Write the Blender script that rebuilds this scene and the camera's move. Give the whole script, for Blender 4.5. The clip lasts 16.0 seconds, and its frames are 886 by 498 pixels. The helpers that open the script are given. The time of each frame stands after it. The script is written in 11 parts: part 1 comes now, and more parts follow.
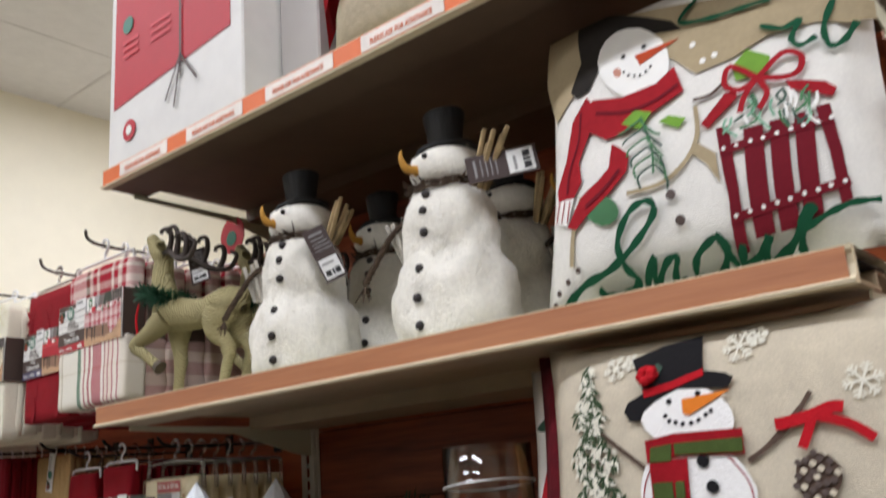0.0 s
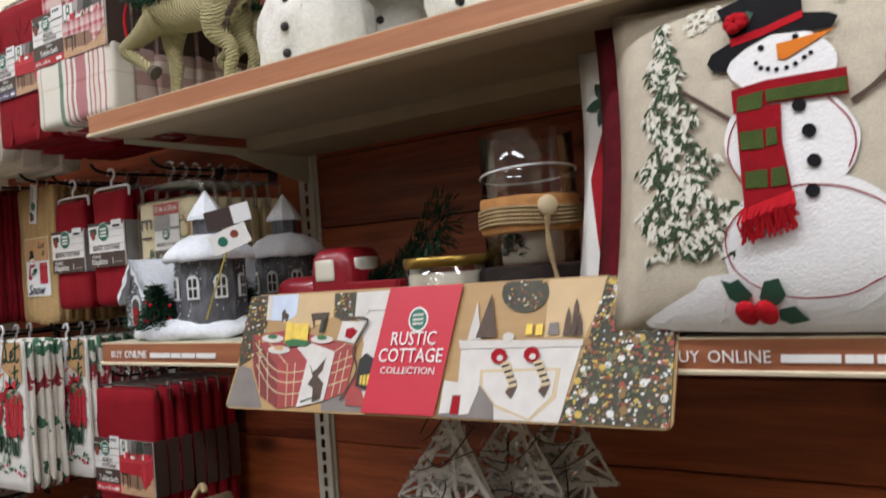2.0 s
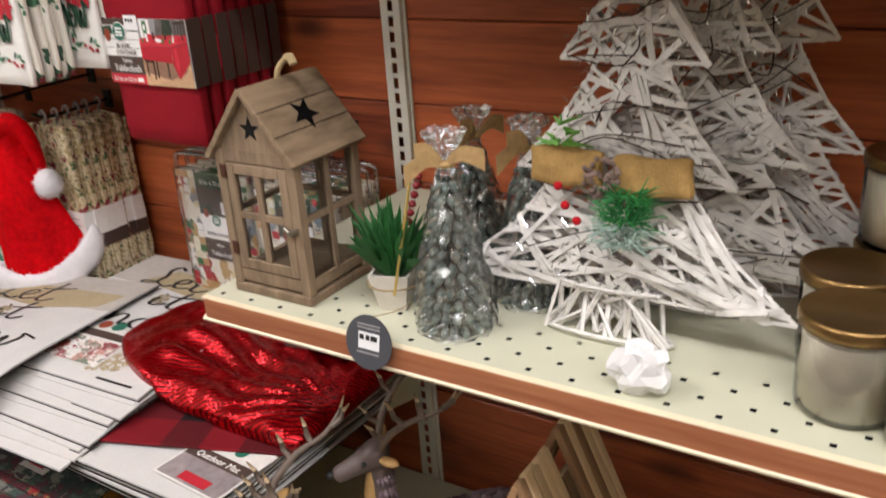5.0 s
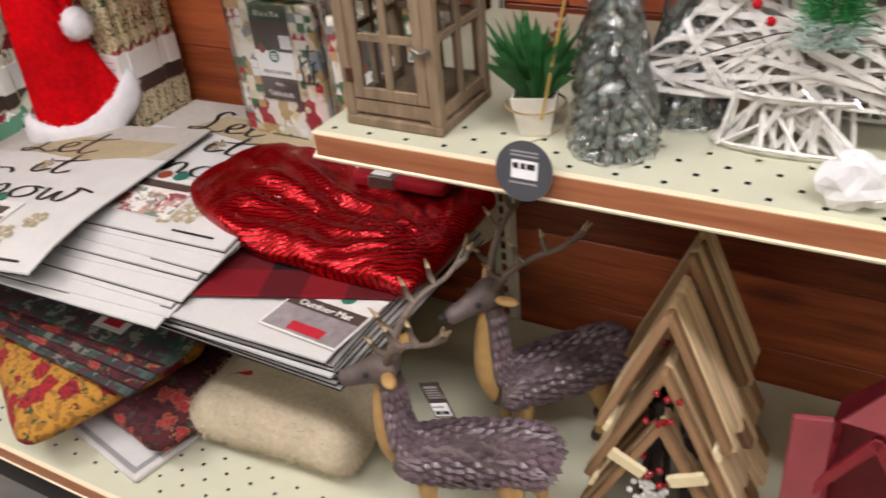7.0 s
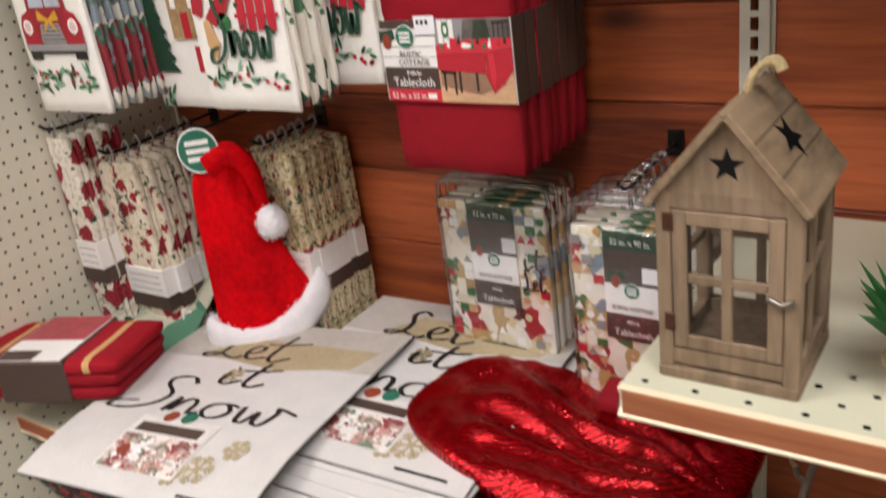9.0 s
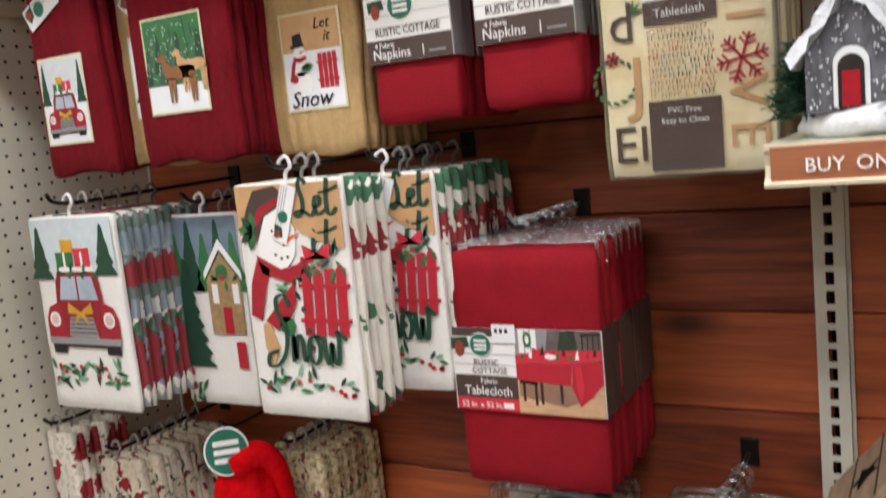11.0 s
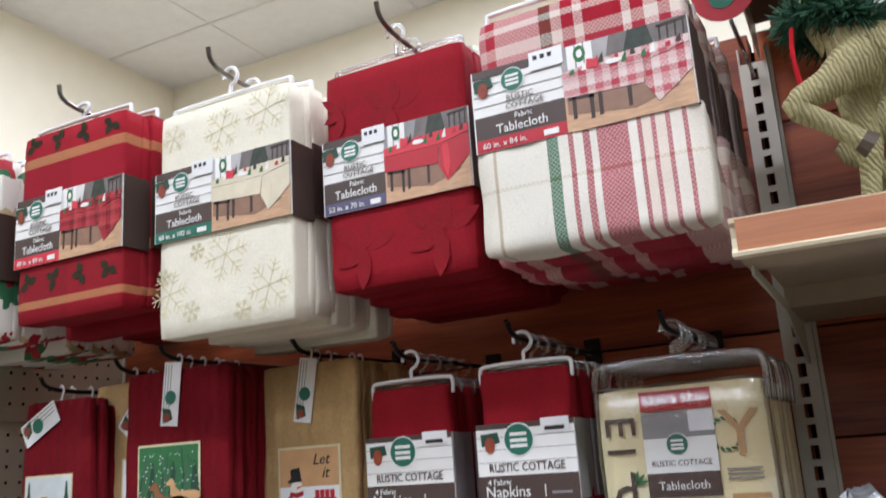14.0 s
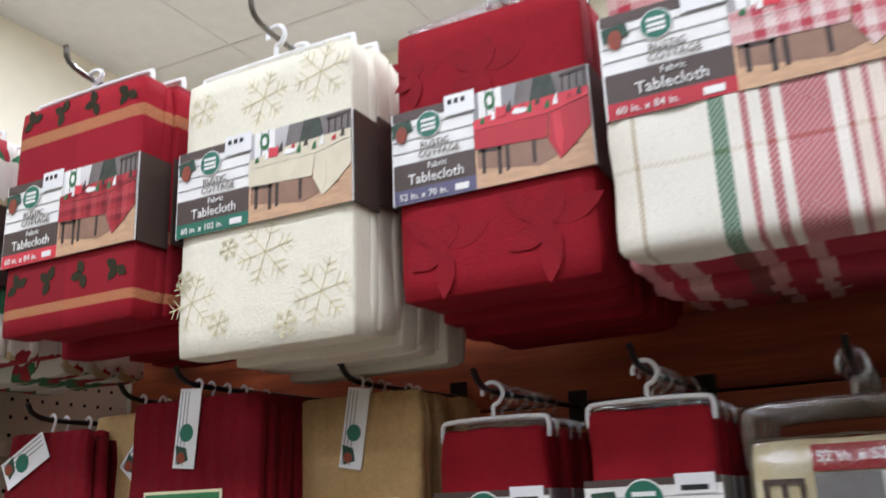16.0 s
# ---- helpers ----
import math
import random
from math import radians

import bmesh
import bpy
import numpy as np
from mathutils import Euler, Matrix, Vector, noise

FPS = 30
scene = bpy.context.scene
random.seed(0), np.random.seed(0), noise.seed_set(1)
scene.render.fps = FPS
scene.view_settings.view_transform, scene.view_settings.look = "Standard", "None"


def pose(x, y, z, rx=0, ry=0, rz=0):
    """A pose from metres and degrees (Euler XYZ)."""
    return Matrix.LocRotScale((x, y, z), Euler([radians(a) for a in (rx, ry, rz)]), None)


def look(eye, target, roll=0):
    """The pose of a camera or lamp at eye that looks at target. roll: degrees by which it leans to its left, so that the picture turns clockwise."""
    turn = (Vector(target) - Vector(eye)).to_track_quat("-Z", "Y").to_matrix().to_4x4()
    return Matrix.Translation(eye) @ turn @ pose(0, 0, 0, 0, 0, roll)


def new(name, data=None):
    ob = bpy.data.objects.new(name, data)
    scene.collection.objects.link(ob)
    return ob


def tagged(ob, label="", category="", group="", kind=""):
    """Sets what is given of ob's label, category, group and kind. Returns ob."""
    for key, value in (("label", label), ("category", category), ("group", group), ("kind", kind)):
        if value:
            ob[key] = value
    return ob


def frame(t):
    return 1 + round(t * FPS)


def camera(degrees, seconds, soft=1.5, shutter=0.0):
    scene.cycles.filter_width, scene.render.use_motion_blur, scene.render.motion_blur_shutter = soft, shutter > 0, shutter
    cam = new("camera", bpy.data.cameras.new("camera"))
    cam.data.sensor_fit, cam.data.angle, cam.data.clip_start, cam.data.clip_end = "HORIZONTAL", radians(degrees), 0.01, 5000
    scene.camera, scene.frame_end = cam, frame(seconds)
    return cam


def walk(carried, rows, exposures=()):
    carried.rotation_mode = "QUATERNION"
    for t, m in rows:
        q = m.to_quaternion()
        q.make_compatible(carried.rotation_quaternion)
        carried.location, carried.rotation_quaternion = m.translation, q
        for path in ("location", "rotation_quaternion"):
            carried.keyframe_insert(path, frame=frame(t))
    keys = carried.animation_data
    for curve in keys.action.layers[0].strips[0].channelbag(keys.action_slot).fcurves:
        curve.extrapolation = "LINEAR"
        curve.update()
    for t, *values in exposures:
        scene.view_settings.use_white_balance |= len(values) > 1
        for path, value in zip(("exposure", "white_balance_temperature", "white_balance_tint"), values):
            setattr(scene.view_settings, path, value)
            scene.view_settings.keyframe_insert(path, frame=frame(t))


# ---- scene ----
cam = camera(53.4, 16.0, soft=1.7, shutter=0.5)
PATH = [
    (0, (1.405, -1.243, 1.506), (0.183, 0.251, 2.029), -4.3),
    (0.5, (1.342, -1.253, 1.482), (0.149, 0.306, 1.863), -4.4),
    (1, (1.313, -1.247, 1.459), (0.142, 0.352, 1.726), -4.4),
    (1.5, (1.287, -1.242, 1.429), (0.099, 0.36, 1.572), -4.1),
    (2, (1.263, -1.246, 1.402), (0.057, 0.349, 1.445), -4.1),
    (2.5, (1.243, -1.251, 1.381), (0.014, 0.326, 1.325), -4.8),
    (3, (1.215, -1.25, 1.353), (-0.037, 0.293, 1.119), -4.6),
    (3.5, (1.145, -1.248, 1.335), (-0.107, 0.272, 0.987), -5.1),
    (4, (1.028, -1.209, 1.31), (-0.202, 0.291, 0.822), -5.8),
    (4.2, (0.995, -1.201, 1.3), (-0.215, 0.294, 0.75), -5.1),
    (6.3, (0.71, -1.226, 1.241), (-0.098, 0.291, 0.218), -5.0),
    (6.5, (0.693, -1.233, 1.233), (-0.129, 0.257, 0.183), -5.2),
    (7, (0.653, -1.25, 1.227), (-0.253, 0.176, 0.156), -6.0),
    (7.5, (0.582, -1.239, 1.229), (-0.446, 0.131, 0.196), -9.1),
    (8, (0.466, -1.206, 1.243), (-0.627, 0.154, 0.265), -10.1),
    (8.5, (0.392, -1.182, 1.254), (-0.715, 0.227, 0.367), -9.0),
    (9, (0.324, -1.186, 1.283), (-0.77, 0.291, 0.495), -8.0),
    (9.2, (0.288, -1.191, 1.3), (-0.785, 0.328, 0.563), -8.2),
    (11.3, (0.121, -1.209, 1.378), (-0.86, 0.525, 1.201), -4.9),
    (11.5, (0.12, -1.21, 1.392), (-0.856, 0.532, 1.281), -4.4),
    (12, (0.116, -1.217, 1.427), (-0.83, 0.545, 1.442), -4.2),
    (12.5, (0.119, -1.215, 1.449), (-0.827, 0.542, 1.587), -4.2),
    (13, (0.122, -1.223, 1.471), (-0.814, 0.521, 1.76), -3.6),
    (13.5, (0.121, -1.229, 1.485), (-0.785, 0.508, 1.889), -3.8),
    (14, (0.111, -1.218, 1.496), (-0.763, 0.517, 1.97), -3.9),
    (14.5, (0.098, -1.213, 1.509), (-0.731, 0.522, 2.06), -4.1),
    (15, (0.075, -1.197, 1.512), (-0.76, 0.53, 2.077), -3.7),
    (15.5, (0.016, -1.133, 1.521), (-0.833, 0.582, 2.105), -2.6),
    (16, (-0.069, -1.054, 1.52), (-0.945, 0.654, 2.081), -2.3),
]
walk(cam, [(t, look(eye, target, roll)) for t, eye, target, roll in PATH], exposures=[(0.0, -0.45, 6600, 10), (1.5, -0.38, 6600, 10), (2.5, -0.32, 6600, 10), (3.0, -0.05, 6800, 11), (3.5, 0.18, 7000, 12), (4.5, 0.26, 7100, 13), (6.4, 0.18, 7050, 14), (7.1, 0.28, 7100, 14), (9.0, 0.27, 7200, 14), (11.5, 0.1, 6700, 11), (12.5, -0.02, 6400, 10), (13.5, -0.12, 6150, 10), (16.0, -0.12, 6150, 10)])


# ---- light: the store's ceiling strips, white walls and floor around ----
world = bpy.data.worlds.new("world")
scene.world = world
world.use_nodes = True
world.node_tree.nodes["Background"].inputs[0].default_value = (0.9, 0.95, 1.0, 1)
world.node_tree.nodes["Background"].inputs[1].default_value = 0.05
CEIL = 4.38
STRIPS = [(-2.0, 1.6), (-2.0, -2.3), (1.6, 1.6), (1.6, -2.3), (4.6, -2.3)] + [(x, y) for y in (-5.2, -7.4, -9.6) for x in (-2.0, 1.6)]
for lx, ly in STRIPS:
    lamp = bpy.data.lights.new("ceiling_strip_light", "AREA")
    lamp.shape, lamp.size, lamp.size_y = "RECTANGLE", 2.4, 0.35
    lamp.energy, lamp.color = (100 if ly > 0 else 86 if ly > -4 else 50), (0.95, 1.0, 1.15)
    lo = new("ceiling_strip_light", lamp)
    lo.matrix_world = pose(lx, ly, CEIL - 0.06)


# ---- materials ----
def rgb(h):
    c = [int(h[i:i + 2], 16) / 255 for i in (0, 2, 4)]
    return tuple(v / 12.92 if v < 0.04045 else ((v + 0.055) / 1.055) ** 2.4 for v in c)


MATS = {}


def mat(name, col, rough=0.6, metal=0.0, var=0.12, scale=60.0, bump=0.0, bscale=None, sheen=0.0, coat=0.0, stretch=(1, 1, 1), spec=0.5, rnd=0.0):
    """A surface: its colour varied by fine and coarse noise, with relief."""
    if name in MATS:
        return MATS[name]
    m = bpy.data.materials.new(name)
    m.use_nodes = True
    nt = m.node_tree
    b = nt.nodes["Principled BSDF"]
    if isinstance(col, str):
        col = rgb(col)
    tc = nt.nodes.new("ShaderNodeTexCoord")
    mp = nt.nodes.new("ShaderNodeMapping")
    mp.inputs["Scale"].default_value = stretch
    nt.links.new(tc.outputs["Object"], mp.inputs[0])
    n1 = nt.nodes.new("ShaderNodeTexNoise")
    n1.inputs["Scale"].default_value, n1.inputs["Detail"].default_value = scale, 6
    n2 = nt.nodes.new("ShaderNodeTexNoise")
    n2.inputs["Scale"].default_value = scale / 9
    nt.links.new(mp.outputs[0], n1.inputs[0])
    nt.links.new(mp.outputs[0], n2.inputs[0])
    add = nt.nodes.new("ShaderNodeMath")
    nt.links.new(n1.outputs[0], add.inputs[0])
    nt.links.new(n2.outputs[0], add.inputs[1])
    last = add.outputs[0]
    if rnd:
        oi = nt.nodes.new("ShaderNodeObjectInfo")
        ra = nt.nodes.new("ShaderNodeMath")
        ra.operation = "MULTIPLY_ADD"
        ra.inputs[1].default_value = rnd
        nt.links.new(oi.outputs["Random"], ra.inputs[0])
        nt.links.new(last, ra.inputs[2])
        last = ra.outputs[0]
    ramp = nt.nodes.new("ShaderNodeMapRange")
    ramp.inputs[1].default_value, ramp.inputs[2].default_value = 0.6, 1.4 + rnd
    ramp.inputs[3].default_value, ramp.inputs[4].default_value = 1 - var, 1 + var
    nt.links.new(last, ramp.inputs[0])
    mul = nt.nodes.new("ShaderNodeVectorMath")
    mul.operation = "SCALE"
    mul.inputs[0].default_value = col
    nt.links.new(ramp.outputs[0], mul.inputs["Scale"])
    nt.links.new(mul.outputs[0], b.inputs["Base Color"])
    b.inputs["Roughness"].default_value, b.inputs["Metallic"].default_value = rough, metal
    b.inputs["Sheen Weight"].default_value = sheen
    b.inputs["Coat Weight"].default_value = coat
    b.inputs["Specular IOR Level"].default_value = spec if rough < 0.75 else min(spec, 0.22)
    if bump:
        n3 = nt.nodes.new("ShaderNodeTexNoise")
        n3.inputs["Scale"].default_value, n3.inputs["Detail"].default_value = bscale or scale * 2, 5
        nt.links.new(mp.outputs[0], n3.inputs[0])
        bp = nt.nodes.new("ShaderNodeBump")
        bp.inputs["Strength"].default_value, bp.inputs["Distance"].default_value = bump, 0.002
        nt.links.new(n3.outputs[0], bp.inputs["Height"])
        nt.links.new(bp.outputs[0], b.inputs["Normal"])
    MATS[name] = m
    return m


def glass(name, tint=(1, 1, 1), rough=0.03, clear=0.85, crinkle=None, nscale=45):
    """Thin clear film or glass: mostly let through, with gloss."""
    if name in MATS:
        return MATS[name]
    m = bpy.data.materials.new(name)
    m.use_nodes = True
    nt = m.node_tree
    out = nt.nodes["Material Output"]
    gl, tr, mx = (nt.nodes.new("ShaderNodeBsdf" + k) for k in ("Glossy", "Transparent", "Diffuse"))
    mix = nt.nodes.new("ShaderNodeMixShader")
    fr = nt.nodes.new("ShaderNodeFresnel")
    fr.inputs[0].default_value = 1.45
    bo = nt.nodes.new("ShaderNodeMath")
    bo.inputs[1].default_value = 1 - clear
    nt.links.new(fr.outputs[0], bo.inputs[0])
    gl.inputs["Roughness"].default_value = rough
    tr.inputs[0].default_value = (*tint, 1)
    nt.links.new(bo.outputs[0], mix.inputs[0])
    nt.links.new(tr.outputs[0], mix.inputs[1])
    nt.links.new(gl.outputs[0], mix.inputs[2])
    nt.links.new(mix.outputs[0], out.inputs[0])
    nz = nt.nodes.new("ShaderNodeTexNoise")
    nz.inputs["Scale"].default_value = nscale
    bp = nt.nodes.new("ShaderNodeBump")
    bp.inputs["Strength"].default_value = crinkle or (0.25 if rough > 0.05 else 0.02)
    nt.links.new(nz.outputs[0], bp.inputs["Height"])
    nt.links.new(bp.outputs[0], gl.inputs["Normal"])
    MATS[name] = m
    return m


def stripes(name, xs, zs=(), width=0.25, height=0.3, rough=0.85, x0=0.0, z0=0.0, axis2=2, weft=(0.3, 0.3)):
    """Woven stripes: colour stops across x, and crossing bands up z, in metres from the middle."""
    m = bpy.data.materials.new(name)
    m.use_nodes = True
    nt = m.node_tree
    b = nt.nodes["Principled BSDF"]
    b.inputs["Roughness"].default_value = rough
    b.inputs["Specular IOR Level"].default_value = 0.22
    tc = nt.nodes.new("ShaderNodeTexCoord")
    sep = nt.nodes.new("ShaderNodeSeparateXYZ")
    nt.links.new(tc.outputs["Object"], sep.inputs[0])

    def ramp(stops, out, size, off):
        mr = nt.nodes.new("ShaderNodeMapRange")
        mr.inputs[1].default_value, mr.inputs[2].default_value = off - size / 2, off + size / 2
        nt.links.new(sep.outputs[out], mr.inputs[0])
        cr = nt.nodes.new("ShaderNodeValToRGB")
        cr.color_ramp.interpolation = "CONSTANT"
        e = cr.color_ramp.elements
        while len(e) < len(stops):
            e.new(0.5)
        for el, (p, c) in zip(e, stops):
            el.position, el.color = p, (*(rgb(c) if isinstance(c, str) else c), 1)
        nt.links.new(mr.outputs[0], cr.inputs[0])
        return cr.outputs[0]

    col = ramp(xs, 0, width, x0)
    if zs:
        c2 = ramp(zs, axis2, height, z0)
        wv = nt.nodes.new("ShaderNodeTexChecker")
        wv.inputs["Scale"].default_value = 420
        nt.links.new(tc.outputs["Object"], wv.inputs[0])
        mx = nt.nodes.new("ShaderNodeMix")
        mx.data_type, mx.blend_type = "RGBA", "MIX"
        half = nt.nodes.new("ShaderNodeMath")
        half.operation, half.inputs[1].default_value, half.inputs[2].default_value = "MULTIPLY_ADD", *weft
        nt.links.new(wv.outputs["Fac"], half.inputs[0])
        nt.links.new(half.outputs[0], mx.inputs[0])
        nt.links.new(col, mx.inputs["A"])
        nt.links.new(c2, mx.inputs["B"])
        col = mx.outputs["Result"]
    nz = nt.nodes.new("ShaderNodeTexNoise")
    nz.inputs["Scale"].default_value = 900
    nt.links.new(tc.outputs["Object"], nz.inputs[0])
    mr = nt.nodes.new("ShaderNodeMapRange")
    mr.inputs[3].default_value, mr.inputs[4].default_value = 0.75, 1.2
    nt.links.new(nz.outputs[0], mr.inputs[0])
    sc = nt.nodes.new("ShaderNodeVectorMath")
    sc.operation = "SCALE"
    nt.links.new(col, sc.inputs[0])
    nt.links.new(mr.outputs[0], sc.inputs["Scale"])
    nt.links.new(sc.outputs[0], b.inputs["Base Color"])
    bp = nt.nodes.new("ShaderNodeBump")
    bp.inputs["Strength"].default_value, bp.inputs["Distance"].default_value = 0.4, 0.001
    nt.links.new(nz.outputs[0], bp.inputs["Height"])
    nt.links.new(bp.outputs[0], b.inputs["Normal"])
    MATS[name] = m
    return m


def blotch(name, cols, scale=40, rough=0.8, bump=0.0):
    """A busy print: patches of several colours by cells, each with soft noise."""
    m = bpy.data.materials.new(name)
    m.use_nodes = True
    nt = m.node_tree
    b = nt.nodes["Principled BSDF"]
    b.inputs["Roughness"].default_value = rough
    tc = nt.nodes.new("ShaderNodeTexCoord")
    nz = nt.nodes.new("ShaderNodeTexNoise")
    nz.inputs["Scale"].default_value = scale
    nt.links.new(tc.outputs["Object"], nz.inputs[0])
    ad = nt.nodes.new("ShaderNodeMixRGB")
    ad.inputs[0].default_value = 0.06
    nt.links.new(tc.outputs["Object"], ad.inputs[1])
    nt.links.new(nz.outputs["Color"], ad.inputs[2])
    vo = nt.nodes.new("ShaderNodeTexVoronoi")
    vo.inputs["Scale"].default_value = scale
    nt.links.new(ad.outputs[0], vo.inputs[0])
    sp = nt.nodes.new("ShaderNodeSeparateColor")
    nt.links.new(vo.outputs["Color"], sp.inputs[0])
    cr = nt.nodes.new("ShaderNodeValToRGB")
    cr.color_ramp.interpolation = "CONSTANT"
    e = cr.color_ramp.elements
    while len(e) < len(cols):
        e.new(0.5)
    for i, (el, c) in enumerate(zip(e, cols)):
        el.position, el.color = i / len(cols), (*rgb(c), 1)
    nt.links.new(sp.outputs[0], cr.inputs[0])
    nt.links.new(cr.outputs[0], b.inputs["Base Color"])
    if bump:
        bp = nt.nodes.new("ShaderNodeBump")
        bp.inputs["Strength"].default_value, bp.inputs["Distance"].default_value = bump, 0.003
        nt.links.new(vo.outputs["Distance"], bp.inputs["Height"])
        nt.links.new(bp.outputs[0], b.inputs["Normal"])
    MATS[name] = m
    return m


def flowers(name, ground, ground2, leaf_col, petal, heart, scale=20, rough=0.9, bloom_size=0.42):
    """A woven flower print: round blooms with hearts among leaves on a mottled ground."""
    m = bpy.data.materials.new(name)
    m.use_nodes = True
    nt = m.node_tree
    b = nt.nodes["Principled BSDF"]
    b.inputs["Roughness"].default_value = rough
    tc, nz, vo, lv = (nt.nodes.new("ShaderNode" + k) for k in ("TexCoord", "TexNoise", "TexVoronoi", "TexVoronoi"))
    nz.inputs["Scale"].default_value, nz.inputs["Detail"].default_value = scale * 3.0, 6
    vo.inputs["Scale"].default_value, lv.inputs["Scale"].default_value = scale, scale * 2.1
    ad = nt.nodes.new("ShaderNodeMixRGB")
    ad.inputs[0].default_value = 0.035
    nt.links.new(tc.outputs["Object"], nz.inputs[0])
    nt.links.new(tc.outputs["Object"], ad.inputs[1])
    nt.links.new(nz.outputs["Color"], ad.inputs[2])
    for q in (vo, lv):
        nt.links.new(ad.outputs[0], q.inputs[0])

    def ramp(src, stops):
        cr = nt.nodes.new("ShaderNodeValToRGB")
        cr.color_ramp.interpolation = "CONSTANT"
        el = cr.color_ramp.elements
        while len(el) < len(stops):
            el.new(0.5)
        for q, (at, c) in zip(el, stops):
            q.position, q.color = at, (*c, 1)
        nt.links.new(src, cr.inputs[0])
        return cr.outputs[0]

    def mixed(fac, a, c):
        mx = nt.nodes.new("ShaderNodeMixRGB")
        nt.links.new(fac, mx.inputs[0])
        nt.links.new(a, mx.inputs[1])
        nt.links.new(c, mx.inputs[2])
        return mx.outputs[0]

    base = ramp(nz.outputs[0], [(0, rgb(ground2)), (0.46, rgb(ground)), (0.62, rgb(ground2))])
    leaves = ramp(lv.outputs["Distance"], [(0, (1, 1, 1)), (0.30, (0, 0, 0))])
    lcol = ramp(nz.outputs[0], [(0, rgb(leaf_col)), (0.55, rgb(ground2))])
    bloom = ramp(vo.outputs["Distance"], [(0, (1, 1, 1)), (bloom_size, (0, 0, 0))])
    bcol = ramp(vo.outputs["Distance"], [(0, rgb(heart)), (0.09, rgb(petal)), (0.24, rgb(heart)), (0.27, rgb(petal)), (bloom_size - 0.03, rgb(heart))])
    nt.links.new(mixed(bloom, mixed(leaves, base, lcol), bcol), b.inputs["Base Color"])
    MATS[name] = m
    return m


def plank_wood(name, dark, light, knot, rough=0.45):
    """Reddish cedar board: long grain along x, bands, dark knots; each board differs."""
    m = bpy.data.materials.new(name)
    m.use_nodes = True
    nt = m.node_tree
    b = nt.nodes["Principled BSDF"]
    tc = nt.nodes.new("ShaderNodeTexCoord")
    oi = nt.nodes.new("ShaderNodeObjectInfo")
    sh = nt.nodes.new("ShaderNodeVectorMath")
    sh.operation = "SCALE"
    cv = nt.nodes.new("ShaderNodeCombineXYZ")
    for k in range(3):
        nt.links.new(oi.outputs["Random"], cv.inputs[k])
    nt.links.new(cv.outputs[0], sh.inputs[0])
    sh.inputs["Scale"].default_value = 37.0
    ad = nt.nodes.new("ShaderNodeVectorMath")
    nt.links.new(tc.outputs["Object"], ad.inputs[0])
    nt.links.new(sh.outputs[0], ad.inputs[1])
    mp = nt.nodes.new("ShaderNodeMapping")
    mp.inputs["Scale"].default_value = (0.9, 6, 16)
    nt.links.new(ad.outputs[0], mp.inputs[0])
    n1 = nt.nodes.new("ShaderNodeTexNoise")
    n1.inputs["Scale"].default_value, n1.inputs["Detail"].default_value, n1.inputs["Distortion"].default_value = 2.2, 8, 0.6
    nt.links.new(mp.outputs[0], n1.inputs[0])
    n2 = nt.nodes.new("ShaderNodeTexNoise")
    n2.inputs["Scale"].default_value, n2.inputs["Detail"].default_value = 14, 6
    nt.links.new(mp.outputs[0], n2.inputs[0])
    cr = nt.nodes.new("ShaderNodeValToRGB")
    e = cr.color_ramp.elements
    e[0].position, e[0].color = 0.3, (*rgb(dark), 1)
    e[1].position, e[1].color = 0.72, (*rgb(light), 1)
    av = nt.nodes.new("ShaderNodeMath")
    av.operation = "MULTIPLY_ADD"
    av.inputs[1].default_value = 0.35
    nt.links.new(n2.outputs[0], av.inputs[0])
    s2 = nt.nodes.new("ShaderNodeMath")
    s2.operation = "MULTIPLY_ADD"
    s2.inputs[1].default_value = 0.65
    nt.links.new(n1.outputs[0], s2.inputs[0])
    nt.links.new(s2.outputs[0], av.inputs[2])
    rr = nt.nodes.new("ShaderNodeMath")
    rr.operation = "MULTIPLY_ADD"
    rr.inputs[1].default_value, rr.inputs[2].default_value = 0.3, -0.15
    nt.links.new(oi.outputs["Random"], rr.inputs[0])
    nt.links.new(rr.outputs[0], s2.inputs[2])
    nt.links.new(av.outputs[0], cr.inputs[0])
    km = nt.nodes.new("ShaderNodeMapping")
    km.inputs["Scale"].default_value = (3.2, 3, 7)
    nt.links.new(ad.outputs[0], km.inputs[0])
    vo = nt.nodes.new("ShaderNodeTexVoronoi")
    vo.inputs["Scale"].default_value = 1.0
    nt.links.new(km.outputs[0], vo.inputs[0])
    kr = nt.nodes.new("ShaderNodeMapRange")
    kr.inputs[1].default_value, kr.inputs[2].default_value = 0.05, 0.22
    kr.inputs[3].default_value, kr.inputs[4].default_value = 0.85, 0.0
    nt.links.new(vo.outputs["Distance"], kr.inputs[0])
    mx = nt.nodes.new("ShaderNodeMix")
    mx.data_type = "RGBA"
    nt.links.new(kr.outputs[0], mx.inputs[0])
    nt.links.new(cr.outputs[0], mx.inputs["A"])
    mx.inputs["B"].default_value = (*rgb(knot), 1)
    nt.links.new(mx.outputs["Result"], b.inputs["Base Color"])
    b.inputs["Roughness"].default_value = rough
    bp = nt.nodes.new("ShaderNodeBump")
    bp.inputs["Strength"].default_value, bp.inputs["Distance"].default_value = 0.15, 0.002
    nt.links.new(n2.outputs[0], bp.inputs["Height"])
    nt.links.new(bp.outputs[0], b.inputs["Normal"])
    MATS[name] = m
    return m


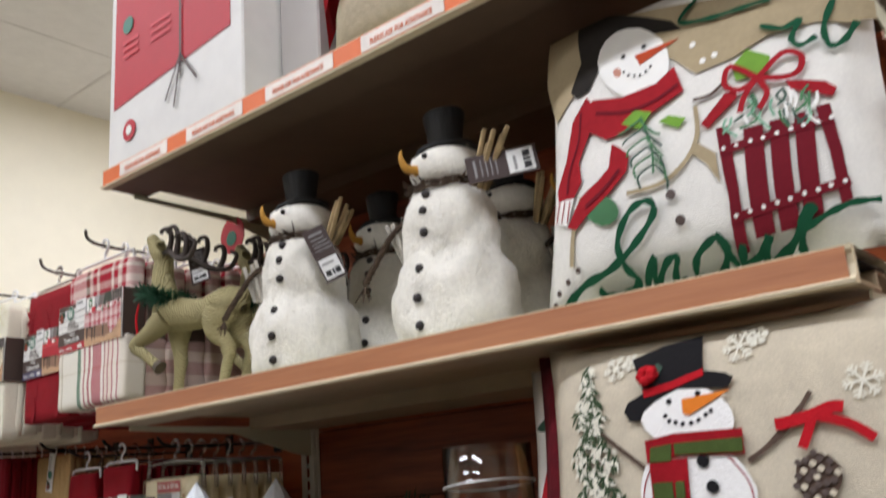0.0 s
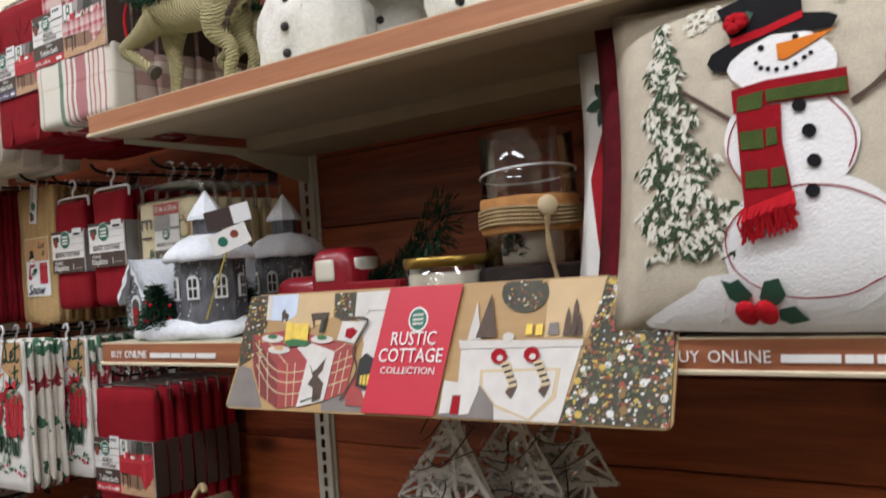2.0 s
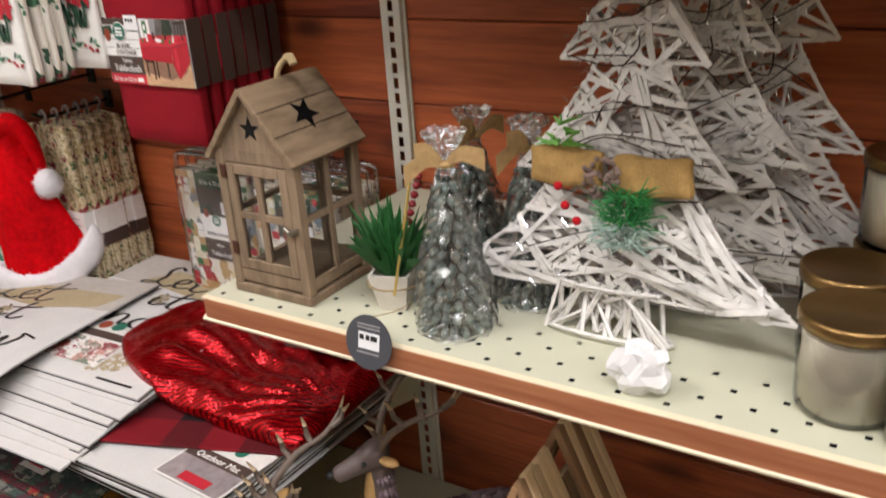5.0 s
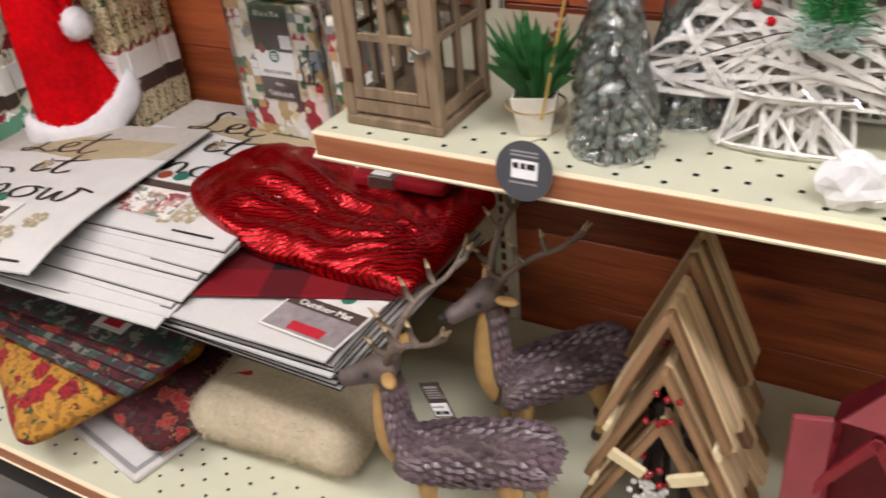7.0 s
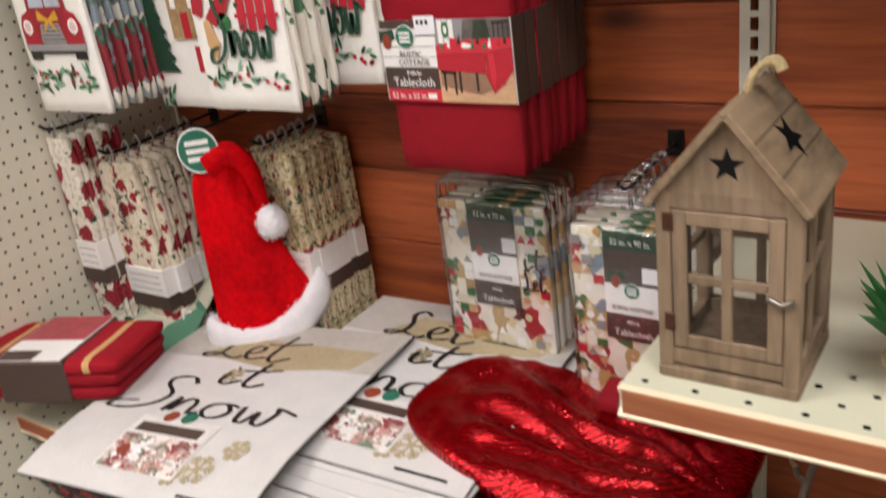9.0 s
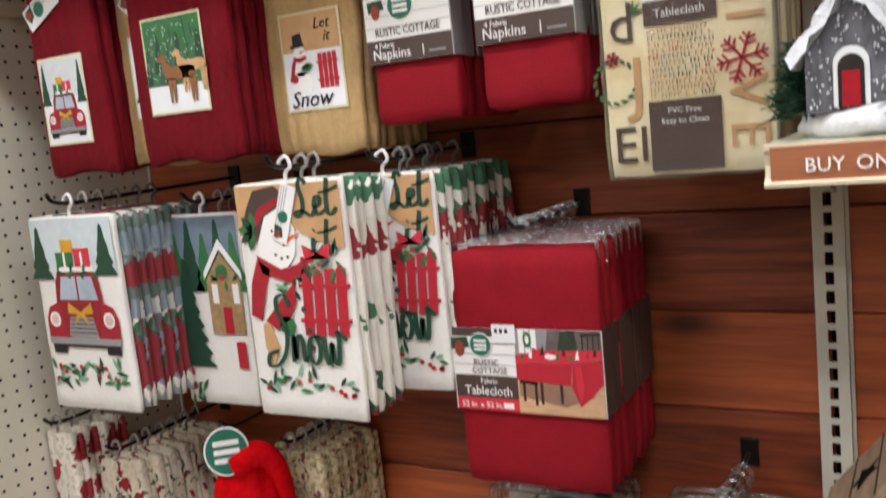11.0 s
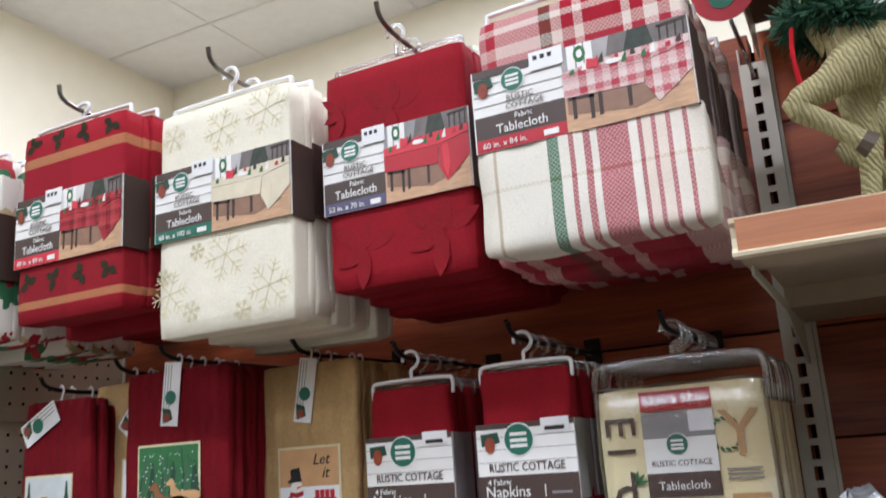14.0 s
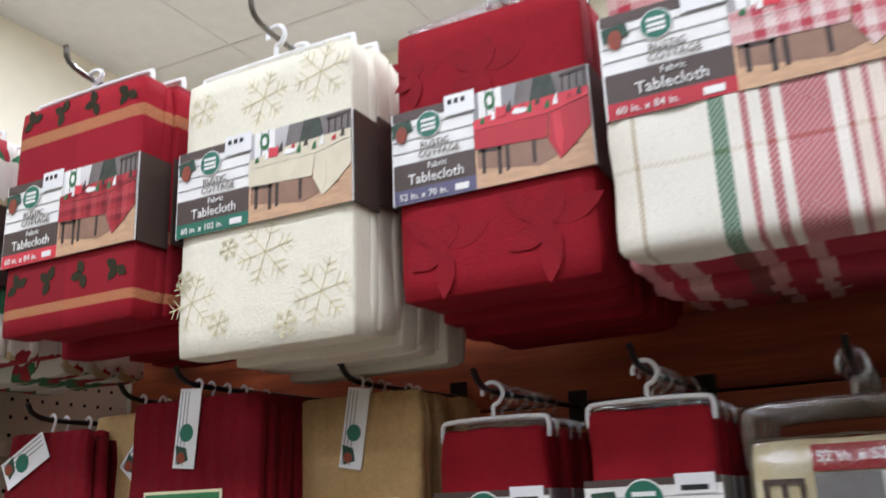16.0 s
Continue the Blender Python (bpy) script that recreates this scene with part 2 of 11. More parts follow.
CEDAR = plank_wood("cedar_boards", "6a2a17", "bf6338", "34160e")
EDGE_WOOD = plank_wood("shelf_edge_wood", "96583a", "bd8058", "6e3a24", 0.4)
CREAM = mat("cream_enamel", "c6c5ac", 0.38, var=0.05, scale=20, bump=0.05)
CREAM2 = mat("cream_channel", "e6d8b8", 0.4, var=0.05, scale=30)
PEG = mat("pegboard_cream", "d2cdb8", 0.55, var=0.05, scale=18, bump=0.05)
# Near-black for the shade seen in slots, holes, board gaps and star cut-outs.
DARK = mat("gap_shade", "0c0a09", 0.8)
BLACKMETAL = mat("black_wire", "26241f", 0.35, 0.7)
WHITEWALL = mat("wall_cream_paint", "f0e8d4", 0.75, var=0.03, scale=8, bump=0.05)
CEILM = mat("ceiling_tile_white", "e8e5e2", 0.85, var=0.05, scale=120, bump=0.2)
WHITE = mat("white_print", "eceae4", 0.5, var=0.04)
WHITEPL = mat("white_plastic", "e9e8e6", 0.3, var=0.03)
CLEARPL = glass("clear_plastic", (0.95, 0.95, 0.96), 0.12, 0.8)
FILM = glass("clear_film", (0.995, 0.995, 0.995), 0.10, 0.90, 0.9, 30)
RED = mat("red_cloth", "8c0f1d", 0.8, var=0.14, scale=250, bump=0.35, sheen=0.0)
REDDK = mat("dark_red_terry", "6e0a16", 0.95, var=0.2, scale=180, bump=0.9, sheen=0.0)
REDPR = mat("red_print", "b5202f", 0.55, var=0.05)
BEIGE = mat("beige_terry", "bd9d6c", 0.95, var=0.15, scale=180, bump=0.9, sheen=0.0)
CREAMCL = mat("cream_cloth", "e8e2cd", 0.8, var=0.05, scale=200, bump=0.25)
GOLDPR = mat("gold_print", "d8cfa6", 0.6, var=0.1)
BROWNPR = mat("brown_print", "4a3a33", 0.5, var=0.06)
TEALPR = mat("green_badge", "1f6a55", 0.5, var=0.08)
GREENPR = mat("green_print", "2f6b3c", 0.6, var=0.2, scale=90)
DKGREEN = mat("dark_green_print", "1d4330", 0.6, var=0.2, scale=90)
TANPR = mat("tan_print", "c59a6b", 0.55, var=0.12, scale=50)
GREYPR = mat("grey_print", "8f8d8c", 0.55, var=0.12, scale=40)
BLACKPR = mat("black_print", "1a1817", 0.55, var=0.05)
PURPLE = mat("slate_print", "5a5672", 0.55, var=0.05)
PINKPR = mat("bright_red_print", "d0303f", 0.5, var=0.1, scale=60)
ORANGE = mat("orange_print", "dd6a2c", 0.5, var=0.04)
WHITECL = mat("white_cloth", "e6e3da", 0.9, var=0.06, scale=160, bump=0.4)


def ribbed(m, scale=95.0):
    """Cable ribs running up a knitted towel."""
    nt = m.node_tree
    tc, wv, bp = (nt.nodes.new("ShaderNode" + k) for k in ("TexCoord", "TexWave", "Bump"))
    wv.inputs["Scale"].default_value, wv.inputs["Distortion"].default_value, wv.inputs["Detail"].default_value, wv.inputs["Detail Scale"].default_value = scale / 6.28, 2.2, 1.0, 3.0
    bp.inputs["Strength"].default_value, bp.inputs["Distance"].default_value = 0.6, 0.003
    nt.links.new(tc.outputs["Object"], wv.inputs[0])
    nt.links.new(wv.outputs["Fac"], bp.inputs["Height"])
    b = nt.nodes["Principled BSDF"]
    nt.links.new(b.inputs["Normal"].links[0].from_socket, bp.inputs["Normal"])
    nt.links.new(bp.outputs[0], b.inputs["Normal"])


ribbed(REDDK)
ribbed(BEIGE)


# ---- shapes ----
def part(name, bm, material, parent=None, label="", smooth=False, loc=None):
    me = bpy.data.meshes.new(name)
    bm.normal_update()
    if smooth:
        for f in bm.faces:
            f.smooth = True
    bm.to_mesh(me)
    bm.free()
    for m in (material if isinstance(material, (list, tuple)) else [material]):
        me.materials.append(m)
    ob = new(name, me)
    ob.parent = parent
    if loc is not None:
        ob.location = loc
    if label:
        ob["label"] = label
    return ob


def thing(name, label, category, x=0, y=0, z=0, rz=0, group="", kind="", rx=0, ry=0):
    e = new(name)
    e.empty_display_size = 0.05
    e.matrix_basis = pose(x, y, z, rx, ry, rz)
    return tagged(e, label, category, group, kind)


def box(x0, x1, y0, y1, z0, z1, bevel=0.0, bm=None, seg=1):
    fresh = bm is None
    bm = bm or bmesh.new()
    r = bmesh.ops.create_cube(bm, size=1, matrix=Matrix.Translation(((x0 + x1) / 2, (y0 + y1) / 2, (z0 + z1) / 2)) @ Matrix.Diagonal((x1 - x0, y1 - y0, z1 - z0, 1)))
    if bevel and fresh:
        bmesh.ops.bevel(bm, geom=bm.edges[:], offset=bevel, segments=seg, affect="EDGES")
    return bm


def rbox(w, d, h, r=0.01, n=8, amp=0.0, fs=12.0, seed=0.0, cx=0, cy=0, cz=0, puff=0.0, bm=None):
    """A soft block, w across x, d deep, h high, with rounded edges and a little unevenness."""
    b2 = bmesh.new()
    bmesh.ops.create_cube(b2, size=2)
    bmesh.ops.subdivide_edges(b2, edges=b2.edges[:], cuts=n, use_grid_fill=True)
    half = Vector((w / 2, d / 2, h / 2))
    r = min(r, w / 2.01, d / 2.01, h / 2.01)
    for v in b2.verts:
        p = Vector((v.co.x * half.x, v.co.y * half.y, v.co.z * half.z))
        q = Vector([max(-half[i] + r, min(half[i] - r, p[i])) for i in range(3)])
        dlt = p - q
        if dlt.length > 1e-9:
            p = q + dlt.normalized() * r
        if puff:
            k = (1 - v.co.x ** 2) * (1 - v.co.z ** 2)
            p.y += math.copysign(puff * k, v.co.y) if abs(v.co.y) > 0.02 else 0
        if amp:
            p += Vector(noise.noise_vector(p * fs + Vector((seed, seed * 1.7, -seed)))) * amp
        v.co = p + Vector((cx, cy, cz))
    if bm is None:
        return b2
    me = bpy.data.meshes.new("tmp")
    b2.to_mesh(me)
    b2.free()
    bm.from_mesh(me)
    bpy.data.meshes.remove(me)
    return bm


def poly(pts, y=0.0, t=0.0006, bm=None):
    """A flat shape in x and z, facing -y at y, t thick behind it."""
    bm = bm or bmesh.new()
    a = 0.0
    for i in range(len(pts)):
        a += pts[i - 1][0] * pts[i][1] - pts[i][0] * pts[i - 1][1]
    if a < 0:
        pts = pts[::-1]
    f = [bm.verts.new((p[0], y, p[1])) for p in pts]
    k = [bm.verts.new((p[0], y + t, p[1])) for p in pts]
    bm.faces.new(f)
    bm.faces.new(k[::-1])
    for i in range(len(pts)):
        bm.faces.new((f[i - 1], k[i - 1], k[i], f[i]))
    return bm


def rect(x0, x1, z0, z1, y=0.0, t=0.0006, bm=None):
    return poly([(x0, z0), (x1, z0), (x1, z1), (x0, z1)], y, t, bm)


def ring(cx, cz, r, n=20, sx=1.0, a0=0.0):
    return [(cx + sx * r * math.cos(a0 + 2 * math.pi * i / n), cz + r * math.sin(a0 + 2 * math.pi * i / n)) for i in range(n)]


def stroke(pts, w, y=0.0, t=0.0006, bm=None):
    """A flat line of width w through points in x and z."""
    bm = bm or bmesh.new()
    L, R = [], []
    for i, p in enumerate(pts):
        a, b = pts[max(i - 1, 0)], pts[min(i + 1, len(pts) - 1)]
        d = Vector((b[0] - a[0], b[1] - a[1]))
        d = d.normalized() if d.length else Vector((1, 0))
        ww = w[i] if isinstance(w, (list, tuple)) else w
        L.append((p[0] - d.y * ww / 2, p[1] + d.x * ww / 2))
        R.append((p[0] + d.y * ww / 2, p[1] - d.x * ww / 2))
    vl = [bm.verts.new((p[0], y, p[1])) for p in L]
    vr = [bm.verts.new((p[0], y, p[1])) for p in R]
    for i in range(len(pts) - 1):
        bm.faces.new((vl[i], vr[i], vr[i + 1], vl[i + 1]))
    return bm


def spline(pts, n=8):
    """A smooth line through the points."""
    out = []
    P = [Vector(p) for p in pts]
    for i in range(len(P) - 1):
        a, b, c, d = P[max(i - 1, 0)], P[i], P[i + 1], P[min(i + 2, len(P) - 1)]
        for k in range(n):
            t = k / n
            out.append(0.5 * ((2 * b) + (c - a) * t + (2 * a - 5 * b + 4 * c - d) * t * t + (3 * b - a - 3 * c + d) * t ** 3))
    return out + [P[-1]]


def tube(pts, r, sides=8, bm=None, cap=True):
    """A round rod through 3D points; r a radius or one for each point."""
    bm = bm or bmesh.new()
    P = [Vector(p) for p in pts]
    rings, up = [], None
    for i, p in enumerate(P):
        d = (P[min(i + 1, len(P) - 1)] - P[max(i - 1, 0)])
        d = d.normalized() if d.length else Vector((0, 0, 1))
        if up is None:
            up = d.orthogonal().normalized()
        up = (up - d * up.dot(d))
        up = up.normalized() if up.length > 1e-6 else d.orthogonal().normalized()
        s = d.cross(up)
        rr = r[i] if isinstance(r, (list, tuple)) else r
        rings.append([bm.verts.new(p + rr * (math.cos(2 * math.pi * k / sides) * up + math.sin(2 * math.pi * k / sides) * s)) for k in range(sides)])
    for a, b in zip(rings, rings[1:]):
        for k in range(sides):
            bm.faces.new((a[k - 1], a[k], b[k], b[k - 1]))
    if cap:
        bm.faces.new(rings[0])
        bm.faces.new(rings[-1][::-1])
    return bm


def lathe(prof, n=24, bm=None, cx=0, cy=0, cz=0, amp=0.0, fs=20, seed=0, sx=1.0, sy=1.0):
    """A turned body: radius and height pairs, from below."""
    bm = bm or bmesh.new()
    rows = []
    for r, z in prof:
        row = []
        for k in range(n):
            a = 2 * math.pi * k / n
            p = Vector((sx * r * math.cos(a), sy * r * math.sin(a), z))
            if amp:
                p += Vector(noise.noise_vector(p * fs + Vector((seed, 0, seed)))) * amp
            row.append(bm.verts.new(p + Vector((cx, cy, cz))))
        rows.append(row)
    for a, b in zip(rows, rows[1:]):
        for k in range(n):
            bm.faces.new((a[k - 1], a[k], b[k], b[k - 1]))
    bm.faces.new(rows[0][::-1])
    bm.faces.new(rows[-1])
    return bm


def open_tube(prof, n=40, drop_floor=True):
    """A turned glass wall with no lid, and no floor unless asked."""
    bm = lathe(prof, n)
    bm.faces.ensure_lookup_table()
    bmesh.ops.delete(bm, geom=[f for f in bm.faces if len(f.verts) == n and (drop_floor or f.calc_center_median().z > prof[0][1] + 1e-4)], context="FACES_ONLY")
    return bm


def sheet(axis, at, a0, a1, b0, b1):
    """One thin face: axis x or y stands at a place, spans a along the other axis and b up."""
    bm = bmesh.new()
    bm.faces.new([bm.verts.new((at, a, b) if axis == "x" else (a, at, b)) for a, b in ((a0, b0), (a1, b0), (a1, b1), (a0, b1))])
    return bm


def ball(cx, cy, cz, r, bm=None, sub=2, sx=1, sy=1, sz=1):
    bm = bm or bmesh.new()
    bmesh.ops.create_icosphere(bm, subdivisions=sub, radius=r, matrix=Matrix.Translation((cx, cy, cz)) @ Matrix.Diagonal((sx, sy, sz, 1)))
    return bm


def tufts(bm, n, L, rn, keep=None, comb=0.0):
    """Fine fur: thin blades standing out of a skin and combed down."""
    faces = list(bm.faces)
    for k in range(n):
        f = rn.choice(faces)
        c = f.calc_center_median()
        if keep and not keep(c):
            continue
        nr = f.normal.copy() if f.normal.length else Vector((c.x, c.y, 0)).normalized()
        c = c + Vector((rn.uniform(-1, 1), rn.uniform(-1, 1), rn.uniform(-1, 1))) * 0.005
        d = (nr * (1 - 0.6 * comb) + Vector((rn.uniform(-0.8, 0.8), rn.uniform(-0.8, 0.8), rn.uniform(-1.3, 0.2) - comb))).normalized()
        sd = d.cross(nr)
        sd = sd.normalized() if sd.length > 1e-4 else nr.orthogonal()
        c = c - nr * 0.002
        v = [bm.verts.new(c - sd * 0.0011), bm.verts.new(c + sd * 0.0011), bm.verts.new(c + d * L * rn.uniform(0.6, 1.2))]
        bm.faces.new(v)


def letters(s, size, material, parent, x, y, z, align="LEFT", ry=0, thick=0.0003, name="lettering", shear=0.0, squeeze=1.0):
    """Words in Blender's own font, standing in x and z and facing -y."""
    cu = bpy.data.curves.new(name, "FONT")
    cu.body, cu.size, cu.align_x, cu.extrude, cu.shear, cu.resolution_u = s, size, align, thick, shear, 2
    tmp = new(name, cu)
    me = bpy.data.meshes.new_from_object(tmp.evaluated_get(bpy.context.evaluated_depsgraph_get()))
    bpy.data.objects.remove(tmp)
    bpy.data.curves.remove(cu)
    me.transform(Matrix.Diagonal((squeeze, 1, 1, 1)))
    me.materials.clear()
    me.materials.append(material)
    ob = new(name, me)
    ob.parent = parent
    ob.matrix_basis = pose(x, y, z, 0, ry, 0) @ pose(0, 0, 0, 90, 0, 0)
    return ob


def perforated(nu, nv, pitch, r, rows=None, sides=6, stagger=False):
    """A sheet in x and y of nu by nv cells; holes where rows says, each a real opening."""
    bm = bmesh.new()
    for j in range(nv):
        for i in range(nu):
            x, y = i * pitch, j * pitch
            c = [bm.verts.new((x + a * pitch, y + b * pitch, 0)) for a, b in ((0, 0), (1, 0), (1, 1), (0, 1))]
            if rows is not None and not rows(i, j):
                bm.faces.new(c)
                continue
            h = [bm.verts.new((x + pitch / 2 + r * math.cos(math.pi / 4 + math.pi / 2 * k + math.pi), y + pitch / 2 + r * math.sin(math.pi / 4 + math.pi / 2 * k + math.pi), 0)) for k in range(4)]
            for k in range(4):
                bm.faces.new((c[k], c[(k + 1) % 4], h[(k + 1) % 4], h[k]))
    bmesh.ops.remove_doubles(bm, verts=bm.verts[:], dist=1e-5)
    return bm


# ---- the store's shell ----
XL, YB, XR, YF = -4.4, 3.4, 7.0, -11.5
part("floor", box(XL, XR, YF, YB, -0.1, 0), mat("floor_vinyl_tile", "6c6761", 0.3, var=0.22, scale=30), None)["kind"] = "structure"
part("ceiling", box(XL, XR, YF, YB, CEIL, CEIL + 0.1), CEILM)["kind"] = "structure"
for nm, b in (("wall_west", (XL - 0.15, XL, YF, YB)), ("wall_north", (XL - 0.15, XR + 0.15, YB, YB + 0.15)), ("wall_east", (XR, XR + 0.15, YF, YB)), ("wall_south", (XL - 0.15, XR + 0.15, YF - 0.15, YF))):
    tagged(part(nm, box(*b, 0, CEIL), WHITEWALL), "cream painted store wall", "wall", kind="structure")
grid = bmesh.new()
for k in range(13):
    box(XL, XR, YB - 0.62 - 1.22 * k, YB - 0.60 - 1.22 * k, CEIL - 0.006, CEIL + 0.01, bm=grid)
for k in range(9):
    box(XL + 1.22 * k + 0.9, XL + 1.22 * k + 0.909, YF, YB, CEIL - 0.004, CEIL + 0.01, bm=grid)
tagged(part("ceiling_grid", grid, mat("ceiling_tee", "dcd8d4", 0.6, var=0.05)), "pale metal tee grid between ceiling tiles", "ceiling grid", kind="structure")
LENS = mat("lamp_glow", "ffffff", 0.5)
nt = LENS.node_tree
nt.nodes["Principled BSDF"].inputs["Emission Color"].default_value = (1, 0.97, 0.92, 1)
nt.nodes["Principled BSDF"].inputs["Emission Strength"].default_value = 4.0
for lx, ly in STRIPS:
    tl = thing("ceiling_light", "white fluorescent strip light on the ceiling", "ceiling light", lx, ly, CEIL, group="ceiling strip lights")
    part("housing", box(-1.23, 1.23, -0.2, 0.2, -0.03, 0.0, 0.004), WHITEPL, tl)
    part("diffuser", box(-1.2, 1.2, -0.175, 0.175, -0.05, -0.03), LENS, tl, "glowing diffuser")


# ---- the shelving bay: back boards, uprights, decks and shelves ----
BAY, TOP = 1.2192, 2.03
UP = mat("upright_enamel", "d3cfc0", 0.4, var=0.04)


def upright(x):
    u = thing("shelf_upright", "cream slotted steel shelf upright", "upright", x, 0, 0, group="shelf uprights", kind="structure")
    bm = bmesh.new()
    n = int((TOP - 0.1) / 0.0254)
    for k in range(n):
        z0 = 0.1 + k * 0.0254
        for a, b, c, d in ((-0.019, -0.0052, 0, 0.0254), (0.0052, 0.019, 0, 0.0254), (-0.0052, 0.0052, 0.0170, 0.0254)):
            box(a, b, -0.012, -0.010, z0 + c, z0 + d, bm=bm)
    part("slotted_face", bm, UP, u)
    bm = box(-0.019, -0.017, -0.010, 0.03, 0.0, TOP)
    box(0.017, 0.019, -0.010, 0.03, 0.0, TOP, bm=bm)
    box(0.0195, 0.024, -0.004, 0.0, 0.1, TOP, bm=bm)
    part("channel", bm, UP, u)
    # Black sheet added behind the slots in place of the shade inside the channel.
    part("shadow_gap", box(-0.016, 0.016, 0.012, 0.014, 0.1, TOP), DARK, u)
    return u


for k in (-1, 0, 1, 2):
    upright(BAY * k)

LIP = 0.034


def shelf_edge(w, name="price_rail", insert=None):
    """The front rail: cream rims above and below a recessed wood-print strip."""
    bm = bmesh.new()
    prof = [(0.006, 0.0), (-0.008, 0.0), (-0.009, 0.003), (-0.006, 0.005), (-0.002, 0.008), (0.0, LIP / 2), (-0.002, LIP - 0.008), (-0.005, LIP - 0.005), (-0.006, LIP - 0.001), (0.006, LIP)]
    ends = []
    for x in (0, w):
        ends.append([bm.verts.new((x, y, z)) for y, z in prof])
    for i in range(len(prof) - 1):
        bm.faces.new((ends[0][i], ends[0][i + 1], ends[1][i + 1], ends[1][i]))
    bm.faces.new(ends[0][::-1])
    bm.faces.new(ends[1])
    return bm


def shelf(name, x0, x1, depth, z, holes, label, insert=EDGE_WOOD, under=CREAM):
    """A steel shelf; z is the height of its top."""
    s = thing(name, label, "shelf", x0, 0, z, kind="structure")
    w = x1 - x0
    p = 0.0254
    nu, nv = int(w / p), 4
    nx = nu * p
    m = (w - nx) / 2
    bm = perforated(nu, nv, p, 0.0045, lambda i, j: holes(i, j))
    bmesh.ops.translate(bm, vec=(m, -depth + 0.008, 0), verts=bm.verts[:])
    for v in bm.verts:
        if v.co.x < m + 1e-4:
            v.co.x = 0.001
        elif v.co.x > m + nx - 1e-4:
            v.co.x = w - 0.001
    part("perforated_strip", bm, CREAM, s)
    part("deck_plate", box(0.001, w - 0.001, -depth + 0.008 + nv * p, -0.012, -0.0016, 0.0), CREAM, s)
    # Black sheet under the perforations, painted shade rather than a steel part.
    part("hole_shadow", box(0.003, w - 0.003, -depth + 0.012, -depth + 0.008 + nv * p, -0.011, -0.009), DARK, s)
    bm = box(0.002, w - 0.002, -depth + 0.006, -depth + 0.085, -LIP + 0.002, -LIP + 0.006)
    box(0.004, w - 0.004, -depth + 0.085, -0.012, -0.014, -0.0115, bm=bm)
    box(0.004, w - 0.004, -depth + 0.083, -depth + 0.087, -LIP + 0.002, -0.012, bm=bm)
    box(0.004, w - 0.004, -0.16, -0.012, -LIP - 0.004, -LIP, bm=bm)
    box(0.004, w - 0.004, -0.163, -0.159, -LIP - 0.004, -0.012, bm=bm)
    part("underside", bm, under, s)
    rail = part("price_rail", shelf_edge(w), CREAM2, s, loc=(0, -depth + 0.006, -LIP))
    bm = box(0.005, w - 0.005, -0.0066, -0.0046, 0.0042, LIP - 0.0025)
    part("wood_strip", bm, insert, rail, "wood-print strip")
    for bx in (0.005, w - 0.007):
        pts = [(-depth + 0.06, -LIP + 0.002), (-depth + 0.06, -LIP - 0.006), (-0.20, -0.045), (-0.05, -0.085), (-0.012, -0.09), (-0.012, -LIP + 0.002)]
        b2 = bmesh.new()
        f0 = [b2.verts.new((bx, y, zz)) for y, zz in pts]
        f1 = [b2.verts.new((bx + 0.0025, y, zz)) for y, zz in pts]
        b2.faces.new(f0)
        b2.faces.new(f1[::-1])
        for i in range(len(pts)):
            b2.faces.new((f0[i], f0[i - 1], f1[i - 1], f1[i]))
        part("bracket", b2, CREAM, s)
    return s


two_rows = lambda i, j: (i + j) % 2 == 0 and j < 4
ZA, ZB, ZC, ZD, ZZ, ZDECK = 1.679, 1.324, 0.790, 0.452, 2.098, 0.170
SD = 0.478
shelf("shelf_1", 0.004, BAY - 0.004, SD + 0.02, ZC, two_rows, "cream perforated steel shelf with wood-print edge")
shelf_b = shelf("shelf_2", 0.004, BAY - 0.004, SD, ZB, two_rows, "cream steel shelf with lettered wood-print edge")
# Cream underneath too; the tan puts the shade below this shelf into its colour.
shelf("shelf_3", 0.004, BAY - 0.004, SD, ZA, two_rows, "cream steel shelf with wood-print edge", under=mat("underside_half_shade", "a8977c", 0.55, var=0.12, scale=20))
# Top shelf's underside is cream in deep shade, painted in as brown.
shelf_z = shelf("shelf_4", 0.004, BAY - 0.004, SD, ZZ, two_rows, "cream steel top shelf with orange notice strip", insert=ORANGE, under=mat("underside_deep_shade", "5d4938", 0.6, var=0.2, scale=20))
shelf("shelf_5", -BAY + 0.004, -0.004, SD + 0.05, ZD, two_rows, "cream steel shelf under stacked door mats", insert=CEDAR)
DY = -0.70
deck = thing("base_deck", "cream perforated base deck with wood-print kick edge", "shelf", -BAY, 0, ZDECK, kind="structure")
bm = perforated(144, 6, 0.0254, 0.0042, lambda i, j: (i + j) % 2 == 0 and j > 0)
bmesh.ops.translate(bm, vec=(0, DY + 0.01, 0), verts=bm.verts[:])
part("perforated_strip", bm, CREAM, deck)
part("deck_plate", box(0, 3 * BAY, DY + 0.01 + 6 * 0.0254, -0.012, -0.002, 0), CREAM, deck)
# Same added black sheet, giving the deck's holes their shade.
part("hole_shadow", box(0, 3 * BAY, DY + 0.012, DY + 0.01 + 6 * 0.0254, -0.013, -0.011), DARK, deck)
rail = part("price_rail", shelf_edge(3 * BAY), CREAM2, deck, loc=(0, DY + 0.008, -LIP))
part("wood_strip", box(0.005, 3 * BAY - 0.005, -0.0066, -0.0046, 0.0042, LIP - 0.0025), EDGE_WOOD, rail, "wood-print strip")
part("kick_plate", box(0, 3 * BAY, DY + 0.04, DY + 0.05, -ZDECK, -LIP), mat("kick_dark", "2b2724", 0.5), deck)

